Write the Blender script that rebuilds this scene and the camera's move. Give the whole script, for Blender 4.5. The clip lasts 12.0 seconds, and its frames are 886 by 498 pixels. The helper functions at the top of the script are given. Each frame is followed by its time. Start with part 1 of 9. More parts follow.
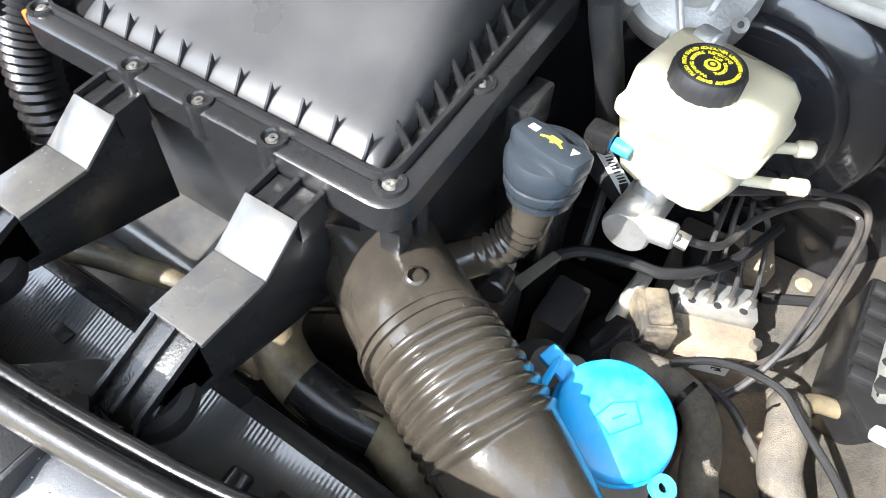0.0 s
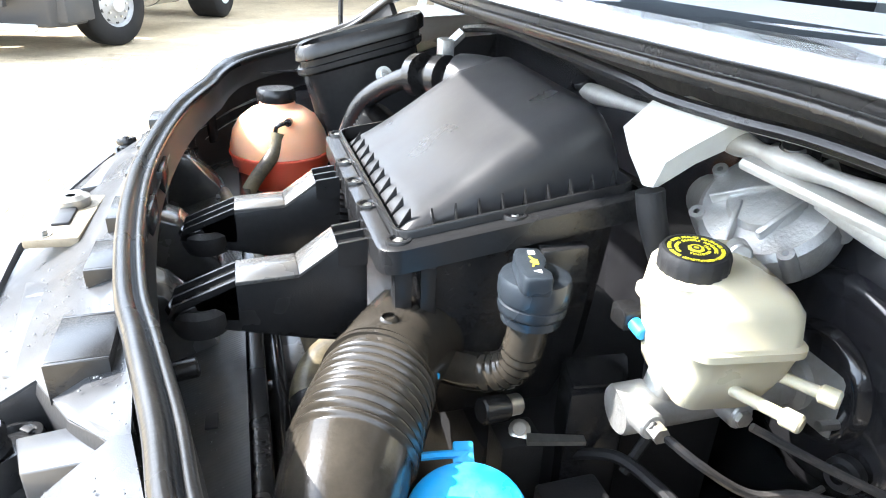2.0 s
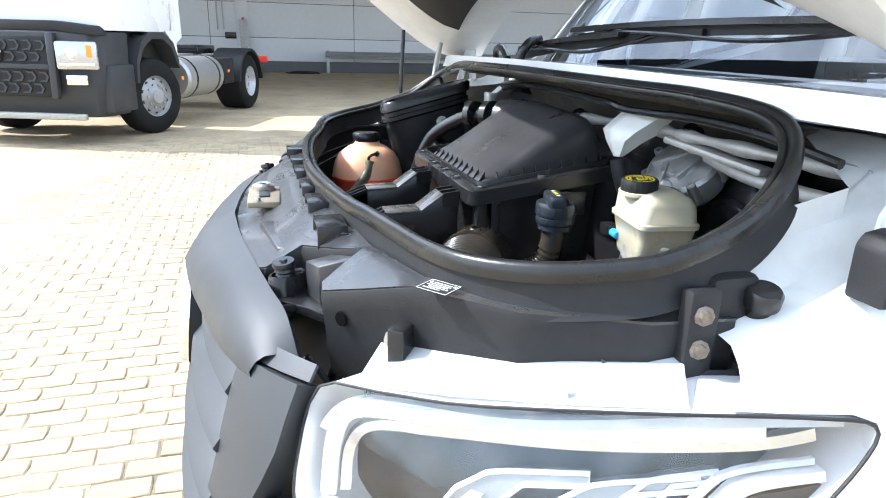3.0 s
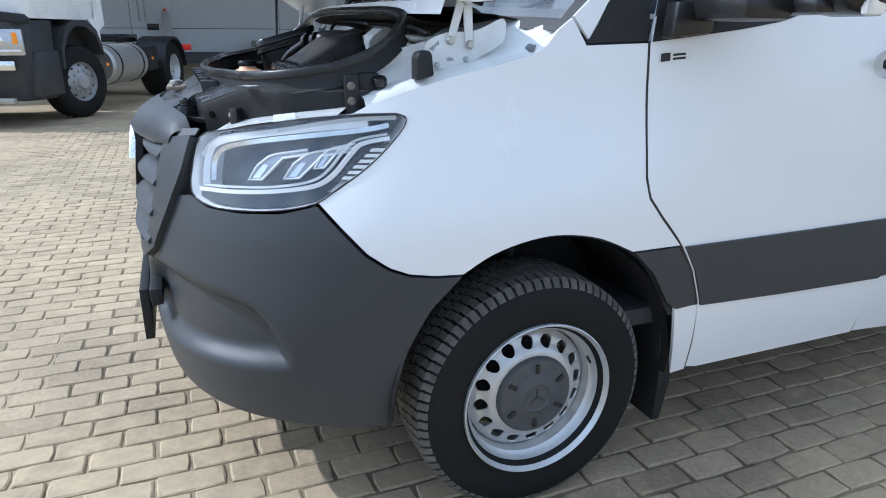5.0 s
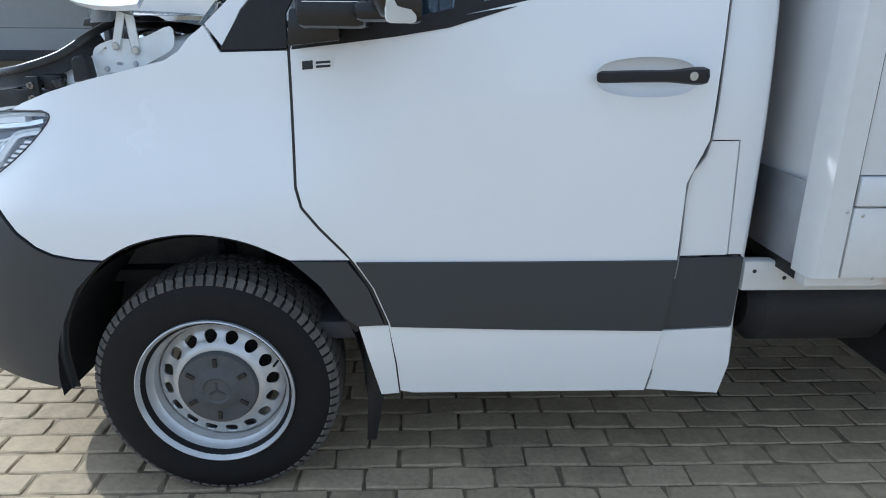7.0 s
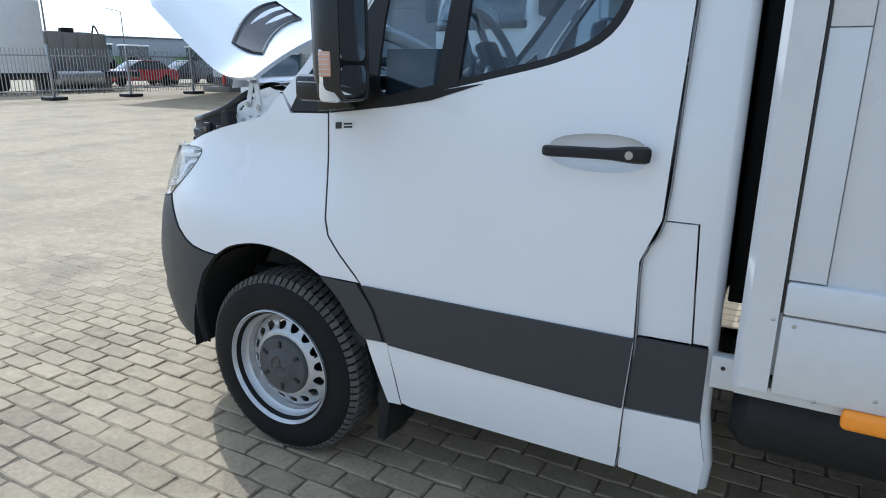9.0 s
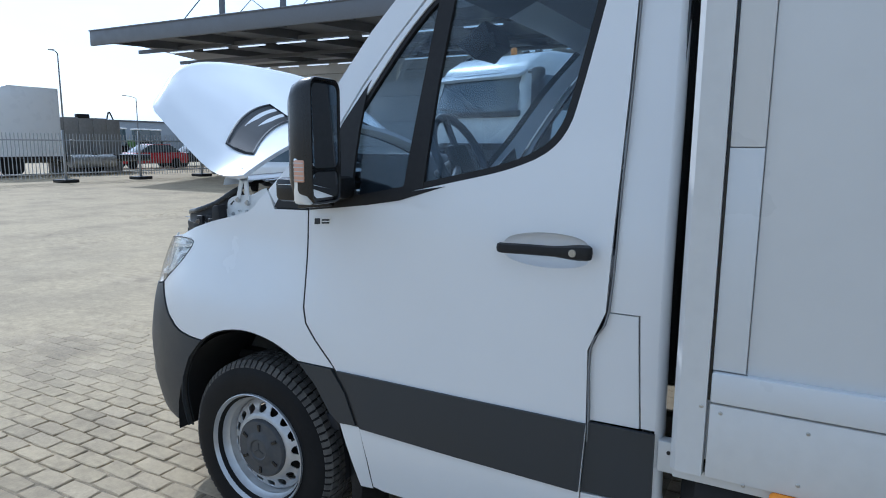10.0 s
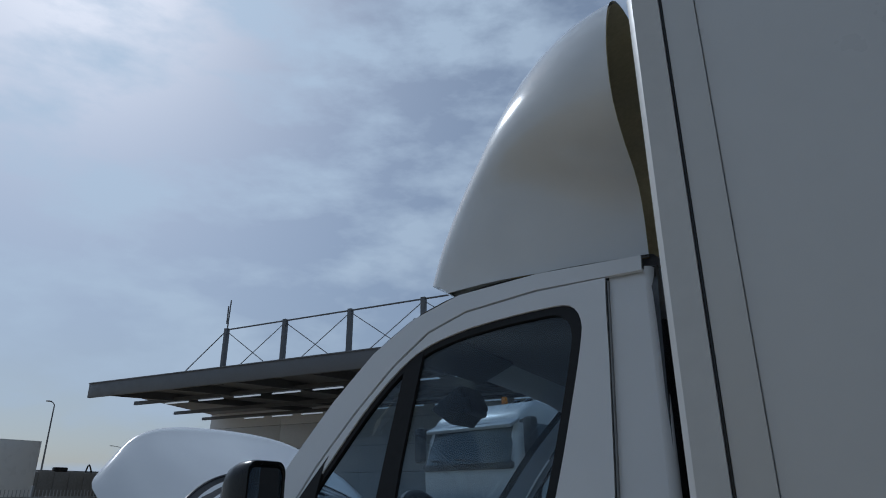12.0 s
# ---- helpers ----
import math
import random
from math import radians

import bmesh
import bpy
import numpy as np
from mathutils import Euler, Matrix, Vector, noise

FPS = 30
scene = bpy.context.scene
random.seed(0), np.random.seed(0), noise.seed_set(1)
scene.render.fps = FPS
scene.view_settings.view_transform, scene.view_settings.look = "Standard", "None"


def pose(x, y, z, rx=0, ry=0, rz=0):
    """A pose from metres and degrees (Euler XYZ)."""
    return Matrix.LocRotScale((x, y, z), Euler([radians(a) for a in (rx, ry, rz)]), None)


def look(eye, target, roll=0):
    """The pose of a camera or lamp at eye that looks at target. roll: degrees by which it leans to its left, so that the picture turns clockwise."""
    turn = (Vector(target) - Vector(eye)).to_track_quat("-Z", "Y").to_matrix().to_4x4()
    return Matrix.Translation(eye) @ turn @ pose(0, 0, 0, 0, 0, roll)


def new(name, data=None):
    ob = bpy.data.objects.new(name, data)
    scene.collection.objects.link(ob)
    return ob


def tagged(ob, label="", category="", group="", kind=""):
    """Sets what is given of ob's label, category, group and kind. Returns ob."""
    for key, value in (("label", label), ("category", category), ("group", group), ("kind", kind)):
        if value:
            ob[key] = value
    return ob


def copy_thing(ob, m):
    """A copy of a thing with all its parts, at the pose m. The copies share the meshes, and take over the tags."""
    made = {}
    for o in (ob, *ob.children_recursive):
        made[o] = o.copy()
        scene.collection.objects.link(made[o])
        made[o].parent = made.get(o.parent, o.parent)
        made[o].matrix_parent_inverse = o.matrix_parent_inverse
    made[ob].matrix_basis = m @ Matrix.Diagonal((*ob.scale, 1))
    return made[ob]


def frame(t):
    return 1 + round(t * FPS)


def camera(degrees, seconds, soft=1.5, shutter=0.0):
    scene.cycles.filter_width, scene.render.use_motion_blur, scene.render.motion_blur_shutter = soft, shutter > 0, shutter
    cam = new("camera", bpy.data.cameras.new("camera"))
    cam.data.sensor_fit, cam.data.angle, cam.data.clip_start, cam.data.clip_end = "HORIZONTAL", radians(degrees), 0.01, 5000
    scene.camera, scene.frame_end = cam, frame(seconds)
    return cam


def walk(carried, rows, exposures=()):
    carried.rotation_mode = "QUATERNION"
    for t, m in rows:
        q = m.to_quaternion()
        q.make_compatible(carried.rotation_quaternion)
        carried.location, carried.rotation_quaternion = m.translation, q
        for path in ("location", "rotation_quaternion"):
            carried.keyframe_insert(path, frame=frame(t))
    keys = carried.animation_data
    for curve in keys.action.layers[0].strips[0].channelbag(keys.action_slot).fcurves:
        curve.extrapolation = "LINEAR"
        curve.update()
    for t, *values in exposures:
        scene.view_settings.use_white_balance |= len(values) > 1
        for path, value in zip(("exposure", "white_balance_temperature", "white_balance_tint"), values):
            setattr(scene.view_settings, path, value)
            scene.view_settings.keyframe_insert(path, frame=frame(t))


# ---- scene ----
from mathutils import geometry

cam = camera(68.6, 12.0, soft=1.0)
PATH = [
    (0, (-0.775, 0.828, 1.575), (0.3, 1.471, 0.016), 3.4),
    (0.2, (-0.771, 0.776, 1.583), (0.225, 1.509, 0.011), 2.7),
    (0.3, (-0.769, 0.758, 1.575), (0.215, 1.552, 0.025), 2.8),
    (0.5, (-0.746, 0.723, 1.566), (0.266, 1.689, 0.137), 3.2),
    (0.7, (-0.718, 0.677, 1.557), (0.275, 1.85, 0.277), 3.0),
    (1, (-0.675, 0.615, 1.543), (0.159, 1.992, 0.358), 3.0),
    (1.2, (-0.646, 0.587, 1.535), (0.022, 2.068, 0.368), 3.0),
    (1.5, (-0.619, 0.56, 1.528), (-0.078, 2.172, 0.476), 2.6),
    (2, (-0.651, 0.486, 1.505), (-0.109, 2.212, 0.651), 2.2),
    (2.5, (-0.774, 0.28, 1.488), (-0.219, 2.102, 0.877), 1.9),
    (2.7, (-0.82, 0.182, 1.489), (-0.265, 2.003, 0.876), 1.7),
    (4.3, (-1.074, -0.765, 1.421), (-0.595, 1.108, 0.909), 0.2),
    (4.5, (-1.05, -0.849, 1.406), (-0.564, 1.028, 0.915), -0.1),
    (4.8, (-0.947, -0.987, 1.383), (-0.29, 0.798, 0.765), 0.5),
    (5, (-0.875, -1.102, 1.365), (-0.167, 0.658, 0.73), 0.4),
    (5.5, (-0.609, -1.308, 1.344), (0.086, 0.462, 0.725), 0.5),
    (5.8, (-0.341, -1.335, 1.349), (0.287, 0.46, 0.73), 0.4),
    (6, (-0.171, -1.343, 1.37), (0.3, 0.498, 0.748), 0.1),
    (6.5, (0.235, -1.408, 1.383), (0.564, 0.461, 0.753), 0.9),
    (6.7, (0.387, -1.407, 1.422), (0.581, 0.473, 0.769), 0.7),
    (7, (0.622, -1.412, 1.389), (0.685, 0.483, 0.754), 0.4),
    (7.2, (0.775, -1.385, 1.399), (0.717, 0.509, 0.759), 0.5),
    (8.8, (1.606, -1.387, 1.483), (0.781, 0.33, 0.874), 0.4),
    (9, (1.655, -1.407, 1.507), (0.745, 0.286, 0.954), 0.5),
    (9.5, (1.753, -1.435, 1.533), (0.828, 0.266, 1.03), 0.6),
    (10, (1.824, -1.473, 1.578), (0.878, 0.26, 1.261), 0.5),
    (10.5, (1.854, -1.497, 1.648), (0.896, 0.258, 1.69), 0.2),
    (11, (1.87, -1.495, 1.697), (0.93, 0.228, 2.08), 0.1),
    (11.5, (1.851, -1.391, 1.728), (0.956, 0.26, 2.415), -0.3),
    (12, (1.814, -1.265, 1.683), (0.927, 0.382, 2.389), -0.2),
]
EXPOSURES = [(0, 2.30, 6200, 10), (1.0, 2.48, 6150, 10), (2.0, 2.56, 6150, 10), (2.7, 1.62, 6000, 10), (4.3, 0.06, 5400, 10), (7.0, -0.20, 5350, 8), (9.5, -0.40, 5230, 8), (10.5, -0.95, 5080, 8), (11.0, -1.54, 5280, 8), (11.5, -2.02, 5350, 8), (12, -2.10, 5400, 8)]
walk(cam, [(t, look(eye, target, roll)) for t, eye, target, roll in PATH], EXPOSURES)

# ---- sky and sun: high, from ahead of the van on its far side ----
TO_SUN = Vector((-0.92, 0.43, 0.96)).normalized()
SUN_EL = math.asin(TO_SUN.z)
SUN_AZ = math.atan2(TO_SUN.x, TO_SUN.y)
world = bpy.data.worlds.new("sky")
scene.world = world
world.use_nodes = True
wn, wl = world.node_tree.nodes, world.node_tree.links
sky = wn.new("ShaderNodeTexSky")
sky.sky_type, sky.sun_disc, sky.sun_elevation, sky.sun_rotation = "NISHITA", False, SUN_EL, SUN_AZ
sky.air_density, sky.dust_density, sky.ozone_density = 1.0, 1.5, 1.0
wcoord = wn.new("ShaderNodeTexCoord")
wmap = wn.new("ShaderNodeMapping")
wmap.inputs["Scale"].default_value = (1.6, 1.6, 4.0)
wnoise = wn.new("ShaderNodeTexNoise")
wnoise.inputs["Scale"].default_value, wnoise.inputs["Detail"].default_value, wnoise.inputs["Roughness"].default_value = 3.4, 10.0, 0.56
wramp = wn.new("ShaderNodeValToRGB")
wramp.color_ramp.elements[0].position, wramp.color_ramp.elements[1].position = 0.44, 0.64
wramp.color_ramp.elements[0].color, wramp.color_ramp.elements[1].color = (0.34, 0.34, 0.34, 1), (0.94, 0.94, 0.94, 1)
wmix = wn.new("ShaderNodeMixRGB")
wmix.inputs[2].default_value = (9.6, 10.6, 11.5, 1)
wl.new(wcoord.outputs["Generated"], wmap.inputs["Vector"])
wl.new(wmap.outputs["Vector"], wnoise.inputs["Vector"])
wl.new(wnoise.outputs["Fac"], wramp.inputs["Fac"])
wl.new(wramp.outputs["Color"], wmix.inputs[0])
wl.new(sky.outputs["Color"], wmix.inputs[1])
# thin cloud glows towards the sun behind it
wdot, wpow, wgain, wscale = wn.new("ShaderNodeVectorMath"), wn.new("ShaderNodeMath"), wn.new("ShaderNodeMapRange"), wn.new("ShaderNodeVectorMath")
wdot.operation, wpow.operation, wscale.operation = "DOT_PRODUCT", "POWER", "SCALE"
wdot.inputs[1].default_value = TO_SUN
wpow.use_clamp, wpow.inputs[1].default_value = True, 2.2
wgain.inputs["To Min"].default_value, wgain.inputs["To Max"].default_value = 1.05, 1.70
wl.new(wcoord.outputs["Generated"], wdot.inputs[0])
wl.new(wdot.outputs["Value"], wpow.inputs[0])
wl.new(wpow.outputs[0], wgain.inputs["Value"])
wl.new(wmix.outputs["Color"], wscale.inputs[0])
wl.new(wgain.outputs["Result"], wscale.inputs["Scale"])
wl.new(wscale.outputs["Vector"], wn["Background"].inputs["Color"])
wn["Background"].inputs["Strength"].default_value = 0.13
sun_data = bpy.data.lights.new("sun", "SUN")
sun_data.energy, sun_data.angle, sun_data.color = 4.2, radians(0.6), (1.0, 0.95, 0.88)
sun = new("sun", sun_data)
sun.rotation_euler = TO_SUN.to_track_quat("Z", "Y").to_euler()


# ---- materials ----
def mat(name, color, rough=0.5, metal=0.0, var=0.12, scale=40.0, big=3.0, bump=0.0, bump_scale=None, coat=0.0, ior=1.45,
        dust=None, dust_amount=0.0, spec=0.5, emit=0.0, alpha_trans=0.0, island=0.0, piece=0.0):
    """A surface with variation at two scales, fine relief and, where asked, dust that lies in patches."""
    m = bpy.data.materials.new(name)
    m.use_nodes = True
    n, l = m.node_tree.nodes, m.node_tree.links
    b = n["Principled BSDF"]
    b.inputs["Metallic"].default_value, b.inputs["IOR"].default_value = metal, ior
    b.inputs["Specular IOR Level"].default_value = spec
    b.inputs["Coat Weight"].default_value = coat
    b.inputs["Coat Roughness"].default_value = 0.04
    b.inputs["Transmission Weight"].default_value = alpha_trans
    co = n.new("ShaderNodeTexCoord")
    fine, wide = n.new("ShaderNodeTexNoise"), n.new("ShaderNodeTexNoise")
    fine.inputs["Scale"].default_value, fine.inputs["Detail"].default_value = scale, 6
    wide.inputs["Scale"].default_value, wide.inputs["Detail"].default_value = big, 5
    for t in (fine, wide):
        l.new(co.outputs["Object"], t.inputs["Vector"])
    add = n.new("ShaderNodeMath")
    add.operation = "ADD"
    l.new(fine.outputs["Fac"], add.inputs[0])
    l.new(wide.outputs["Fac"], add.inputs[1])
    val = n.new("ShaderNodeMapRange")
    val.inputs["From Min"].default_value, val.inputs["From Max"].default_value = 0.6, 1.4
    val.inputs["To Min"].default_value, val.inputs["To Max"].default_value = 1 - var, 1 + var
    l.new(add.outputs[0], val.inputs["Value"])
    last = val.outputs["Result"]
    if island or piece:
        src = n.new("ShaderNodeNewGeometry").outputs["Random Per Island"] if island else n.new("ShaderNodeObjectInfo").outputs["Random"]
        r = n.new("ShaderNodeMapRange")
        r.inputs["To Min"].default_value, r.inputs["To Max"].default_value = 1 - (island or piece), 1 + (island or piece)
        l.new(src, r.inputs["Value"])
        mul = n.new("ShaderNodeMath")
        mul.operation = "MULTIPLY"
        l.new(last, mul.inputs[0])
        l.new(r.outputs["Result"], mul.inputs[1])
        last = mul.outputs[0]
    sc = n.new("ShaderNodeVectorMath")
    sc.operation = "SCALE"
    sc.inputs[0].default_value = color
    l.new(last, sc.inputs["Scale"])
    out = sc.outputs["Vector"]
    if dust:
        dn, dr, mx = n.new("ShaderNodeTexNoise"), n.new("ShaderNodeMapRange"), n.new("ShaderNodeMixRGB")
        dn.inputs["Scale"].default_value, dn.inputs["Detail"].default_value, dn.inputs["Roughness"].default_value = big * 1.7, 8, 0.65
        dr.inputs["From Min"].default_value, dr.inputs["From Max"].default_value = 0.42, 0.66
        dr.inputs["To Max"].default_value = dust_amount
        mx.inputs[2].default_value = (*dust, 1)
        l.new(co.outputs["Object"], dn.inputs["Vector"])
        l.new(dn.outputs["Fac"], dr.inputs["Value"])
        l.new(dr.outputs["Result"], mx.inputs[0])
        l.new(out, mx.inputs[1])
        out = mx.outputs["Color"]
    l.new(out, b.inputs["Base Color"])
    rr = n.new("ShaderNodeMapRange")
    rr.inputs["From Min"].default_value, rr.inputs["From Max"].default_value = 0.3, 0.7
    rr.inputs["To Min"].default_value, rr.inputs["To Max"].default_value = max(rough - 0.25 * rough, 0.0), min(rough + 0.25 * rough, 1.0)
    l.new(wide.outputs["Fac"], rr.inputs["Value"])
    l.new(rr.outputs["Result"], b.inputs["Roughness"])
    if bump:
        bp, bn = n.new("ShaderNodeBump"), n.new("ShaderNodeTexNoise")
        bn.inputs["Scale"].default_value, bn.inputs["Detail"].default_value = bump_scale or scale * 3, 4
        bp.inputs["Strength"].default_value, bp.inputs["Distance"].default_value = bump, 0.002
        l.new(co.outputs["Object"], bn.inputs["Vector"])
        l.new(bn.outputs["Fac"], bp.inputs["Height"])
        l.new(bp.outputs["Normal"], b.inputs["Normal"])
    if emit:
        b.inputs["Emission Color"].default_value, b.inputs["Emission Strength"].default_value = (*color, 1), emit
    return m


def glass(name, color=(0.9, 0.95, 0.95), low=0.045):
    """A pane: clear tinted sheet whose mirror gloss grows towards grazing sight."""
    m = bpy.data.materials.new(name)
    m.use_nodes = True
    n, l = m.node_tree.nodes, m.node_tree.links
    n.remove(n["Principled BSDF"])
    clear, gloss, mix = n.new("ShaderNodeBsdfTransparent"), n.new("ShaderNodeBsdfGlossy"), n.new("ShaderNodeMixShader")
    clear.inputs["Color"].default_value, gloss.inputs["Roughness"].default_value = (*color, 1), 0.01
    face, power, amount = n.new("ShaderNodeLayerWeight"), n.new("ShaderNodeMath"), n.new("ShaderNodeMapRange")
    face.inputs["Blend"].default_value = 0.5
    power.operation = "POWER"
    power.inputs[1].default_value = 5.0
    amount.inputs["To Min"].default_value, amount.inputs["To Max"].default_value = low, 0.95
    l.new(face.outputs["Facing"], power.inputs[0])
    l.new(power.outputs[0], amount.inputs["Value"])
    l.new(amount.outputs["Result"], mix.inputs[0])
    l.new(clear.outputs[0], mix.inputs[1])
    l.new(gloss.outputs[0], mix.inputs[2])
    l.new(mix.outputs[0], n["Material Output"].inputs["Surface"])
    return m


WHITE = mat("white_paint", (0.76, 0.77, 0.78), 0.22, var=0.012, scale=9, coat=0.6, bump=0.02, bump_scale=5)
WHITE_IN = mat("white_paint_dusty", (0.70, 0.71, 0.70), 0.4, var=0.05, scale=30, dust=(0.45, 0.43, 0.39), dust_amount=0.3, big=8)
GREY = mat("grey_bumper_plastic", (0.037, 0.041, 0.046), 0.46, var=0.05, scale=300, bump=0.25, bump_scale=900)
BLACK = mat("black_plastic", (0.014, 0.014, 0.0145), 0.24, var=0.2, scale=120, bump=0.12, bump_scale=500)
BLACK_MATT = mat("black_matt_plastic", (0.017, 0.017, 0.018), 0.55, spec=0.35, var=0.25, scale=60, bump=0.2, bump_scale=300)
DUSTY = mat("black_plastic_dusty", (0.050, 0.051, 0.053), 0.26, coat=0.35, var=0.2, scale=90, dust=(0.12, 0.108, 0.088), dust_amount=0.45, big=9, bump=0.06, bump_scale=700)
COVER = mat("dark_cover_plastic", (0.034, 0.035, 0.038), 0.30, coat=0.25, var=0.12, scale=160, dust=(0.075, 0.072, 0.066), dust_amount=0.25, big=14, bump=0.10, bump_scale=900)
BROWNBLACK = mat("air_duct_plastic", (0.027, 0.0235, 0.019), 0.17, var=0.2, scale=60, dust=(0.075, 0.064, 0.049), dust_amount=0.45, big=7, bump=0.1, bump_scale=300)
SEAL = mat("rubber_seal", (0.011, 0.011, 0.011), 0.27, var=0.2, scale=80, dust=(0.06, 0.055, 0.047), dust_amount=0.22, big=6, bump=0.15)
TYRE = mat("tyre_rubber", (0.009, 0.009, 0.0095), 0.7, spec=0.25, var=0.2, scale=70, bump=0.3, bump_scale=300)
TREAD = mat("tyre_tread_worn", (0.080, 0.075, 0.068), 0.85, var=0.3, scale=50, dust=(0.17, 0.155, 0.135), dust_amount=0.6, big=14, bump=0.4)
SILVER = mat("silver_wheel_paint", (0.56, 0.57, 0.58), 0.38, metal=0.55, var=0.06, scale=25, dust=(0.34, 0.31, 0.27), dust_amount=0.25, big=9, bump=0.05)
HUBCAP = mat("dark_grey_hubcap", (0.060, 0.064, 0.070), 0.5, var=0.12, scale=90, dust=(0.12, 0.11, 0.10), dust_amount=0.3, big=20)
CHROME = mat("chrome", (0.86, 0.87, 0.88), 0.08, metal=1.0, var=0.03)
ALU = mat("cast_aluminium", (0.47, 0.475, 0.47), 0.42, metal=0.75, var=0.14, scale=70, dust=(0.36, 0.33, 0.28), dust_amount=0.45, big=22, bump=0.35, bump_scale=260)
ALU_DULL = mat("dull_aluminium_rods", (0.40, 0.395, 0.37), 0.55, metal=0.4, var=0.16, scale=60, dust=(0.30, 0.27, 0.22), dust_amount=0.5, big=18, bump=0.3)
GALV = mat("galvanised_steel", (0.42, 0.43, 0.44), 0.45, metal=0.6, var=0.12, scale=20)
DEEP = mat("hole_shade_black", (0.003, 0.003, 0.003), 0.9, spec=0.05, var=0.1)
OLDBOLT = mat("weathered_bolt_steel", (0.20, 0.17, 0.14), 0.5, metal=0.6, var=0.4, scale=200, dust=(0.10, 0.07, 0.05), dust_amount=0.6, big=60)
STEEL = mat("bolt_steel", (0.45, 0.44, 0.41), 0.35, metal=0.9, var=0.2, scale=150)
CREAM = mat("cream_tank_plastic", (0.47, 0.435, 0.32), 0.35, var=0.06, scale=25, dust=(0.55, 0.46, 0.28), dust_amount=0.25, big=14, bump=0.05)
CREAM.node_tree.nodes["Principled BSDF"].inputs["Subsurface Weight"].default_value = 0.25
CREAM.node_tree.nodes["Principled BSDF"].inputs["Subsurface Radius"].default_value = (0.02, 0.015, 0.008)
PALE = mat("pale_coolant_tank_plastic", (0.92, 0.52, 0.32), 0.32, var=0.06, scale=20, bump=0.04)
CORAL = mat("coolant_behind_plastic", (0.95, 0.16, 0.09), 0.3, var=0.08, scale=20)
for m_, r_ in ((PALE, 0.06), (CORAL, 0.05)):
    m_.node_tree.nodes["Principled BSDF"].inputs["Subsurface Weight"].default_value = 0.9
    m_.node_tree.nodes["Principled BSDF"].inputs["Subsurface Radius"].default_value = (r_ * 1.6, r_, r_ * 0.7)
BLUE = mat("blue_cap_plastic", (0.02, 0.36, 0.78), 0.33, var=0.05, scale=40, dust=(0.25, 0.42, 0.55), dust_amount=0.3, big=14, bump=0.05)
YELLOW = mat("yellow_print", (0.80, 0.70, 0.04), 0.5, var=0.05)
PRINT = mat("white_print", (0.75, 0.75, 0.73), 0.5, var=0.05)
PRINT_BLACK = mat("black_print", (0.02, 0.02, 0.022), 0.5, var=0.05)
GREYCAP = mat("grey_oil_cap", (0.022, 0.027, 0.033), 0.24, var=0.1, scale=120, bump=0.1, bump_scale=500)
TAN = mat("dust_covered_loom_wrap", (0.25, 0.205, 0.15), 0.85, var=0.22, scale=120, dust=(0.13, 0.11, 0.09), dust_amount=0.55, big=16, bump=0.6, bump_scale=420)
LOOM = mat("grey_loom_fabric", (0.11, 0.10, 0.088), 0.85, var=0.25, scale=160, dust=(0.26, 0.22, 0.16), dust_amount=0.5, big=18, bump=0.7, bump_scale=600)
HOSE = mat("dusty_rubber_hose", (0.045, 0.040, 0.030), 0.5, var=0.2, scale=70, dust=(0.26, 0.21, 0.12), dust_amount=0.75, big=9, bump=0.25)
BLACKBODY = mat("black_painted_steel", (0.014, 0.014, 0.016), 0.20, var=0.2, scale=30, coat=0.5, dust=(0.04, 0.04, 0.038), dust_amount=0.15, big=7, bump=0.03)
FLOORPAN = mat("dirty_body_steel", (0.075, 0.070, 0.063), 0.7, var=0.45, scale=130, dust=(0.15, 0.13, 0.10), dust_amount=0.55, big=9, bump=0.5)
BOXPANEL = mat("white_box_panel", (0.62, 0.63, 0.635), 0.32, var=0.02, scale=15, bump=0.04, bump_scale=14)
BAREPLATE = mat("bare_weathered_plate", (0.36, 0.37, 0.39), 0.45, metal=0.6, var=0.12, scale=18, big=2)
RADTOP = mat("grey_black_radiator_plate", (0.085, 0.088, 0.094), 0.22, var=0.15, scale=60, coat=0.7, dust=(0.16, 0.145, 0.12), dust_amount=0.3, big=8)
BOXEDGE = mat("pale_box_profile", (0.61, 0.61, 0.60), 0.45, metal=0.1, var=0.05, scale=25)
SPOILER = mat("white_gelcoat", (0.70, 0.71, 0.71), 0.16, var=0.03, scale=8, coat=0.4)
SPOILER_IN = mat("raw_fibreglass", (0.44, 0.38, 0.22), 0.7, var=0.2, scale=50, bump=0.4)
ORANGE = mat("orange_marker_lens", (0.90, 0.30, 0.02), 0.25, var=0.06)
INDICATOR = mat("amber_indicator", (0.62, 0.36, 0.25), 0.2, var=0.05)
INTERIOR = mat("grey_interior_plastic", (0.15, 0.155, 0.17), 0.6, var=0.08, scale=30)
INTERIOR_DARK = mat("dark_interior_plastic", (0.030, 0.031, 0.035), 0.55, var=0.1, scale=30)
LINING = mat("light_grey_lining", (0.20, 0.20, 0.21), 0.8, var=0.06, scale=90)
GLASS = glass("window_glass", (0.74, 0.82, 0.88))
SCREEN = glass("windscreen_glass", (0.80, 0.85, 0.88), 0.16)
LENS = glass("headlamp_lens", (0.97, 0.975, 0.98), 0.06)
MIRROR = mat("mirror_glass", (0.85, 0.87, 0.88), 0.02, metal=1.0, var=0.0)
REFLECT = mat("lamp_reflector", (0.75, 0.76, 0.78), 0.12, metal=1.0, var=0.03)
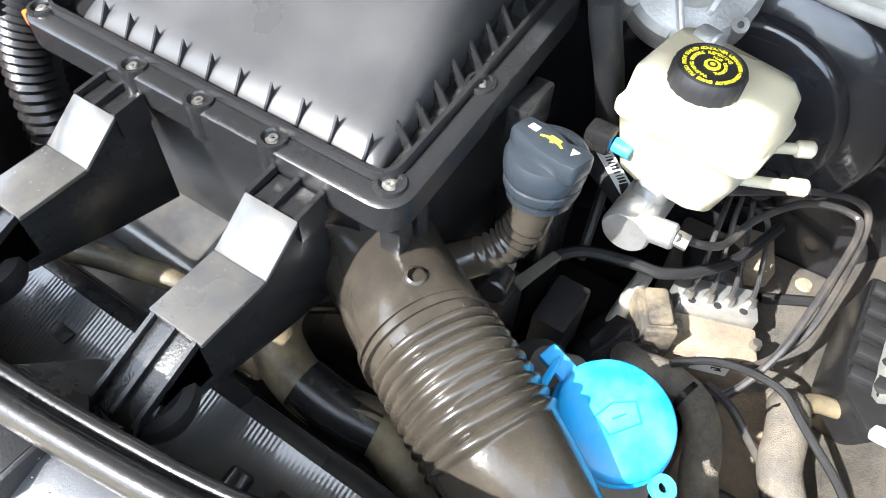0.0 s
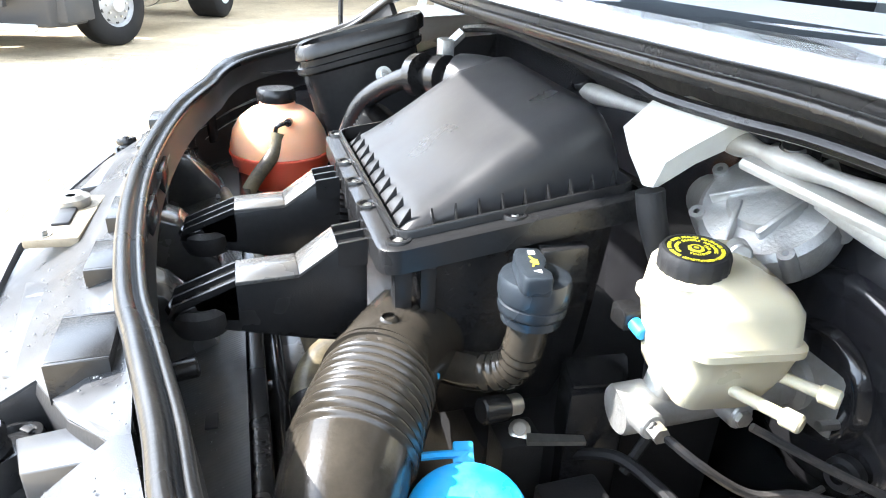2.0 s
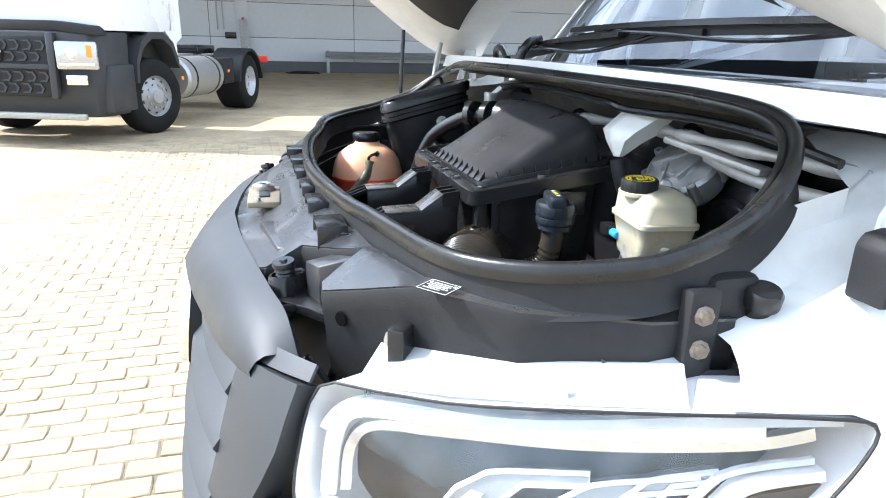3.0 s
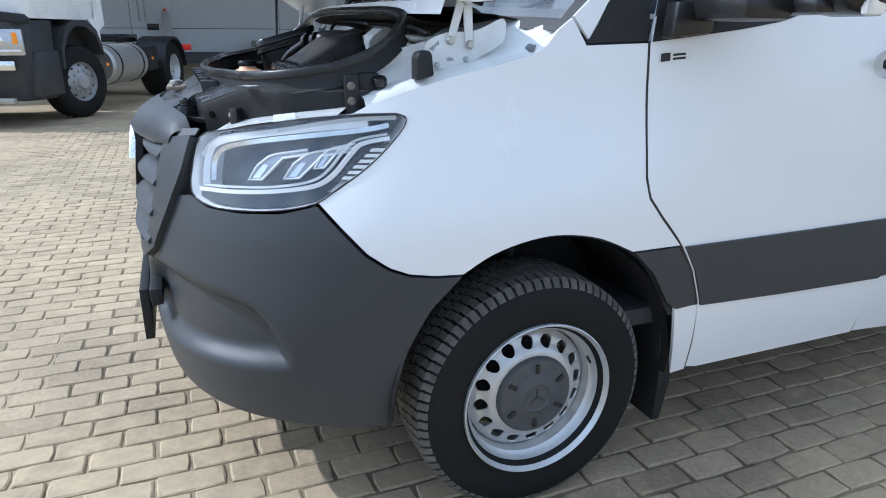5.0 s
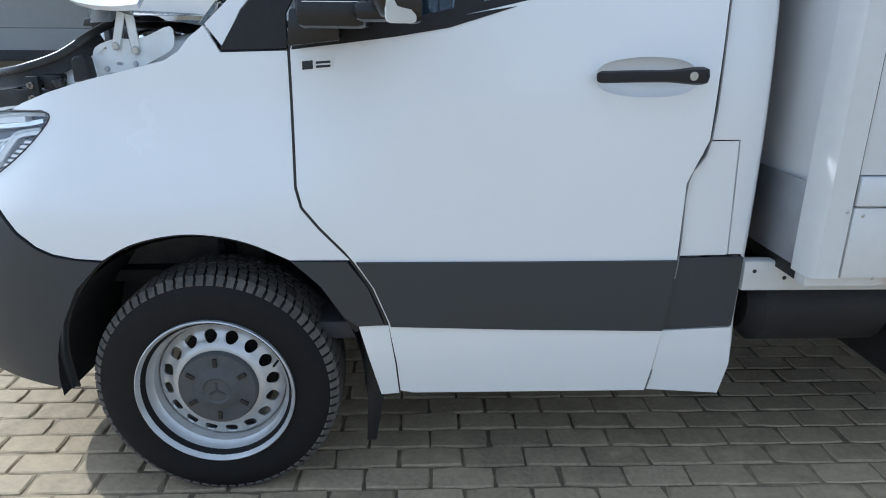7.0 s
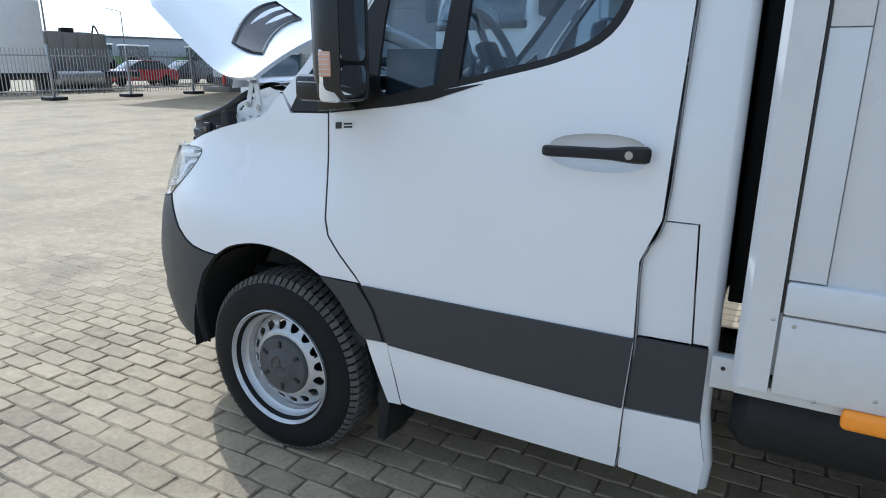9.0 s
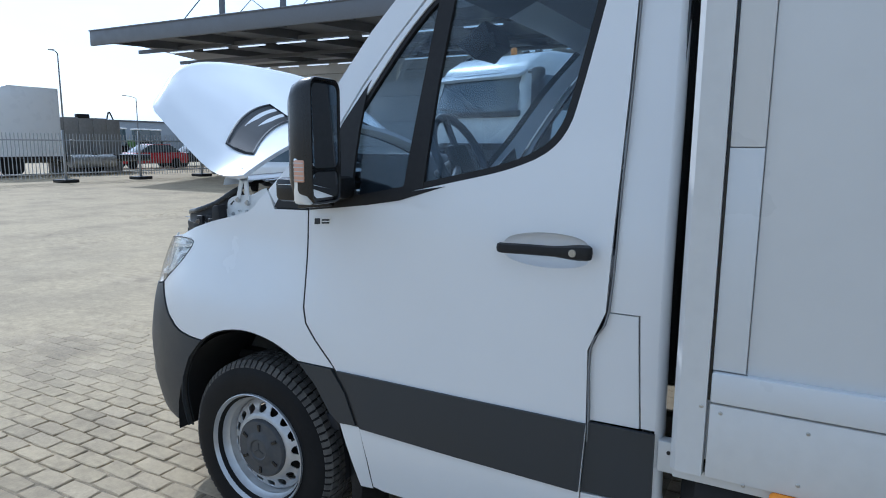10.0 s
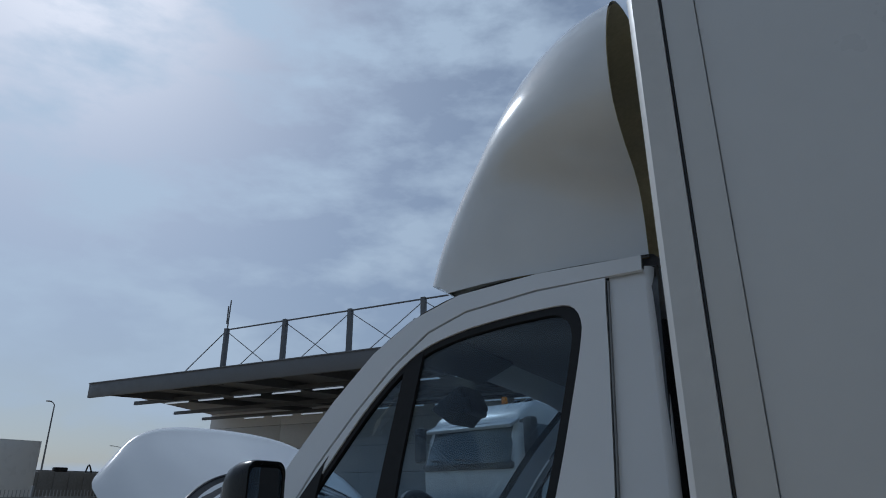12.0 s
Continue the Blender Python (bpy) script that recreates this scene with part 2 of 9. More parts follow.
LAMPGREY = mat("lamp_silver_bezel", (0.50, 0.51, 0.53), 0.26, metal=0.75, var=0.1)
LAMPDARK = mat("lamp_smoked_bezel", (0.020, 0.024, 0.032), 0.2, metal=0.3, var=0.1)
LAMPPALE = mat("lamp_pale_bezel", (0.80, 0.81, 0.82), 0.3, metal=0.25, var=0.06)
LAMPMID = mat("lamp_blue_grey_bezel", (0.33, 0.35, 0.38), 0.2, metal=0.5, var=0.1)
COWL = mat("glossy_black_cowl", (0.016, 0.016, 0.018), 0.14, var=0.1, scale=40, coat=0.5)
JOINT = mat("grey_door_seal", (0.21, 0.215, 0.22), 0.6, var=0.1, scale=60)
CLEAR_PLASTIC = mat("translucent_light_guide", (0.78, 0.80, 0.80), 0.25, var=0.05, alpha_trans=0.35)


def ground_mat(name, color, sand, spread, piece=None, rough=0.9):
    """Concrete or bare sand by place in the yard: sand lies over it in drifts, with darker stains and grit."""
    m = bpy.data.materials.new(name)
    m.use_nodes = True
    n, l = m.node_tree.nodes, m.node_tree.links
    b = n["Principled BSDF"]
    b.inputs["Roughness"].default_value, b.inputs["Specular IOR Level"].default_value = rough, 0.25
    geo = n.new("ShaderNodeNewGeometry")

    def noise_at(scale, detail=6, rough_=0.6):
        t = n.new("ShaderNodeTexNoise")
        t.inputs["Scale"].default_value, t.inputs["Detail"].default_value, t.inputs["Roughness"].default_value = scale, detail, rough_
        l.new(geo.outputs["Position"], t.inputs["Vector"])
        return t.outputs["Fac"]

    def ranged(src, a, b_, lo, hi):
        r = n.new("ShaderNodeMapRange")
        r.inputs["From Min"].default_value, r.inputs["From Max"].default_value = a, b_
        r.inputs["To Min"].default_value, r.inputs["To Max"].default_value = lo, hi
        l.new(src, r.inputs["Value"])
        return r.outputs["Result"]

    def math2(op, x, y):
        t = n.new("ShaderNodeMath")
        t.operation = op
        l.new(x, t.inputs[0])
        l.new(y, t.inputs[1])
        return t.outputs[0]
    val = math2("MULTIPLY", ranged(noise_at(55.0), 0.3, 0.7, 0.80, 1.18), ranged(noise_at(1.3), 0.3, 0.7, 0.84, 1.14))
    val = math2("MULTIPLY", val, ranged(noise_at(0.45, 9, 0.7), 0.30, 0.46, 0.84, 1.0))
    mp, streak = n.new("ShaderNodeMapping"), n.new("ShaderNodeTexNoise")
    mp.inputs["Rotation"].default_value, mp.inputs["Scale"].default_value = (0, 0, 0.25), (0.22, 1.6, 1.0)
    streak.inputs["Scale"].default_value, streak.inputs["Detail"].default_value, streak.inputs["Roughness"].default_value, streak.inputs["Distortion"].default_value = 1.0, 9, 0.7, 0.6
    l.new(geo.outputs["Position"], mp.inputs["Vector"])
    l.new(mp.outputs["Vector"], streak.inputs["Vector"])
    val = math2("MULTIPLY", val, ranged(streak.outputs["Fac"], 0.60, 0.70, 1.0, 0.74))
    if piece:
        src = n.new("ShaderNodeObjectInfo").outputs["Random"] if piece == "object" else geo.outputs["Random Per Island"]
        val = math2("MULTIPLY", val, ranged(src, 0, 1, 0.74, 1.18))
    sc = n.new("ShaderNodeVectorMath")
    sc.operation = "SCALE"
    sc.inputs[0].default_value = color
    l.new(val, sc.inputs["Scale"])
    mx = n.new("ShaderNodeMixRGB")
    sc2 = n.new("ShaderNodeVectorMath")
    sc2.operation = "SCALE"
    sc2.inputs[0].default_value = sand
    l.new(ranged(noise_at(9.0, 8, 0.7), 0.25, 0.75, 0.78, 1.16), sc2.inputs["Scale"])
    mask = math2("MULTIPLY", ranged(noise_at(0.8, 10, 0.72), 0.50 - spread, 0.62 - spread * 0.5, 0.0, 0.9), ranged(noise_at(14.0, 8, 0.7), 0.30, 0.60, 0.25, 1.0))
    l.new(mask, mx.inputs[0])
    l.new(sc.outputs["Vector"], mx.inputs[1])
    l.new(sc2.outputs["Vector"], mx.inputs[2])
    l.new(mx.outputs["Color"], b.inputs["Base Color"])
    bp = n.new("ShaderNodeBump")
    bp.inputs["Strength"].default_value, bp.inputs["Distance"].default_value = 0.7, 0.003
    l.new(noise_at(160.0, 5, 0.7), bp.inputs["Height"])
    l.new(bp.outputs["Normal"], b.inputs["Normal"])
    return m


PAVER = ground_mat("concrete_paver", (0.352, 0.282, 0.192), (0.49, 0.39, 0.250), 0.12, "island")
PAVER_ONE = ground_mat("concrete_paver_single", (0.352, 0.282, 0.192), (0.49, 0.39, 0.250), 0.08, "object")
SAND = ground_mat("sand_in_the_joints", (0.335, 0.270, 0.182), (0.49, 0.39, 0.250), 0.14)
SOIL = ground_mat("dark_soil_in_the_joints", (0.135, 0.111, 0.080), (0.44, 0.35, 0.225), 0.08)
WALLGREY = mat("grey_facade_panel", (0.76, 0.78, 0.80), 0.5, var=0.04, scale=6, big=0.4, bump=0.05)
WALLDARK = mat("dark_plinth", (0.12, 0.12, 0.125), 0.7, var=0.1, scale=8, big=0.6)
STEELGREY = mat("grey_painted_steel", (0.15, 0.155, 0.165), 0.5, metal=0.2, var=0.08, scale=12)
DECK = mat("canopy_underside_sheet", (0.26, 0.26, 0.27), 0.6, var=0.1, scale=5, big=0.5)
CONCRETE = mat("weathered_concrete", (0.26, 0.25, 0.235), 0.85, var=0.2, scale=10, big=0.8, bump=0.4)
TRUCKWHITE = mat("white_truck_paint", (0.80, 0.80, 0.79), 0.3, var=0.02, scale=5, coat=0.3)
TRUCKGREY = mat("grey_truck_plastic", (0.034, 0.036, 0.040), 0.5, var=0.08, scale=60)
REDCAR = mat("red_car_paint", (0.48, 0.03, 0.04), 0.25, var=0.03, coat=0.6)
DARKCAR = mat("dark_car_paint", (0.03, 0.035, 0.045), 0.25, var=0.03, coat=0.6)
LEAF = mat("leaf_green", (0.07, 0.11, 0.03), 0.6, var=0.3, scale=2, island=0.4)
BARK = mat("bark", (0.10, 0.08, 0.06), 0.9, var=0.3, scale=10)


# ---- building blocks ----
C = 1.31  # the van's centre line


def link(name, bm, material, parent=None, label="", smooth=40, keep=False):
    """Link a bmesh as one mesh object; smooth: angle under which edges are shaded round, 0 for flat."""
    bmesh.ops.remove_doubles(bm, verts=bm.verts, dist=1e-5)
    bmesh.ops.recalc_face_normals(bm, faces=bm.faces)
    me = bpy.data.meshes.new(name)
    if smooth:
        for f in bm.faces:
            f.smooth = True
        lim = radians(smooth)
        for e in bm.edges:
            e.smooth = len(e.link_faces) == 2 and e.calc_face_angle(0) < lim
    bm.to_mesh(me)
    bm.free()
    me.materials.append(material)
    ob = new(name, me)
    if parent:
        ob.parent = parent
    if label:
        ob["label"] = label
    return ob


def part(name, bm, material, parent, label="", smooth=40):
    return link(name, bm, material, parent, label, smooth)


def thing(name, label, category, group="", kind="", at=(0, 0, 0), turn=0):
    e = new(name)
    e.matrix_basis = pose(*at, 0, 0, turn)
    return tagged(e, label, category, group, kind)


def join(*bms):
    out = bmesh.new()
    for b in bms:
        me = bpy.data.meshes.new("tmp")
        b.to_mesh(me)
        b.free()
        out.from_mesh(me)
        bpy.data.meshes.remove(me)
    return out


def moved(bm, m):
    bmesh.ops.transform(bm, matrix=m, verts=bm.verts)
    return bm


def flip_y(bm):
    """Mirror over the van's centre line."""
    for v in bm.verts:
        v.co.y = 2 * C - v.co.y
    bmesh.ops.reverse_faces(bm, faces=bm.faces)
    return bm


def box(x0, x1, y0, y1, z0, z1, bev=0.0, seg=2):
    bm = bmesh.new()
    bmesh.ops.create_cube(bm, size=1)
    for v in bm.verts:
        v.co = Vector(((x0 + x1) / 2 + v.co.x * (x1 - x0), (y0 + y1) / 2 + v.co.y * (y1 - y0), (z0 + z1) / 2 + v.co.z * (z1 - z0)))
    if bev:
        bmesh.ops.bevel(bm, geom=bm.edges[:], offset=bev, segments=seg, profile=0.5, affect="EDGES")
    return bm


def frame_to(p, d):
    """A matrix that puts +z along d at p."""
    return Matrix.Translation(p) @ Vector(d).to_track_quat("Z", "Y").to_matrix().to_4x4()


def lathe(profile, p=(0, 0, 0), d=(0, 0, 1), seg=24):
    """Turn (radius, height) pairs round the axis d through p."""
    bm = bmesh.new()
    rings = []
    for r, h in profile:
        if r < 1e-6:
            rings.append([bm.verts.new((0, 0, h))])
        else:
            rings.append([bm.verts.new((r * math.cos(2 * math.pi * i / seg), r * math.sin(2 * math.pi * i / seg), h)) for i in range(seg)])
    for a, b in zip(rings, rings[1:]):
        for i in range(seg):
            j = (i + 1) % seg
            q = [a[i % len(a)], a[j % len(a)], b[j % len(b)], b[i % len(b)]]
            q = list(dict.fromkeys(q))
            if len(q) > 2:
                bm.faces.new(q)
    return moved(bm, frame_to(p, d))


def rod(p, q, r, seg=12, bev=0.0):
    L = (Vector(q) - Vector(p)).length
    b = min(bev, r * 0.9, L / 2.1)
    prof = [(0, 0), (r - b, 0), (r, b), (r, L - b), (r - b, L), (0, L)] if b else [(0, 0), (r, 0), (r, L), (0, L)]
    return lathe(prof, p, Vector(q) - Vector(p), seg)


def curve(pts, n=8, closed=False):
    """A smooth line through the points."""
    P = [Vector(p) for p in pts]
    out, N = [], len(P)
    for i in range(N if closed else N - 1):
        a, b, c, d = (P[(i + k) % N] if closed else P[min(max(i + k, 0), N - 1)] for k in (-1, 0, 1, 2))
        for k in range(n):
            t = k / n
            out.append(0.5 * ((2 * b) + (c - a) * t + (2 * a - 5 * b + 4 * c - d) * t * t + (3 * b - a - 3 * c + d) * t ** 3))
    if not closed:
        out.append(P[-1])
    return out


def sweep(line, section, closed=False, caps=True, scale=None, up=(0, 0, 1)):
    """Carry a closed section (side, up) along a line, kept upright; scale(i, n) widens or narrows it."""
    bm = bmesh.new()
    n, rings = len(line), []
    for i, p in enumerate(line):
        t = (line[(i + 1) % n] - line[i - 1]) if closed else (line[min(i + 1, n - 1)] - line[max(i - 1, 0)])
        t.normalize()
        u = Vector(up)
        s = t.cross(u)
        if s.length < 1e-3:
            s = t.cross(Vector((1, 0, 0)))
        s.normalize()
        u = s.cross(t)
        k = scale(i, n) if scale else 1
        rings.append([bm.verts.new(p + s * a * k + u * b * k) for a, b in section])
    m = len(section)
    for i in range(n if closed else n - 1):
        a, b = rings[i], rings[(i + 1) % n]
        for j in range(m):
            bm.faces.new((a[j], a[(j + 1) % m], b[(j + 1) % m], b[j]))
    if caps and not closed:
        bm.faces.new(rings[0][::-1])
        bm.faces.new(rings[-1])
    return bm


def circle(r, seg=10, ry=None):
    return [(r * math.cos(2 * math.pi * i / seg), (ry or r) * math.sin(2 * math.pi * i / seg)) for i in range(seg)]


def tube(pts, r, seg=10, n=8, closed=False, scale=None):
    """A hose or wire through the points; its frame is carried along without twist."""
    line = curve(pts, n, closed)
    bm = bmesh.new()
    rings, t0, s = [], None, None
    for i, p in enumerate(line):
        t = (line[min(i + 1, len(line) - 1)] - line[max(i - 1, 0)]).normalized()
        if s is None:
            s = t.orthogonal().normalized()
        else:
            s = (s - t * s.dot(t)).normalized()
        u = t.cross(s)
        k = scale(i, len(line)) if scale else 1
        rings.append([bm.verts.new(p + (s * a + u * b) * k) for a, b in circle(r, seg)])
    for a, b in zip(rings, rings[1:]):
        for j in range(seg):
            bm.faces.new((a[j], a[(j + 1) % seg], b[(j + 1) % seg], b[j]))
    bm.faces.new(rings[0][::-1])
    bm.faces.new(rings[-1])
    return bm


def prism(poly, axis, a, b, bev=0.0):
    """A flat outline pushed along an axis from a to b. The outline holds the other two coordinates in xyz order."""
    bm = bmesh.new()

    def at(p, h):
        return {"x": (h, *p), "y": (p[0], h, p[1]), "z": (*p, h)}[axis]
    lo = [bm.verts.new(at(p, a)) for p in poly]
    hi = [bm.verts.new(at(p, b)) for p in poly]
    bm.faces.new(lo)
    bm.faces.new(hi)
    for i in range(len(poly)):
        j = (i + 1) % len(poly)
        bm.faces.new((lo[i], lo[j], hi[j], hi[i]))
    bmesh.ops.recalc_face_normals(bm, faces=bm.faces)
    if bev:
        bmesh.ops.bevel(bm, geom=bm.edges[:], offset=bev, segments=2, profile=0.5, affect="EDGES")
    return bm


def inside(p, poly):
    x, y, hit = p[0], p[1], False
    for (x0, y0), (x1, y1) in zip(poly, poly[1:] + poly[:1]):
        if (y0 > y) != (y1 > y) and x < (x1 - x0) * (y - y0) / (y1 - y0) + x0:
            hit = not hit
    return hit


def fine_outline(poly, step):
    out = []
    for (x0, y0), (x1, y1) in zip(poly, poly[1:] + poly[:1]):
        n = max(1, int(math.hypot(x1 - x0, y1 - y0) / step))
        out += [(x0 + (x1 - x0) * k / n, y0 + (y1 - y0) * k / n) for k in range(n)]
    return out


def rounded(pts, n=5, closed=True):
    """A smooth 2D outline through the points."""
    return [(v.x, v.y) for v in curve([(a, b, 0) for a, b in pts], n, closed)]


def panel(poly, f, step=0.04, thick=0.012, holes=(), lip=None):
    """A sheet with the outline poly (u, v), laid on the surface f(u, v), with a turned-in edge of that depth."""
    loops = [fine_outline(list(poly), step)] + [fine_outline(list(h), step) for h in holes]
    pts, edges = [], []
    for lp in loops:
        k = len(pts)
        pts += lp
        edges += [(k + i, k + (i + 1) % len(lp)) for i in range(len(lp))]
    us, vs = [p[0] for p in loops[0]], [p[1] for p in loops[0]]
    rim = list(pts)
    u = min(us) + step / 2
    row = 0
    while u < max(us):
        v = min(vs) + step / 2 + (row % 2) * step / 2
        while v < max(vs):
            if inside((u, v), loops[0]) and not any(inside((u, v), h) for h in loops[1:]):
                if min((u - a) ** 2 + (v - b) ** 2 for a, b in rim) > (0.45 * step) ** 2:
                    pts.append((u, v))
            v += step
        u += step * 0.87
        row += 1
    co, ed, fa, *_ = geometry.delaunay_2d_cdt([Vector(p) for p in pts], edges, [], 0, 1e-6)
    bm = bmesh.new()
    vert = [bm.verts.new(f(p.x, p.y)) for p in co]
    for t in fa:
        c = [sum(co[i][k] for i in t) / len(t) for k in (0, 1)]
        if inside(c, loops[0]) and not any(inside(c, h) for h in loops[1:]):
            try:
                bm.faces.new([vert[i] for i in t])
            except ValueError:
                pass
    for v in [v for v in bm.verts if not v.link_faces]:
        bm.verts.remove(v)
    bmesh.ops.recalc_face_normals(bm, faces=bm.faces)
    if thick:
        e = 1e-3
        mid = co[len(co) // 2]
        inward = Vector((0, 0, 0))
        border = [ed_ for ed_ in bm.edges if len(ed_.link_faces) == 1]
        bm.normal_update()
        dirs = {v: v.normal.copy() for ed_ in border for v in ed_.verts}
        tofar = Vector((0.6, C, 1.0))
        new_v = {}
        for v, nrm in dirs.items():
            if nrm.dot(tofar - v.co) > 0:
                nrm = -nrm
            new_v[v] = bm.verts.new(v.co - nrm * thick)
        for ed_ in border:
            a, b = ed_.verts
            bm.faces.new((a, b, new_v[b], new_v[a]))
    return bm


def rrect(x0, x1, y0, y1, r, n=5):
    out = []
    for cx, cy, a0 in ((x1 - r, y1 - r, 0), (x0 + r, y1 - r, 90), (x0 + r, y0 + r, 180), (x1 - r, y0 + r, 270)):
        out += [(cx + r * math.cos(radians(a0 + 90 * i / n)), cy + r * math.sin(radians(a0 + 90 * i / n))) for i in range(n + 1)]
    return out


def loft(rings, cap=True):
    bm = bmesh.new()
    R = [[bm.verts.new(p) for p in r] for r in rings]
    n = len(R[0])
    for a, b in zip(R, R[1:]):
        for i in range(n):
            bm.faces.new((a[i], a[(i + 1) % n], b[(i + 1) % n], b[i]))
    if cap:
        bm.faces.new(R[0][::-1])
        bm.faces.new(R[-1])
    return bm


def text_on(name, words, size, m, material, parent, spacing=1.0, bold=0.0):
    """Raised lettering as a mesh; m puts its x along the line and its z out of the surface."""
    cu = bpy.data.curves.new(name, "FONT")
    cu.body, cu.size, cu.align_x, cu.align_y, cu.extrude, cu.space_character, cu.offset = words, size, "CENTER", "CENTER", 0.0004, spacing, bold
    cu.resolution_u = 2
    tmp = bpy.data.objects.new("tmp", cu)
    me = bpy.data.meshes.new_from_object(tmp)
    bpy.data.objects.remove(tmp)
    me.materials.clear()
    me.materials.append(material)
    me.transform(m)
    me.name = name
    ob = new(name, me)
    ob.parent = parent
    return ob


def smooth01(t):
    t = min(max(t, 0.0), 1.0)
    return t * t * (3 - 2 * t)


def through_points(table, v):
    """A smooth value through (v, value) pairs."""
    if v <= table[0][0]:
        return table[0][1]
    for i in range(len(table) - 1):
        v0, a = table[i]
        v1, b = table[i + 1]
        if v <= v1:
            s0 = (table[min(i + 1, len(table) - 1)][1] - table[max(i - 1, 0)][1]) / (table[min(i + 1, len(table) - 1)][0] - table[max(i - 1, 0)][0])
            s1 = (table[min(i + 2, len(table) - 1)][1] - table[i][1]) / (table[min(i + 2, len(table) - 1)][0] - table[i][0])
            h = v1 - v0
            t = (v - v0) / h
            return (2 * t ** 3 - 3 * t * t + 1) * a + (t ** 3 - 2 * t * t + t) * h * s0 + (-2 * t ** 3 + 3 * t * t) * b + (t ** 3 - t * t) * h * s1
    return table[-1][1]
# ---- the van's outer shape: front wheel at x = 0, nose towards -x ----
FLANK = [(0.25, 0.365), (0.30, 0.352), (0.45, 0.318), (0.57, 0.300), (0.79, 0.290), (1.00, 0.284), (1.15, 0.283), (1.30, 0.290), (1.45, 0.305), (1.70, 0.338), (1.95, 0.380), (2.15, 0.418), (2.28, 0.452)]
NOSE = [(0.15, 0.88), (0.25, 0.94), (0.40, 0.99), (0.60, 1.015), (0.80, 1.01), (0.95, 0.99), (1.08, 0.95), (1.20, 0.88), (1.35, 0.76)]


def flank(x, z):
    """The y of the near side at x, z (x >= 0 is plain side; it draws in towards the bonnet)."""
    return through_points(FLANK, z) + 0.075 * smooth01((0.85 - x) / 0.95) * smooth01((z - 0.85) / 0.4)


def section(x, z):
    if x >= 0:
        return flank(x, z)
    a = through_points(NOSE, z)
    n = 3.2 if z < 0.6 else 3.2 - 0.4 * smooth01((z - 0.6) / 0.4)
    t = min(-x / a, 1.0)
    return C - (C - flank(x, z)) * (1 - t ** n) ** (1 / n)


def skin(u, z, out=0.0):
    """The point of the outer skin: u is x behind the front wheel, and the way along the section round the nose before it."""
    if u >= 0:
        return Vector((u, flank(u, z) - out, z))
    a = through_points(NOSE, z)
    n = 3.2 if z < 0.6 else 3.2 - 0.4 * smooth01((z - 0.6) / 0.4)
    left, px, py = -u, 0.0, flank(0, z)
    steps = 48
    for i in range(1, steps + 1):
        th = math.pi / 2 * i / steps
        x = -a * math.sin(th) ** (2 / n)
        y = C - (C - flank(x, z)) * max(math.cos(th), 0) ** (2 / n)
        d = math.hypot(x - px, y - py)
        if d >= left and d > 0:
            k = left / d
            qx, qy = px + (x - px) * k, py + (y - py) * k
            nx, ny = (y - py) / d, -(x - px) / d
            if ny > 0:
                nx, ny = -nx, -ny
            return Vector((qx + nx * out, qy + ny * out, z))
        left -= d
        px, py = x, y
    return Vector((-a - out, C + left, z))


# ==== the box van ====
van = thing("box_van", "white box van with open bonnet and grey bumper, parked on pavers", "van")


def side_panel(name, outline, material, parent, holes=(), out=0.0, step=0.04, thick=0.012, label="", both=True):
    """A body panel on the near side and its mirror image on the far side."""
    obs = [part(name, panel(outline, lambda u, z: skin(u, z, out), step, thick, holes), material, parent, label)]
    if both:
        obs.append(part(name, flip_y(panel(outline, lambda u, z: skin(u, z, out), step * 1.5, thick, holes)), material, parent, label))
    return obs


def arc(cx, cz, r, a0, a1, n):
    return [(cx + r * math.cos(radians(a0 + (a1 - a0) * i / n)), cz + r * math.sin(radians(a0 + (a1 - a0) * i / n))) for i in range(n + 1)]


# ---- wings (fenders) ----
ARCH = [(-0.256, 0.787), (-0.177, 0.831), (-0.075, 0.858), (0.026, 0.862), (0.142, 0.839), (0.256, 0.787)]
ARCH_TOP = rounded(ARCH, 4, False)
GAP_FRONT = [(0.420, 0.787), (0.400, 0.809), (0.338, 0.877), (0.293, 0.934), (0.279, 0.989), (0.277, 1.183), (0.276, 1.340)]
WING = [(-0.606, 0.979), (-0.559, 0.925), (-0.497, 0.857), (-0.443, 0.819), (-0.395, 0.800), (-0.330, 0.790)] + ARCH_TOP + GAP_FRONT + [
    (0.100, 1.334), (0.060, 1.400), (0.020, 1.370), (-0.010, 1.335), (-0.050, 1.312), (-0.140, 1.290), (-0.260, 1.262), (-0.380, 1.228), (-0.470, 1.196), (-0.503, 1.180),
    (-0.400, 1.182), (-0.377, 1.174), (-0.387, 1.146), (-0.440, 1.090), (-0.495, 1.046), (-0.552, 1.008)]
side_panel("wing", WING, WHITE, van, step=0.035, label="glossy white front wing")
LOWER_WING = [(0.437, 0.583), (0.523, 0.583), (0.540, 0.450), (0.549, 0.335), (0.495, 0.330)]
side_panel("sill_corner", LOWER_WING, WHITE, van, label="white lower panel behind the wheel")
CLAD_F = [(0.262, 0.783), (0.412, 0.783), (0.468, 0.704), (0.508, 0.596), (0.510, 0.588), (0.437, 0.583), (0.399, 0.612), (0.337, 0.710)]
side_panel("cladding", CLAD_F, GREY, van, out=0.006, label="dark grey side moulding on the wing")

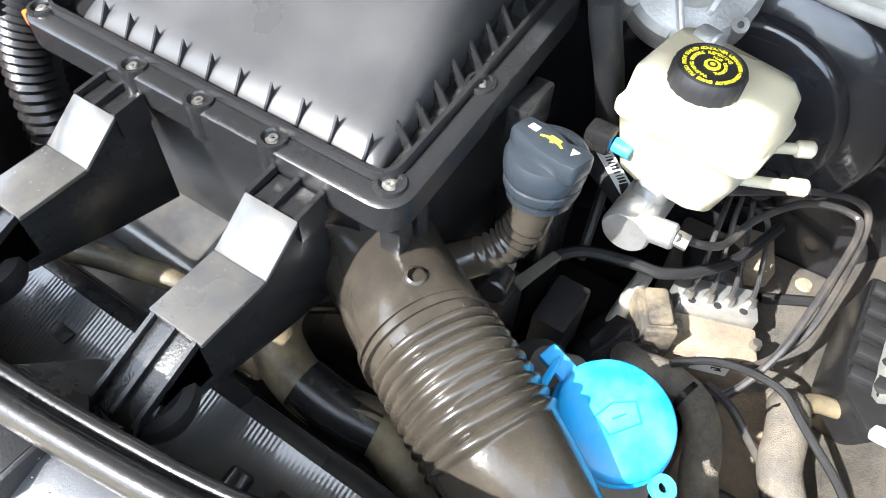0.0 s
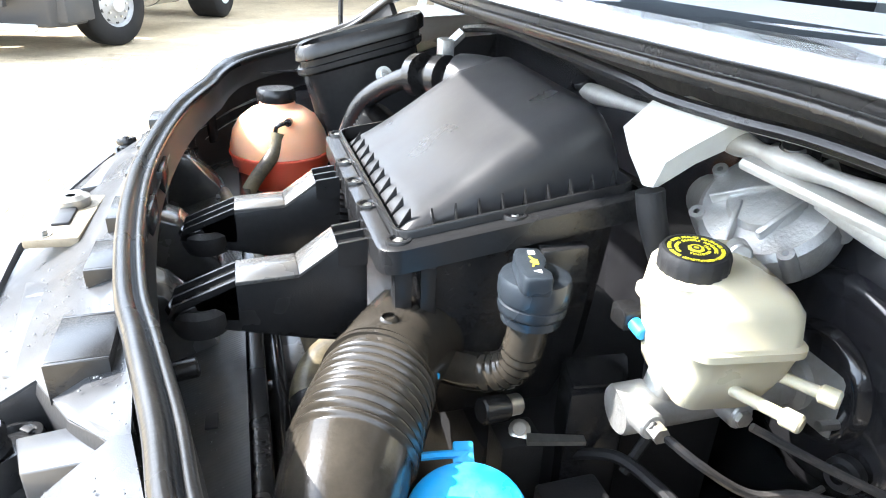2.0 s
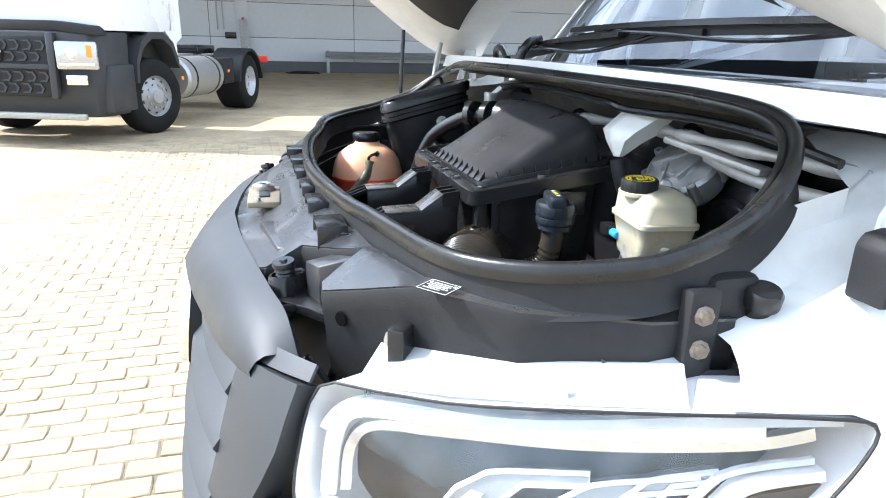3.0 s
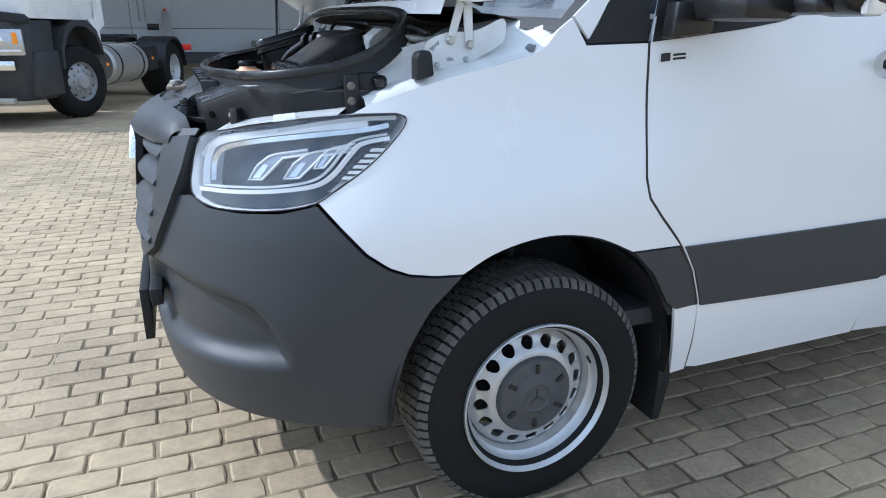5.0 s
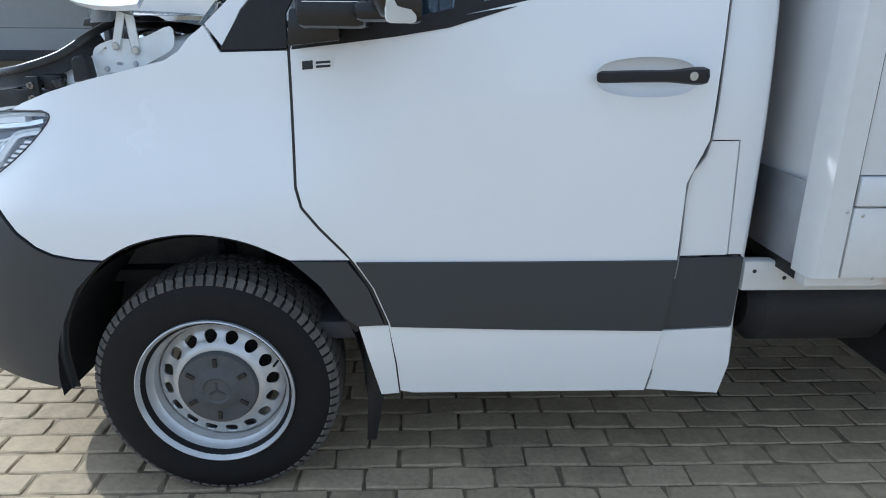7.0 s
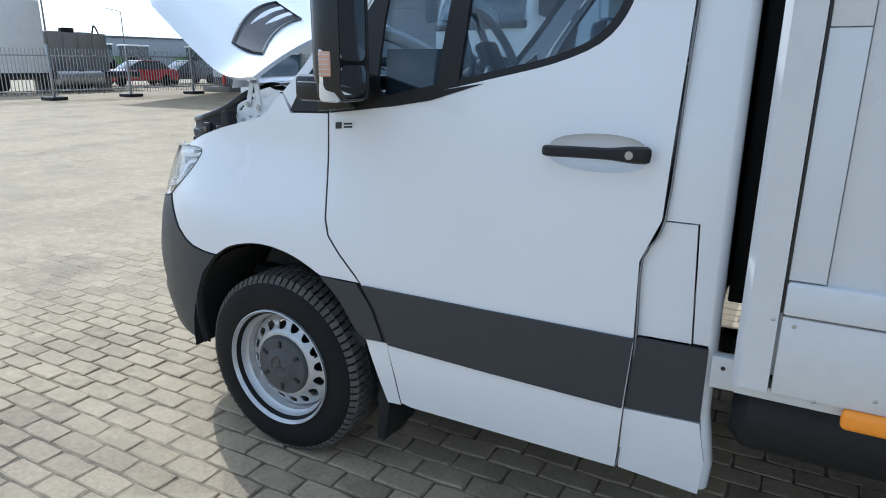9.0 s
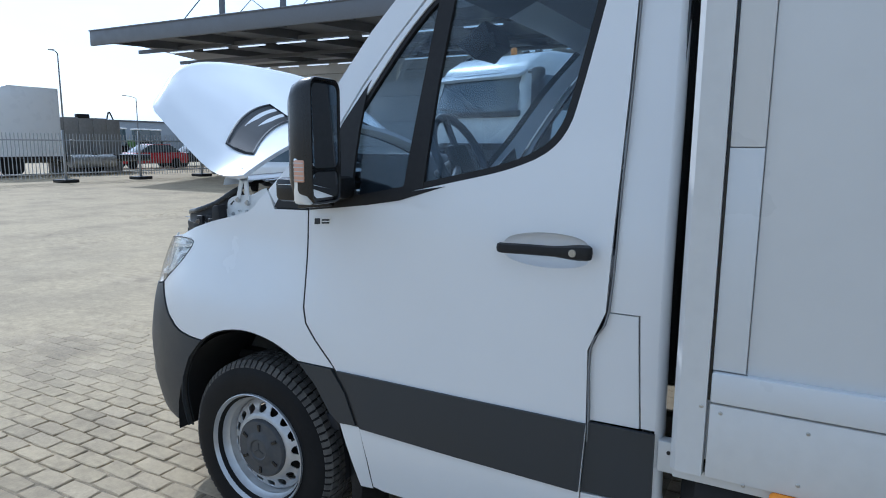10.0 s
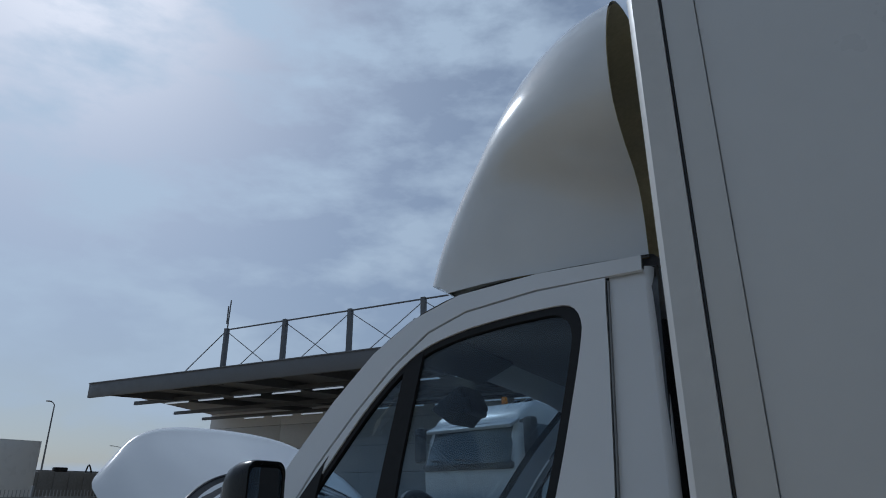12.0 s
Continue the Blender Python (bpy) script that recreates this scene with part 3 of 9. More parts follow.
# ---- doors ----
WINDOW = rounded([(0.330, 1.362), (0.560, 1.395), (0.721, 1.427), (0.900, 1.467), (1.062, 1.506), (1.180, 1.556), (1.240, 1.625), (1.268, 1.720), (1.300, 1.880), (1.328, 2.042), (1.332, 2.120),
                  (1.300, 2.168), (1.225, 2.170), (1.090, 2.155), (0.950, 2.128), (0.820, 2.075), (0.690, 1.955), (0.560, 1.790), (0.440, 1.625), (0.355, 1.470)], 3)
DOOR = [(0.284, 1.340), (0.285, 1.183), (0.287, 0.992), (0.300, 0.938), (0.345, 0.881), (0.408, 0.812), (0.432, 0.780), (0.480, 0.704), (0.522, 0.596), (0.545, 0.450), (0.553, 0.345),
        (0.593, 0.336), (1.308, 0.336), (1.313, 0.385), (1.338, 0.757), (1.335, 1.005), (1.382, 1.122), (1.396, 1.500), (1.402, 1.728), (1.404, 2.000), (1.400, 2.238),
        (1.200, 2.226), (0.980, 2.190), (0.860, 2.138), (0.745, 2.040), (0.620, 1.905), (0.500, 1.760), (0.390, 1.605), (0.310, 1.460)]
RECESS = rounded([(1.065, 1.280), (1.085, 1.312), (1.150, 1.328), (1.230, 1.331), (1.305, 1.318), (1.335, 1.280), (1.305, 1.243), (1.200, 1.231), (1.095, 1.245)], 4)


def door_skin(u, z):
    return skin(u, z, 0.0)


for far in (False, True):
    d = panel(DOOR, door_skin, 0.03 if not far else 0.07, 0.014, [WINDOW, RECESS])
    door = part("door", flip_y(d) if far else d, WHITE, van, "glossy white cab door")
    fl = flip_y if far else (lambda b: b)
    clad = [(0.438, 0.781), (0.900, 0.781), (1.338, 0.783), (1.337, 0.770), (1.322, 0.562), (0.900, 0.570), (0.530, 0.582), (0.527, 0.596), (0.486, 0.704)]
    part("door_moulding", fl(panel(clad, lambda u, z: skin(u, z, 0.008), 0.05, 0.010)), GREY, door, "dark grey side moulding")
    # rubber lip round the glass, then panes and the bar between them
    lip = [(a + (0.86 - a) * 0.062, b + (1.78 - b) * 0.066) for a, b in WINDOW]
    part("window_surround", fl(panel(WINDOW, lambda u, z: skin(u, z, -0.006), 0.03, 0.016, [lip])), BLACK_MATT, door, "black rubber window surround")
    bar = [(0.698, 1.418), (0.747, 1.760), (0.785, 2.040), (0.810, 2.075), (0.846, 2.085), (0.805, 1.757), (0.775, 1.438)]
    part("window_bar", fl(panel(bar, lambda u, z: skin(u, z, -0.004), 0.03, 0.014)), BLACK_MATT, door)
    pane = panel(lip, lambda u, z: skin(u, z, -0.014), 0.06, 0)
    ret = bmesh.ops.solidify(pane, geom=pane.faces[:], thickness=0.004)
    gl = part("window_pane", fl(pane), GLASS, door, "clear side window glass")
    gl.visible_shadow = False
    # scoop behind the handle
    bowl = bmesh.new()
    rings = [[bowl.verts.new(skin(1.20 + (a - 1.20) * s, 1.281 + (b - 1.281) * s, o)) for a, b in RECESS] for s, o in ((1.0, -0.0005), (0.96, -0.006), (0.86, -0.020), (0.70, -0.029), (0.40, -0.032))]
    for r0, r1 in zip(rings, rings[1:]):
        for i in range(len(RECESS)):
            j = (i + 1) % len(RECESS)
            bowl.faces.new((r0[i], r0[j], r1[j], r1[i]))
    bowl.faces.new(rings[-1])
    part("handle_scoop", fl(bowl), WHITE, door, "white scoop behind the handle", smooth=60)
    # handle: bar with a thicker lock end
    if not far:
        hb = sweep(curve([(1.068, 0.262, 1.283), (1.085, 0.246, 1.284), (1.150, 0.243, 1.286), (1.240, 0.243, 1.287), (1.315, 0.248, 1.288), (1.332, 0.262, 1.287)], 5),
                   [(-0.016, -0.018), (0.0, -0.020), (0.013, -0.015), (0.016, 0.0), (0.013, 0.015), (0.0, 0.020), (-0.016, 0.018)], scale=lambda i, n: 0.75 + 0.35 * smooth01((i / n - 0.55) * 5) if i > 1 else 0.6)
        handle = part("door_handle", hb, BLACK_MATT, door, "black door handle with lock")
        part("lock", lathe([(0, 0.002), (0.010, 0.002), (0.011, 0)], (1.296, 0.229, 1.288), (0, -1, 0), 16), STEEL, handle)
    # door mirror: arm, housing, two glasses, indicator
    arm = part("mirror_arm", fl(join(box(0.345, 0.500, 0.10, 0.335, 1.394, 1.470, 0.018), box(0.480, 0.570, 0.03, 0.16, 1.408, 1.450, 0.016), prism([(0.290, 1.352), (0.420, 1.366), (0.420, 1.420), (0.345, 1.440), (0.300, 1.440)], "y", 0.270, 0.315, 0.006))), BLACK, door, "black mirror arm")
    # thin bright bar put on as the arm's highlight
    part("highlight_line", fl(box(0.362, 0.488, 0.0985, 0.102, 1.448, 1.450, 0.0005)), REFLECT, arm)
    corner = [(0.288, 1.343), (0.416, 1.358), (0.557, 1.376), (0.690, 1.398), (0.760, 1.419), (0.860, 1.450), (0.780, 1.438), (0.702, 1.424), (0.600, 1.412), (0.512, 1.408), (0.486, 1.436), (0.492, 1.520), (0.502, 1.620), (0.528, 1.770), (0.540, 1.790), (0.430, 1.655), (0.350, 1.535), (0.306, 1.456)]
    part("mirror_base", fl(panel(corner, lambda u, z: skin(u, z, 0.002), 0.03, 0.010)), BLACK_MATT, door, "black corner panel carrying the mirror")
    part("door_card", fl(panel([(0.480, 1.400), (0.700, 1.425), (0.705, 1.545), (0.480, 1.545)], lambda u, z: skin(u, z, -0.055), 0.05, 0.02)), INTERIOR_DARK, door, "dark top of the inner door lining")

    MY, TILT = 0.036, -0.12

    def shell(x, hy, hz, r, dz=0.0):
        return [Vector((x + TILT * (q - MY), q, z)) for q, z in rrect(MY - hy, MY + hy, 1.584 + dz - hz, 1.584 + dz + hz, r, 6)]
    hs_ = loft([shell(0.510, 0.044, 0.115, 0.036), shell(0.517, 0.062, 0.145, 0.040), shell(0.535, 0.074, 0.166, 0.040), shell(0.565, 0.079, 0.176, 0.036), shell(0.606, 0.080, 0.180, 0.034), shell(0.613, 0.078, 0.178, 0.032), shell(0.613, 0.073, 0.172, 0.030), shell(0.603, 0.070, 0.169, 0.028)])
    mirror = part("door_mirror", fl(hs_), BLACK, door, "black door mirror housing", smooth=50)
    for z0, z1 in ((1.509, 1.746), (1.423, 1.497)):
        g_ = [[Vector((0.606 + dx + TILT * (q - MY), q, z)) for q, z in rrect(MY - 0.067, MY + 0.067, z0, z1, 0.022, 5)] for dx in (0.0, 0.003)]
        part("mirror_glass", fl(loft(g_)), MIRROR, mirror, "mirror glass", smooth=20)
    part("indicator", fl(box(0.557, 0.596, -0.0465, -0.030, 1.468, 1.532, 0.005)), INDICATOR, mirror, "pale amber indicator insert")
    for q in range(5):
        part("rib", fl(box(0.559, 0.594, -0.0480, -0.0450, 1.474 + 0.012 * q, 1.4765 + 0.012 * q)), CLEAR_PLASTIC, mirror)
    part("lamp_lens", fl(box(0.548, 0.614, -0.0420, -0.020, 1.404, 1.545, 0.012)), CLEAR_PLASTIC, mirror, "clear lower lamp lens")
for far in (False, True):
    tri = [(0.100, 1.340), (0.276, 1.346), (0.276, 1.430), (0.300, 1.475), (0.285, 1.560), (0.220, 1.500), (0.160, 1.435)]
    b = panel(tri, lambda u, z: skin(u, z, 0.003), 0.03, 0.012)
    part("corner_trim", flip_y(b) if far else b, BLACK_MATT, van, "black triangular trim ahead of the door")

# sticker on the door: white label with a plain dark mark and bars
stick = part("sticker", panel([(0.311, 1.317), (0.393, 1.325), (0.393, 1.299), (0.311, 1.290)], lambda u, z: skin(u, z, 0.0015), 0.02, 0), PRINT, van, "small white rectangular label on the door")
part("mark", panel([(0.314, 1.314), (0.342, 1.317), (0.342, 1.296), (0.314, 1.293)], lambda u, z: skin(u, z, 0.0025), 0.02, 0), PRINT_BLACK, stick, "plain dark square mark")
for z0 in (1.311, 1.301):
    part("print_bar", panel([(0.350, z0 + 0.003), (0.388, z0 + 0.006), (0.388, z0), (0.350, z0 - 0.003)], lambda u, z: skin(u, z, 0.0025), 0.02, 0), PRINT_BLACK, stick)

# ---- panels behind the door ----
REAR = [(1.389, 1.120), (1.403, 1.500), (1.409, 1.728), (1.411, 2.000), (1.408, 2.243), (1.505, 2.252), (1.520, 1.700), (1.526, 1.130), (1.530, 0.795), (1.490, 0.795), (1.473, 1.120)]
side_panel("rear_pillar", REAR, WHITE, van, out=-0.017, label="white body panel behind the door")
FLAP = [(1.342, 0.790), (1.341, 1.003), (1.388, 1.116), (1.468, 1.116), (1.485, 0.793)]
side_panel("fuel_flap", FLAP, WHITE, van, out=-0.017, label="white fuel filler flap")
side_panel("rear_moulding", [(1.343, 0.785), (1.530, 0.788), (1.530, 0.572), (1.328, 0.562)], GREY, van, out=-0.005, label="dark grey side moulding")
side_panel("rear_sill", [(1.327, 0.556), (1.530, 0.566), (1.552, 0.440), (1.545, 0.318), (1.318, 0.336), (1.318, 0.385)], WHITE, van, out=-0.006, label="white sill end")
# rounded rear corner of the cab, turning in towards its back wall
def rear_corner():
    bm = bmesh.new()
    rings = []
    for k in range(23):
        z = 0.330 + (2.262 - 0.330) * k / 22
        u = through_points([(0.330, 1.545), (0.440, 1.550), (0.570, 1.530), (0.800, 1.528), (1.130, 1.524), (1.700, 1.518), (2.262, 1.503)], z)
        p = skin(u, z, -0.017)
        rings.append([bm.verts.new((p.x + 0.022 * math.sin(a), p.y + 0.034 * (1 - math.cos(a)), p.z)) for a in [math.pi / 2 * q / 7 for q in range(8)]] + [bm.verts.new((p.x + 0.022, p.y + 0.045, p.z))])
    for a, b in zip(rings, rings[1:]):
        for j in range(len(a) - 1):
            bm.faces.new((a[j], a[j + 1], b[j + 1], b[j]))
    return bm


for far in (False, True):
    part("rear_corner", flip_y(rear_corner()) if far else rear_corner(), WHITE, van, "white rounded rear corner of the cab", smooth=60)
# dark rubber joint along the door's rear edge
for far in (False, True):
    ln = [skin(u + 0.003, z, -0.005) for u, z in ((1.404, 2.228), (1.406, 2.0), (1.405, 1.728), (1.399, 1.5), (1.386, 1.125), (1.338, 1.006), (1.340, 0.757), (1.316, 0.385), (1.296, 0.345))]
    b = sweep(curve(ln, 4), [(-0.0022, -0.024), (0.0022, -0.024), (0.0018, 0.002), (-0.0018, 0.002)], up=(0, -1, 0))
    part("door_seal", flip_y(b) if far else b, JOINT, van, "grey rubber door seal")
    # black strip laid in the front gap, its colour standing for shade
    ln = [skin(u, z, -0.0025) for u, z in ((0.280, 1.345), (0.281, 1.183), (0.283, 0.990), (0.296, 0.936), (0.342, 0.879), (0.404, 0.811), (0.427, 0.782), (0.475, 0.702), (0.516, 0.594), (0.541, 0.450), (0.551, 0.338))]
    b = sweep(curve(ln, 4), [(-0.0055, -0.010), (0.0055, -0.010), (0.0055, 0.0015), (-0.0055, 0.0015)], up=(0, -1, 0))
    part("door_gap", flip_y(b) if far else b, PRINT_BLACK, van, "black strip standing for the shade in the door gap")

# ---- roof, A-pillars, windscreen, back wall ----
PILLAR = [(0.300, 1.478), (0.385, 1.612), (0.495, 1.767), (0.615, 1.912), (0.740, 2.047), (0.856, 2.145), (0.978, 2.197), (1.200, 2.233), (1.500, 2.246), (1.500, 2.290),
          (1.200, 2.285), (0.950, 2.255), (0.800, 2.195), (0.660, 2.095), (0.520, 1.950), (0.390, 1.790), (0.270, 1.630), (0.170, 1.500), (0.064, 1.404), (0.108, 1.348), (0.160, 1.440), (0.220, 1.505), (0.285, 1.565)]
side_panel("a_pillar", PILLAR, WHITE, van, step=0.03, label="white windscreen pillar and roof edge")


def roof_pt(u, v):
    """u along x, v from 0 at the near edge to 1 at the far edge."""
    edge = through_points([(0.66, 2.095), (0.80, 2.195), (0.95, 2.255), (1.20, 2.285), (1.55, 2.290)], u)
    y0 = flank(u, edge)
    crown = 0.09 * (1 - (2 * v - 1) ** 2) ** 0.7 if 0 < v < 1 else 0
    return Vector((u - 0.14 * (1 - (2 * v - 1) ** 2) * smooth01((1.0 - u) / 0.35), y0 + (2 * C - 2 * y0) * v, edge + crown))


bm = bmesh.new()
grid = [[bm.verts.new(roof_pt(0.66 + 0.86 * i / 14, j / 20)) for j in range(21)] for i in range(15)]
for i in range(14):
    for j in range(20):
        bm.faces.new((grid[i][j], grid[i][j + 1], grid[i + 1][j + 1], grid[i + 1][j]))
part("roof", bm, WHITE, van, "white cab roof")


def screen_pt(u, v, out=0.0):
    """The windscreen: u from 0 at the cowl to 1 at the roof, v across; bowed towards the front."""
    x = through_points([(0, 0.045), (0.35, 0.255), (0.7, 0.470), (1.0, 0.672)], u)
    z = through_points([(0, 1.385), (0.35, 1.620), (0.7, 1.890), (1.0, 2.100)], u)
    y0 = flank(x, z) + 0.012
    bow = (1 - (2 * v - 1) ** 2)
    return Vector((x - (0.20 - 0.06 * u) * bow - out, y0 + (2 * C - 2 * y0) * v, z + (0.02 + 0.06 * u) * bow + out))


def screen_sheet(u0, u1, v0, v1, nu, nv, out, thick=0.0):
    bm = bmesh.new()
    g = [[bm.verts.new(screen_pt(u0 + (u1 - u0) * i / nu, v0 + (v1 - v0) * j / nv, out)) for j in range(nv + 1)] for i in range(nu + 1)]
    for i in range(nu):
        for j in range(nv):
            bm.faces.new((g[i][j], g[i][j + 1], g[i + 1][j + 1], g[i + 1][j]))
    if thick:
        bmesh.ops.solidify(bm, geom=bm.faces[:], thickness=thick)
    return bm


ws = part("windscreen", screen_sheet(0.02, 1, 0.012, 0.988, 14, 24, 0.0, 0.005), SCREEN, van, "clear windscreen")
ws.visible_shadow = False
part("screen_band", screen_sheet(0.0, 0.075, 0.0, 1.0, 3, 24, -0.016), PRINT_BLACK, van, "black band along the foot of the windscreen")
for v0, v1 in ((0.0, 0.028), (0.972, 1.0)):
    part("screen_band", screen_sheet(0.0, 1.0, v0, v1, 14, 2, -0.016), PRINT_BLACK, van)
# added block, no known part: closes the open gap so it reads dark
part("gap_filler", box(1.540, 1.600, 0.62, 2 * C - 0.62, 0.82, 2.15, 0.006), BLACK_MATT, van, "added black block that darkens the gap behind the cab")
# near-black colour carries the shade that falls on this wall
part("back_wall", prism([(0.34, 0.50), (0.33, 1.20), (0.36, 1.60), (0.40, 1.90), (0.455, 2.20), (0.50, 2.27), (2 * C - 0.50, 2.27), (2 * C - 0.455, 2.20), (2 * C - 0.40, 1.90), (2 * C - 0.36, 1.60), (2 * C - 0.33, 1.20), (2 * C - 0.34, 0.50)], "x", 1.515, 1.535), BLACKBODY, van, "cab back wall, coloured dark for the shade behind the cab")
part("headlining", box(0.75, 1.51, 0.50, 2 * C - 0.50, 2.20, 2.22, 0.005), LINING, van, "light grey headlining")
part("cab_floor", box(0.25, 1.53, 0.38, 2 * C - 0.38, 0.50, 0.56, 0.01), INTERIOR_DARK, van)
part("partition", box(1.46, 1.50, 0.49, 2 * C - 0.49, 0.56, 2.15, 0.01), INTERIOR, van, "grey lining of the cab's back wall")
for far in (False, True):
    b = panel([(0.34, 1.335), (0.56, 1.372), (0.90, 1.440), (1.07, 1.480), (1.25, 1.570), (1.36, 1.620), (1.36, 0.62), (0.60, 0.62), (0.40, 0.90)], lambda u, z: skin(u, z, -0.07), 0.08, 0.0)
    part("door_lining", flip_y(b) if far else b, INTERIOR_DARK, van, "dark grey door lining")
    b = panel([(1.30, 1.60), (1.37, 1.62), (1.50, 1.62), (1.50, 2.19), (1.36, 2.19), (1.35, 2.05)], lambda u, z: skin(u, z, -0.05), 0.08, 0.0)
    part("pillar_lining", flip_y(b) if far else b, LINING, van, "light grey pillar lining")

# ---- cab interior ----
dash = prism([(-0.03, 1.33), (0.10, 1.37), (0.30, 1.40), (0.46, 1.42), (0.54, 1.39), (0.58, 1.28), (0.50, 1.05), (0.46, 0.80), (0.20, 0.80)], "y", 0.44, 2 * C - 0.44, 0.02)
part("dashboard", dash, INTERIOR, van, "grey dashboard")
part("cluster_hood", prism([(0.36, 1.40), (0.42, 1.545), (0.50, 1.535), (0.58, 1.44), (0.56, 1.36)], "y", 0.62, 1.02, 0.015), INTERIOR, van, "dark instrument hood")
part("air_vent", lathe([(0, 0.0), (0.045, 0.0), (0.052, -0.03), (0.05, -0.05)], (0.575, 0.535, 1.345), (1, 0, 0.2), 20), INTERIOR_DARK, van, "round air vent")
part("screen", box(0.55, 0.57, 1.16, 1.42, 1.33, 1.47, 0.006), BLACK, van, "dark dashboard screen")
wheel_m = frame_to((0.665, 0.80, 1.515), (0.90, 0.0, 0.43))
rim_line = [wheel_m @ Vector((0.185 * math.cos(a), 0.185 * math.sin(a), 0)) for a in [2 * math.pi * i / 40 for i in range(40)]]
sw = part("steering_wheel", sweep(rim_line, circle(0.0165, 8), closed=True, up=(0.88, 0.01, 0.48)), INTERIOR, van, "grey steering wheel")
part("airbag", moved(box(-0.06, 0.06, -0.07, 0.07, -0.03, 0.02, 0.02), wheel_m), INTERIOR_DARK, sw)
for a in (90, 210, 330):
    c, s = math.cos(radians(a)), math.sin(radians(a))
    part("spoke", rod(wheel_m @ Vector((0.04 * c, 0.04 * s, -0.005)), wheel_m @ Vector((0.18 * c, 0.18 * s, 0)), 0.014, 8), INTERIOR, sw)
part("column", rod((0.65, 0.80, 1.50), (0.45, 0.80, 1.36), 0.04, 12, 0.01), INTERIOR_DARK, sw)
for y0 in (0.62, 1.32, 1.72):
    seat = part("seat", box(0.85, 1.32, y0, y0 + 0.46 if y0 < 1 else y0 + 0.39, 0.86, 1.02, 0.05, 3), INTERIOR_DARK, van, "dark fabric seat")
    w = 0.46 if y0 < 1 else 0.39
    part("backrest", moved(box(-0.06, 0.07, y0, y0 + w, 0.0, 0.62, 0.05, 3), pose(1.33, 0, 0.98, 0, 10, 0)), INTERIOR_DARK, seat)
    part("headrest", moved(box(-0.05, 0.05, y0 + w / 2 - 0.13, y0 + w / 2 + 0.13, 0.66, 0.84, 0.04, 3), pose(1.33, 0, 0.98, 0, 10, 0)), INTERIOR_DARK, seat)
    part("seat_base", box(0.92, 1.30, y0 + 0.03, y0 + w - 0.03, 0.55, 0.87, 0.01), INTERIOR_DARK, seat)
part("rear_view_mirror", moved(box(-0.02, 0.02, -0.11, 0.11, -0.035, 0.035, 0.012), pose(0.58, 1.31, 2.03, 0, -15, 8)), INTERIOR_DARK, van, "dark mirror and camera pod")
part("sensor_pod", prism([(0.42, 2.02), (0.56, 2.12), (0.60, 2.03), (0.52, 1.95)], "y", 1.20, 1.42, 0.012), INTERIOR_DARK, van)
part("sun_visor", moved(box(-0.08, 0.08, 0.62, 1.10, -0.01, 0.01, 0.008), pose(0.78, 0, 2.13, 0, -25, 0)), LINING, van, "grey sun visor")
part("grab_handle", tube([(0.90, 2 * C - 0.50, 2.06), (0.91, 2 * C - 0.54, 2.04), (1.08, 2 * C - 0.54, 2.05), (1.09, 2 * C - 0.50, 2.07)], 0.010, 8, 5), LINING, van)

# ---- bumper ----
NOSE_TOP = [(-0.609, 0.970), (-0.695, 0.949), (-0.810, 0.941), (-0.920, 0.942), (-0.985, 0.963), (-1.045, 0.955), (-1.100, 0.892), (-1.185, 0.785), (-1.300, 0.728), (-1.75, 0.695)]
BUMPER = NOSE_TOP + [(-1.75, 0.44), (-1.40, 0.43), (-1.133, 0.398), (-0.913, 0.385), (-0.697, 0.372), (-0.484, 0.352), (-0.440, 0.352), (-0.429, 0.490), (-0.403, 0.592), (-0.345, 0.698),
                     (-0.262, 0.781), (-0.330, 0.784), (-0.395, 0.793), (-0.446, 0.812), (-0.503, 0.851), (-0.565, 0.919)]
SCOOP = rounded([(-0.690, 0.560), (-0.740, 0.680), (-0.820, 0.735), (-0.985, 0.755), (-1.20, 0.760), (-1.40, 0.700), (-1.40, 0.53), (-1.20, 0.515), (-0.93, 0.530), (-0.78, 0.540)], 3)


def edge_gap(p, poly):
    best = 9.0
    for (x0, y0), (x1, y1) in zip(poly, poly[1:] + poly[:1]):
        dx, dy = x1 - x0, y1 - y0
        t = min(max(((p[0] - x0) * dx + (p[1] - y0) * dy) / (dx * dx + dy * dy + 1e-12), 0), 1)
        best = min(best, math.hypot(p[0] - x0 - dx * t, p[1] - y0 - dy * t))
    return best


def bumper_skin(u, z):
    out = 0.004
    if inside((u, z), SCOOP):
        out -= 0.044 * smooth01(edge_gap((u, z), SCOOP) / 0.055)
    p = skin(u, z, out)
    p.y = min(p.y, C)
    return p


half = panel(BUMPER, bumper_skin, 0.014, 0.03)
me = bpy.data.meshes.new("tmp")
half.to_mesh(me)
other = bmesh.new()
other.from_mesh(me)
bumper = part("bumper", join(half, flip_y(other)), GREY, van, "dark grey grained plastic front bumper")
part("air_dam", prism([(-0.86, 0.30), (-0.84, 0.42), (-0.55, 0.42), (-0.55, 0.31)], "y", 0.75, 2 * C - 0.75, 0.02), BLACK_MATT, bumper, "black lower air dam")
part("lower_intake", prism([(-1.012, 0.585), (-0.98, 0.590), (-0.98, 0.640), (-1.016, 0.640)], "y", 0.86, 2 * C - 0.86, 0.004), BLACK_MATT, bumper)
part("plate_holder", box(-1.058, -1.030, 1.045, 1.575, 0.400, 0.575, 0.004), BLACK_MATT, bumper, "black number plate holder")

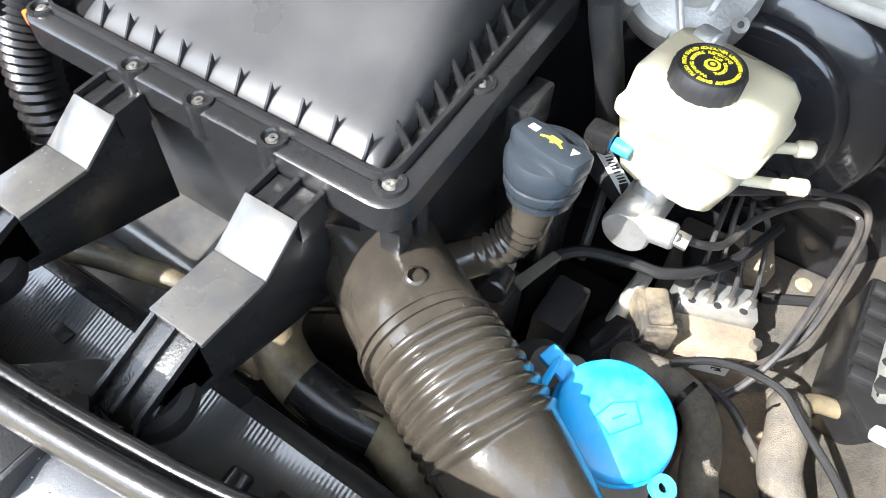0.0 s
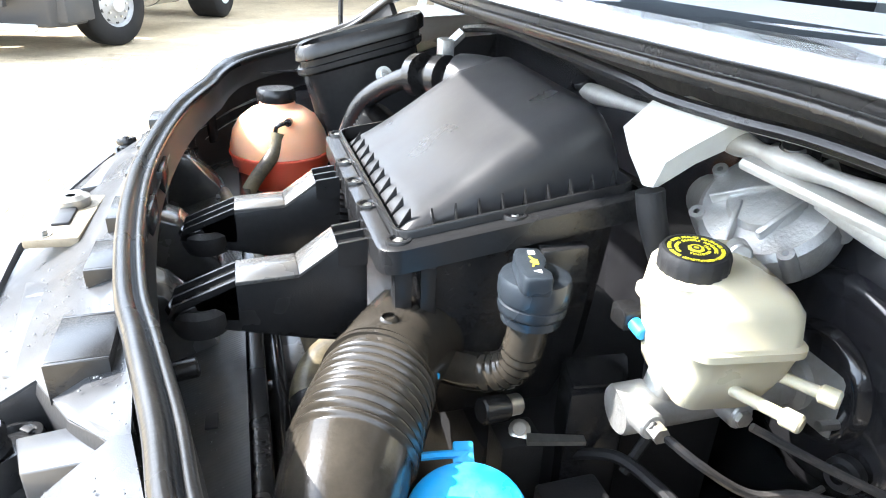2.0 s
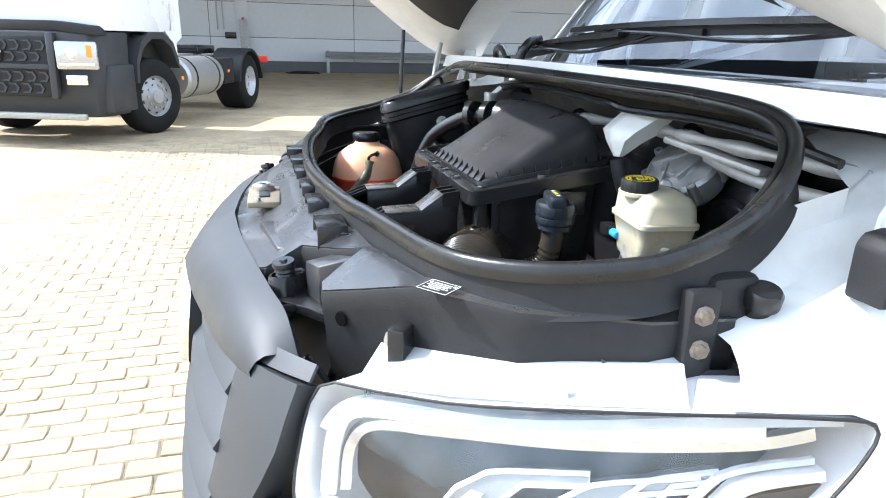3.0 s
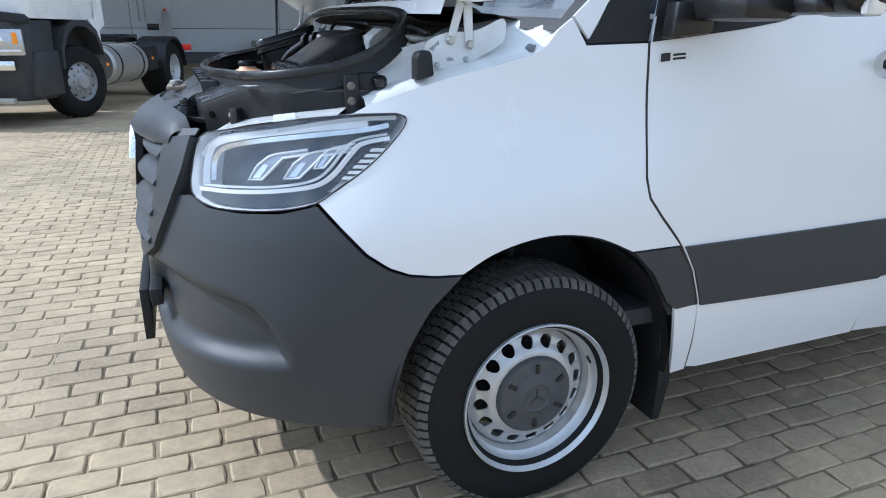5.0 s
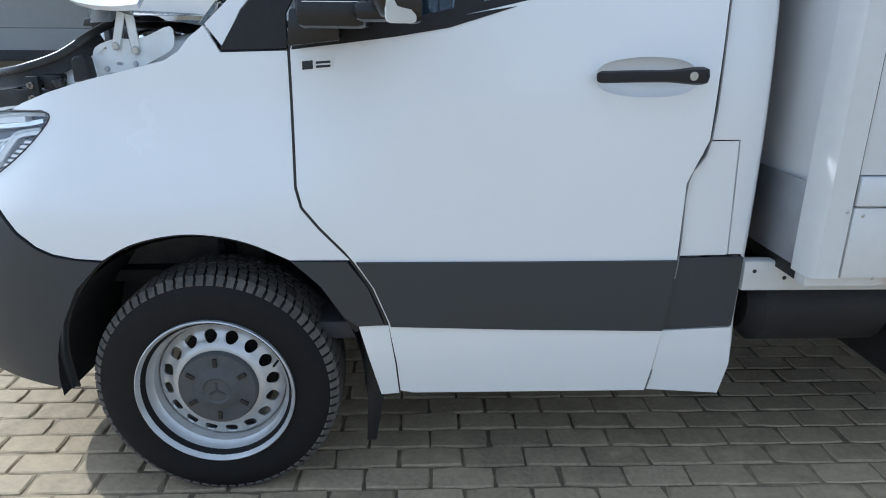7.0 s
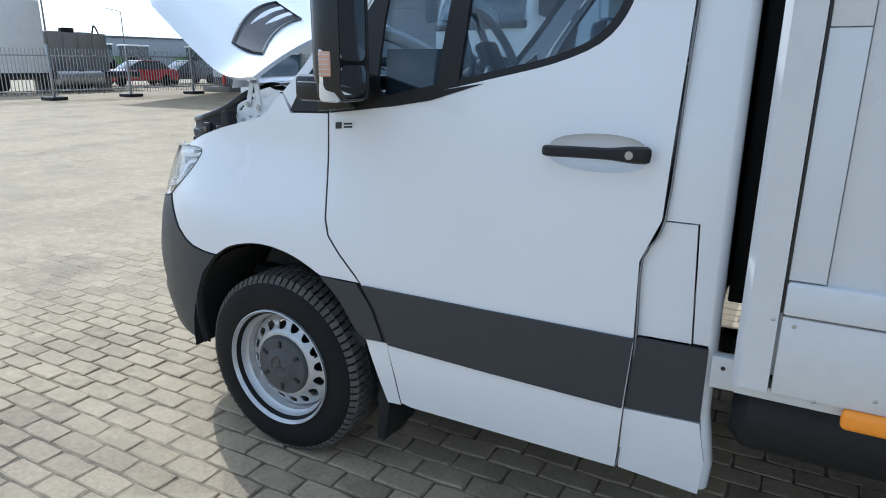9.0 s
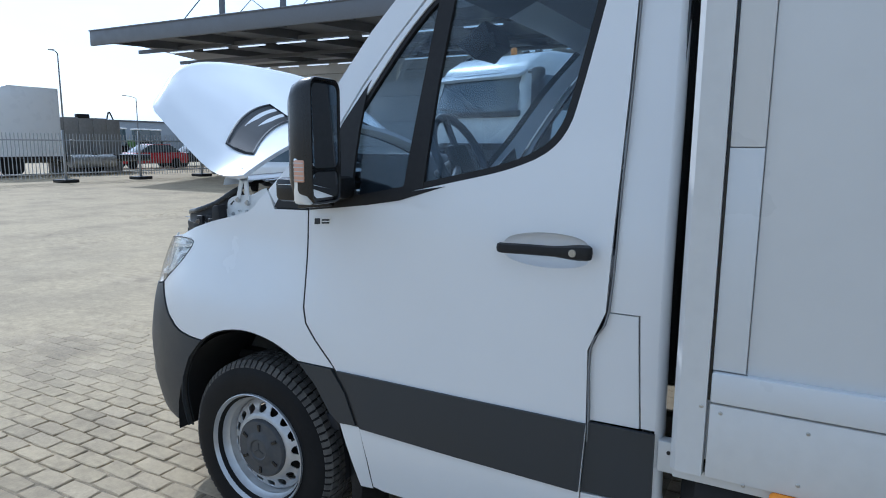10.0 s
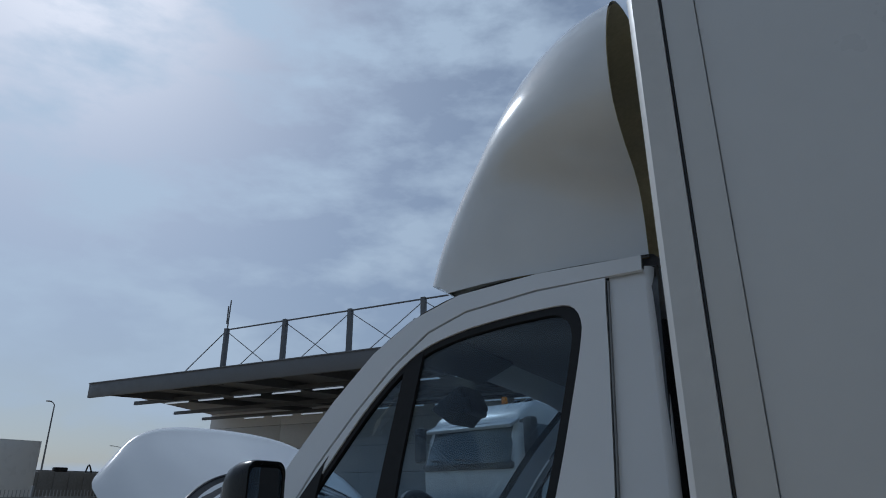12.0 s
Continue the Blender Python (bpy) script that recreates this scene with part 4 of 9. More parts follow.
# ---- grille ----
FRAME = [(-0.968, 1.108), (-1.000, 1.030), (-1.030, 0.985), (-1.090, 0.902), (-1.180, 0.795), (-1.300, 0.738), (-1.75, 0.705), (-1.75, 0.750), (-1.330, 0.775), (-1.235, 0.830), (-1.180, 0.930), (-1.125, 1.088)]


def mirrored(make):
    a, b = make(), flip_y(make())
    return join(a, b)


def clamp_skin(out):
    def f(u, z):
        p = skin(u, z, out)
        p.y = min(p.y, C)
        return p
    return f


grille = part("grille", mirrored(lambda: panel(FRAME, clamp_skin(0.022), 0.03, 0.04)), GREY, van, "dark grey grille surround")
part("backing", mirrored(lambda: panel([(-1.06, 1.10), (-1.20, 0.80), (-1.75, 0.72), (-1.75, 1.12)], clamp_skin(-0.09), 0.06, 0.0)), BLACK_MATT, grille)
for z, h in ((1.060, 0.060), (0.985, 0.055), (0.905, 0.055), (0.825, 0.05)):
    def slat(z=z, h=h):
        u0 = -1.135 - (1.06 - z) * 0.26
        ln = []
        for k in range(13):
            p = skin(u0 - (1.75 - 1.135) * k / 12, z, -0.005)
            if p.y <= C:
                ln.append(Vector((p.x, p.y, z - 0.012 * smooth01(k / 10))))
        ln.append(Vector((ln[-1].x, C, ln[-1].z)))
        return sweep(ln, [(-0.036, -h * 0.50), (-0.040, -h * 0.36), (-0.020, h * 0.05), (0.020, h * 0.42), (0.045, h * 0.5), (0.045, h * 0.25), (-0.020, -h * 0.48)])
    part("slat", mirrored(slat), GREY, grille)
part("emblem", lathe([(0.088, 0.0), (0.095, 0.006), (0.105, 0.006), (0.110, 0.0), (0.110, -0.012), (0.086, -0.012)], (-1.035, C, 0.965), (-1, 0, 0.12), 40), CHROME, grille, "round chrome emblem, plain")
part("emblem_base", lathe([(0, -0.006), (0.087, -0.007), (0.109, -0.010), (0.109, -0.035), (0, -0.035)], (-1.035, C, 0.965), (-1, 0, 0.12), 40), BLACK_MATT, grille)


def thickened(bm, t):
    bmesh.ops.recalc_face_normals(bm, faces=bm.faces)
    bmesh.ops.solidify(bm, geom=bm.faces[:], thickness=t)
    return bm


def grille_shell():
    """Upper shell of the grille: slopes from the front cover down to its forward lip."""
    top = curve([(-0.930, 1.31, 1.156), (-0.918, 1.16, 1.156), (-0.899, 1.03, 1.154), (-0.876, 0.895, 1.150), (-0.862, 0.835, 1.144), (-0.856, 0.800, 1.132), (-0.850, 0.762, 1.108)], 5)
    low = curve([(-1.030, 1.31, 1.068), (-1.010, 1.16, 1.068), (-0.980, 1.02, 1.070), (-0.956, 0.910, 1.074), (-0.935, 0.842, 1.080), (-0.924, 0.810, 1.082), (-0.910, 0.776, 1.085)], 5)
    bm = bmesh.new()
    rows = []
    for a, b in zip(top, low):
        row = [a + Vector((0.01, 0, -0.03)), a] + [a.lerp(b, t) + Vector((-0.010, 0, 0.012)) * math.sin(math.pi * t) for t in (0.25, 0.5, 0.75)] + [b, b + Vector((0.002, 0, -0.010)), b + Vector((0.03, 0, -0.016))]
        rows.append([bm.verts.new(p) for p in row])
    for r0, r1 in zip(rows, rows[1:]):
        for i in range(len(r0) - 1):
            bm.faces.new((r0[i], r0[i + 1], r1[i + 1], r1[i]))
    return bm


def grille_cap():
    """Thin flap between the grille's side band and the headlamp."""
    bm = bmesh.new()
    rows = [[bm.verts.new(p) for p in ln] for ln in (curve([(-0.908, 0.805, 1.092), (-0.876, 0.745, 1.100), (-0.843, 0.688, 1.110)], 4), curve([(-0.893, 0.815, 1.112), (-0.866, 0.760, 1.118), (-0.832, 0.702, 1.124)], 4))]
    for i in range(len(rows[0]) - 1):
        bm.faces.new((rows[0][i], rows[0][i + 1], rows[1][i + 1], rows[1][i]))
    return thickened(bm, 0.004)


for flip in (False, True):
    part("grille_cap", flip_y(grille_cap()) if flip else grille_cap(), GREY, grille, "small grey cap beside the headlamp", smooth=30)
part("grille_shell", mirrored(grille_shell), GREY, grille, "smooth grey upper shell of the grille", smooth=50)

# ---- headlamps ----
LAMP = rounded([(-0.379, 1.172), (-0.388, 1.145), (-0.440, 1.092), (-0.495, 1.048), (-0.552, 1.012), (-0.610, 0.976), (-0.700, 0.956), (-0.810, 0.947), (-0.915, 0.947), (-0.985, 0.970), (-0.985, 1.030), (-0.955, 1.105),
                (-0.860, 1.128), (-0.770, 1.142), (-0.640, 1.163), (-0.510, 1.176), (-0.420, 1.178)], 3)
for far in (False, True):
    fl = flip_y if far else (lambda b: b)
    lamp = part("headlamp", fl(panel(LAMP, lambda u, z: skin(u, z, -0.085), 0.05, 0.0)), LAMPDARK, van, "large LED headlamp with clear lens")
    rimb = bmesh.new()
    N = len(LAMP)
    inner = [(a + (-0.69 - a) * 0.03, b + (1.06 - b) * 0.05) for a, b in LAMP]
    r1, r2 = [rimb.verts.new(skin(a, b, 0.001)) for a, b in LAMP], [rimb.verts.new(skin(a, b, -0.09)) for a, b in inner]
    for i in range(N):
        rimb.faces.new((r1[i], r1[(i + 1) % N], r2[(i + 1) % N], r2[i]))
    part("lamp_wall", fl(rimb), LAMPPALE, lamp)
    lens = panel(LAMP, lambda u, z: skin(u, z, 0.002), 0.05, 0.0)
    bmesh.ops.solidify(lens, geom=lens.faces[:], thickness=0.003)
    lo = part("lens", fl(lens), LENS, lamp, "clear curved headlamp lens")
    lo.visible_shadow = False

    def guide(pts, w, h, depth, material, label=""):
        ln = curve([skin(u, z, depth) for u, z in pts], 6)
        part("light_guide", fl(sweep(ln, [(-w / 2, -h / 2), (w / 2, -h / 2), (w / 2, h / 2), (-w / 2, h / 2)], up=(0, -1, 0.2))), material, lamp, label)
    # smoked sill along the foot, bright frame, pale guide above
    part("lamp_sill", fl(panel([(-0.965, 0.962), (-0.915, 0.951), (-0.810, 0.951), (-0.700, 0.960), (-0.615, 0.979), (-0.575, 1.000), (-0.640, 1.000), (-0.760, 0.986), (-0.965, 0.976)], lambda u, z: skin(u, z, -0.014), 0.03, 0.02)), LAMPDARK, lamp, "smoked lower sill of the lamp")
    guide([(-0.958, 0.990), (-0.950, 1.050), (-0.915, 1.090), (-0.800, 1.116), (-0.640, 1.138), (-0.470, 1.154)], 0.016, 0.021, -0.024, LAMPPALE, "pale daytime light guide")
    guide([(-0.935, 1.000), (-0.928, 1.048), (-0.890, 1.080), (-0.790, 1.102), (-0.640, 1.122), (-0.490, 1.138), (-0.420, 1.150)], 0.012, 0.012, -0.030, REFLECT)
    guide([(-0.966, 0.978), (-0.850, 0.984), (-0.730, 0.994), (-0.622, 1.010), (-0.569, 1.036), (-0.517, 1.088), (-0.487, 1.110), (-0.420, 1.122)], 0.010, 0.018, -0.018, LAMPPALE, "bright reflector strip")
    guide([(-0.960, 0.988), (-0.850, 0.995), (-0.730, 1.004), (-0.632, 1.020), (-0.584, 1.044), (-0.532, 1.096), (-0.500, 1.118), (-0.425, 1.131)], 0.006, 0.006, -0.020, CLEAR_PLASTIC)
    guide([(-0.960, 1.060), (-0.894, 1.104), (-0.706, 1.134), (-0.527, 1.162), (-0.400, 1.169)], 0.010, 0.010, -0.016, CLEAR_PLASTIC, "upper pale light guide")
    body = panel(rounded([(-0.869, 1.008), (-0.836, 1.054), (-0.746, 1.086), (-0.560, 1.116), (-0.433, 1.134), (-0.507, 1.112), (-0.586, 1.044), (-0.639, 1.013), (-0.760, 1.002)], 3), lambda u, z: skin(u, z, -0.060), 0.03, 0.02)
    part("reflector_bowl", fl(body), LAMPDARK, lamp, "dark lamp interior")
    for k, (cu, sx) in enumerate(((-0.813, 1.0), (-0.705, 1.0), (-0.620, 0.62))):
        # each module: a dark lens block in a bent silver frame
        dz = 0.009 * k

        def at(a, b):
            return cu + a * sx, 1.011 + dz + b * (1 if k < 2 else 0.75) + (0.018 if k == 2 else 0)
        out = [at(*q) for q in ((0, 0), (0.030, 0.036), (0.070, 0.060), (0.093, 0.066), (0.180, 0.080), (0.178, 0.068), (0.108, 0.057), (0.075, 0.030), (0.042, 0.004))]
        mod = part("led_module", fl(panel(out, lambda u, z: skin(u, z, -0.040), 0.02, 0.018)), LAMPMID, lamp, "slanted LED module with silver frame")
        ring = [skin(u, z, -0.038) for u, z in out]
        part("frame", fl(sweep(ring, circle(0.0030, 6), closed=True, up=(0, -1, 0.2))), LAMPPALE, mod)
        part("led", fl(panel([at(*q) for q in ((0.014, 0.006), (0.050, 0.040), (0.066, 0.040), (0.036, 0.007))], lambda u, z: skin(u, z, -0.037), 0.02, 0.004)), REFLECT, mod)
    part("lamp_tail", fl(panel([(-0.562, 1.024), (-0.540, 1.048), (-0.486, 1.100), (-0.415, 1.113), (-0.420, 1.098), (-0.458, 1.062), (-0.506, 1.026)], lambda u, z: skin(u, z, -0.016), 0.03, 0.02)), PRINT_BLACK, lamp, "black slatted lamp corner")
    for k in range(6):
        ua, ub, zc = -0.546 + 0.0148 * k, -0.512 + 0.0165 * k, 1.0325 + 0.0127 * k
        part("slat", fl(panel([(ua, zc - 0.003), (ub, zc - 0.003), (ub + 0.006, zc + 0.004), (ua + 0.006, zc + 0.004)], lambda u, z: skin(u, z, -0.010), 0.02, 0.004)), PRINT, lamp)
    gl_ = [skin(u, z, 0.0005) for u, z in LAMP]
    part("lens_gasket", fl(sweep(gl_, circle(0.0019, 6), closed=True, up=(0, -1, 0.2))), PRINT_BLACK, lamp, "thin black gasket round the lens")

# ---- wheels: tyre with tread blocks, pierced steel rim, cap ----
WR, WW, GROW = 0.369, 0.225, 1.046


def make_wheel():
    """A wheel at the origin, its outer face towards -y."""
    e = bpy.data.objects.new("wheel", None)
    scene.collection.objects.link(e)
    half_w = WW / 2
    prof = [(0.205, -half_w + 0.012), (0.215, -half_w - 0.004), (0.250, -half_w - 0.010), (0.290, -half_w - 0.012), (0.322, -half_w - 0.004), (0.340, -half_w + 0.010), (0.346, -half_w + 0.026),
            (0.347, -half_w + 0.05), (0.348, 0), (0.347, half_w - 0.05), (0.340, half_w - 0.010), (0.290, half_w + 0.012), (0.215, half_w + 0.004), (0.205, half_w - 0.012)]
    part("tyre", lathe(prof, (0, 0, 0), (0, 1, 0), 96), TYRE, e, "black winter tyre")
    tb = bmesh.new()
    random.seed(4)
    for i in range(76):
        a0 = 2 * math.pi * i / 76
        for side in (-1, 1):
            for w0, w1, r0, r1, sk in ((half_w + 0.001, half_w - 0.018, 0.331, 0.3495, 0.0), (half_w - 0.019, half_w - 0.052, 0.3500, 0.3535, 0.012), (half_w - 0.056, half_w - 0.088, 0.3538, 0.3542, 0.030), (half_w - 0.092, 0.004, 0.3542, 0.3544, 0.055)):
                da = 2 * math.pi / 76
                off = sk * (0.9 if side < 0 else -0.9) + (0.0 if side < 0 else da / 2)
                vs, gp = [], (0.15 if sk < 0.02 else 0.10)
                for r in (0.335, None):
                    for (aa, ww) in ((a0 + da * gp, w0), (a0 + da * (1 - gp), w0), (a0 + da * (1 - gp) + off * 0.5, w1), (a0 + da * gp + off * 0.5, w1)):
                        rr = (r1 if ww == w1 else r0) if r is None else min(r, r0 - 0.014)
                        vs.append(tb.verts.new((rr * math.cos(aa + off), ww * side, rr * math.sin(aa + off))))
                for q in ((4, 5, 6, 7), (0, 1, 5, 4), (1, 2, 6, 5), (2, 3, 7, 6), (3, 0, 4, 7)):
                    tb.faces.new([vs[k] for k in q])
    part("tread", tb, TREAD, e, "worn grey tread blocks", smooth=0)
    f = -half_w
    rimp = [(0.2215, f + 0.004), (0.2265, f - 0.006), (0.2265, f - 0.017), (0.2235, f - 0.019), (0.2205, f - 0.014), (0.214, f - 0.002), (0.206, f + 0.012), (0.203, f + 0.030), (0.192, f + 0.040), (0.188, f + 0.075), (0.183, f + 0.082)]
    part("rim", lathe(rimp + [(0.19, f + 0.2), (0.205, f + 0.215)], (0, 0, 0), (0, 1, 0), 72), SILVER, e, "silver painted steel rim")
    # pierced disc: 16 round holes
    poly = [(0.1845 * math.cos(2 * math.pi * i / 96), 0.1845 * math.sin(2 * math.pi * i / 96)) for i in range(96)]
    holes = [[(0.155 * math.cos(a) + 0.0185 * math.cos(b), 0.155 * math.sin(a) + 0.0185 * math.sin(b)) for b in [2 * math.pi * k / 14 for k in range(14)]] for a in [2 * math.pi * j / 16 + 0.1 for j in range(16)]]
    holes.append([(0.06 * math.cos(2 * math.pi * i / 40), 0.06 * math.sin(2 * math.pi * i / 40)) for i in range(40)])

    def disc(u, v):
        r = math.hypot(u, v)
        return Vector((u, f + 0.050 - 0.024 * smooth01((0.155 - r) / 0.03) + 0.020 * smooth01((r - 0.165) / 0.022), v))
    db = panel(poly, disc, 0.014, 0.0, holes)
    bmesh.ops.solidify(db, geom=db.faces[:], thickness=0.005)
    part("disc", db, SILVER, e, "pierced steel wheel disc")
    cap = part("hubcap", lathe([(0.116, f + 0.034), (0.115, f + 0.018), (0.108, f + 0.010), (0.075, f + 0.008), (0.060, f + 0.004), (0.050, f - 0.002), (0.040, f - 0.003), (0.036, f + 0.001), (0, f + 0.001)], (0, 0, 0), (0, 1, 0), 48), HUBCAP, e, "dark grey plastic hub cap")
    for j in range(6):
        a = 2 * math.pi * j / 6 + 0.52
        cx, cz = 0.085 * math.cos(a), 0.085 * math.sin(a)
        b = box(-0.013, 0.013, f + 0.003, f + 0.016, -0.006, 0.006, 0.002)
        moved(b, pose(cx, 0, cz) @ Matrix.Rotation(-a, 4, "Y"))
        part("slot", b, BLACK, cap)
    part("emblem", join(*[moved(box(0, 0.026, f - 0.001, f + 0.003, -0.003, 0.003, 0.001), Matrix.Rotation(2 * math.pi * k / 3 + 0.5, 4, "Y")) for k in range(3)]), GREY, cap)
    part("valve", rod((0.175, f + 0.03, 0.08), (0.168, f + 0.002, 0.076), 0.004, 6), BLACK, e)
    part("brake_disc", lathe([(0.07, f + 0.10), (0.15, f + 0.10), (0.15, f + 0.13), (0.07, f + 0.13)], (0, 0, 0), (0, 1, 0), 32), BLACK_MATT, e)
    return e


w = make_wheel()
w.parent = van
w["label"] = "black winter tyre on silver steel wheel"
w.matrix_basis = pose(0, 0.330 + WW / 2, 0.357) @ Matrix.Diagonal((GROW, 1, GROW, 1))
for x, far in ((0, 1), (3.665, 0), (3.665, 1)):
    m = pose(x, (2 * C - 0.330 - WW / 2) if far else 0.330 + WW / 2, 0.357, 0, 20, 180 if far else 0)
    c = copy_thing(w, m)
    c.parent = van
# wheel house, mud flap, inner liner
for far in (False, True):
    fl = flip_y if far else (lambda b: b)
    pts = arc(0.0, 0.40, 0.448, -6, 186, 24)
    b = bmesh.new()
    r1, r2 = [b.verts.new((x, flank(x, 0.6) + 0.018, z)) for x, z in pts], [b.verts.new((x * 0.98, 0.72, z)) for x, z in pts]
    for i in range(len(pts) - 1):
        b.faces.new((r1[i], r1[i + 1], r2[i + 1], r2[i]))
    b.faces.new(r2)
    part("wheel_liner", fl(b), BLACK_MATT, van, "black plastic wheel arch liner")
    b = sweep(curve([skin(u, z, -0.012) for u, z in [(-0.436, 0.352), (-0.425, 0.49), (-0.399, 0.592), (-0.341, 0.698)] + ARCH + [(0.334, 0.712), (0.396, 0.614), (0.432, 0.560)]], 4),
              [(-0.016, -0.003), (0.006, -0.003), (0.006, 0.003), (-0.016, 0.003)], up=(0, -1, 0))
    part("arch_lip", fl(b), BLACK_MATT, van)
    fb = prism([(0.432, 0.560), (0.455, 0.585), (0.500, 0.520), (0.500, 0.310), (0.475, 0.165), (0.445, 0.165), (0.452, 0.310)], "y", 0.345, 0.56, 0.004)
    part("mud_flap", fl(fb), BLACK_MATT, van, "black rubber mud flap")

# ---- chassis below and behind the cab ----
for y in (0.80, 1.82):
    part("chassis_rail", box(0.9, 5.55, y - 0.035, y + 0.035, 0.50, 0.66, 0.008), BLACKBODY, van, "black chassis rail")
part("under_cab", box(0.55, 1.50, 0.42, 2 * C - 0.42, 0.40, 0.52, 0.02), BLACK_MATT, van)
part("rear_axle", rod((3.665, 0.5, 0.352), (3.665, 2.1, 0.352), 0.06, 12), BLACKBODY, van)
part("front_axle", rod((0, 0.5, 0.33), (0, 2.1, 0.33), 0.05, 12), BLACKBODY, van)
part("air_tank", rod((1.60, 0.45, 0.60), (2.05, 0.45, 0.60), 0.13, 20, 0.04), BLACK_MATT, van, "black tank below the box")
part("side_box", box(2.05, 2.9, 0.30, 0.62, 0.38, 0.70, 0.03), BLACK_MATT, van)

# ---- the box body ----
BX0, BX1, BY0, BZ0, BZ1 = 1.607, 5.75, 0.10, 0.800, 3.34
BY1 = 2 * C - BY0
body = part("box_body", box(BX0 + 0.02, BX1 - 0.02, BY0 + 0.02, BY1 - 0.02, BZ0 + 0.03, BZ1 - 0.02, 0.01), BOXPANEL, van, "white box body with aluminium edge profiles")
for far in (False, True):
    fl = flip_y if far else (lambda b: b)
    part("corner_profile", fl(prism([(BX0 - 0.01, BY0 + 0.075), (BX0 - 0.006, BY0 + 0.012), (BX0 + 0.008, BY0 - 0.004), (BX0 + 0.068, BY0 - 0.004), (BX0 + 0.070, BY0 + 0.02), (BX0 + 0.03, BY0 + 0.075)], "z", BZ0, BZ1)), BOXEDGE, body, "pale upright corner profile")
    part("joint_strip", fl(box(BX0 + 0.0705, BX0 + 0.0750, BY0 + 0.004, BY0 + 0.03, BZ0 + 0.19, BZ1)), BLACK, body, "black sealing joint")
    part("frame_strip", fl(box(BX0 + 0.0755, BX0 + 0.146, BY0 + 0.005, BY0 + 0.024, 1.065, 1.577, 0.002)), BOXPANEL, body, "white upright cover strip")
    part("frame_strip", fl(box(BX0 + 0.0755, BX0 + 0.146, BY0 + 0.005, BY0 + 0.024, 1.579, BZ1 - 0.04, 0.002)), BOXPANEL, body)
    part("side_panel", fl(box(BX0 + 0.148, BX1 - 0.09, BY0 + 0.012, BY0 + 0.024, 1.060, BZ1 - 0.04, 0.002)), BOXPANEL, body, "smooth white side panel")
    part("kick_rail", fl(box(BX0 + 0.0755, BX1 - 0.09, BY0 - 0.006, BY0 + 0.03, 0.988, 1.062, 0.006)), BOXPANEL, body, "white lower rail")
    part("base_rail", fl(box(BX0 + 0.0755, BX1 - 0.02, BY0 - 0.002, BY0 + 0.03, BZ0, 0.984, 0.004)), BOXEDGE, body, "pale lower side rail with rivets")
    part("base_foot", fl(box(BX0 + 0.0, BX1 - 0.02, BY0 + 0.02, BY0 + 0.07, BZ0 - 0.03, BZ0 + 0.002, 0.003)), BOXEDGE, body)
    for x, z in ((BX0 + 0.058, 0.975), (BX0 + 0.10, 0.965), (BX0 + 0.28, 0.955), (BX0 + 0.50, 0.955), (BX0 + 0.27, 0.83), (BX0 + 0.16, 0.80)):
        part("rivet", fl(lathe([(0, 0.003), (0.003, 0.0025), (0.005, 0)], (x, BY0 - (0.004 if x < BX0 + 0.08 else 0.002), z), (0, -1, 0), 8)), STEEL, body)
    for x in (BX0 + 0.27, BX0 + 1.6, BX0 + 2.9):
        part("marker_lamp", fl(box(x - 0.055, x + 0.055, BY0 - 0.018, BY0 + 0.012, 0.755, 0.800, 0.012, 3)), ORANGE, body, "orange side marker lamp")
    part("corner_plate", fl(box(BX0 + 0.004, BX0 + 0.010, BY0 + 0.078, BY0 + 0.62, BZ0 + 0.004, 1.03, 0.002)), BAREPLATE, body, "bare metal plate at the box corner")
    part("floor_edge", fl(box(1.54, BX1, BY0 + 0.20, BY0 + 0.24, 0.685, 0.775, 0.004)), BOXEDGE, body, "pale floor beam with holes")
    for x, z in ((1.57, 0.745), (1.66, 0.725), (1.80, 0.735)):
        part("bolt_hole", fl(lathe([(0, 0.001), (0.006, 0.001), (0.006, 0)], (x, BY0 + 0.199, z), (0, -1, 0), 10)), PRINT_BLACK, body)
part("box_floor", box(BX0 + 0.02, BX1, BY0 + 0.10, BY1 - 0.10, 0.76, 0.83), BLACK_MATT, body)
part("box_roof", box(BX0, BX1, BY0 + 0.005, BY1 - 0.005, BZ1 - 0.02, BZ1 + 0.01, 0.008), BOXPANEL, body)
part("top_rail", box(BX0 - 0.008, BX0 + 0.05, BY0, BY1, BZ1 - 0.05, BZ1 + 0.012, 0.006), BOXEDGE, body)

# ---- roof spoiler: shell that widens to the box, open behind ----
SP_X = [0.80, 0.82, 0.845, 0.88, 0.93, 0.99, 1.05, 1.12, 1.19, 1.26, 1.33, 1.39, 1.45, 1.48, 1.505]
SP_TOP = [2.36, 2.46, 2.56, 2.665, 2.79, 2.90, 3.00, 3.085, 3.16, 3.22, 3.27, 3.303, 3.33, 3.341, 3.35]


FLARE_Y = [(0, 0.55), (0.12, 0.545), (0.20, 0.50), (0.27, 0.35), (0.34, 0.275), (0.46, 0.285), (0.60, 0.40), (0.74, 0.62), (0.88, 0.96), (1, C)]
FLARE_Z = [(0, 2.30), (0.12, 2.44), (0.20, 2.535), (0.27, 2.61), (0.34, 2.70), (0.46, 2.88), (0.60, 3.10), (0.74, 3.25), (0.88, 3.33), (1, 3.35)]


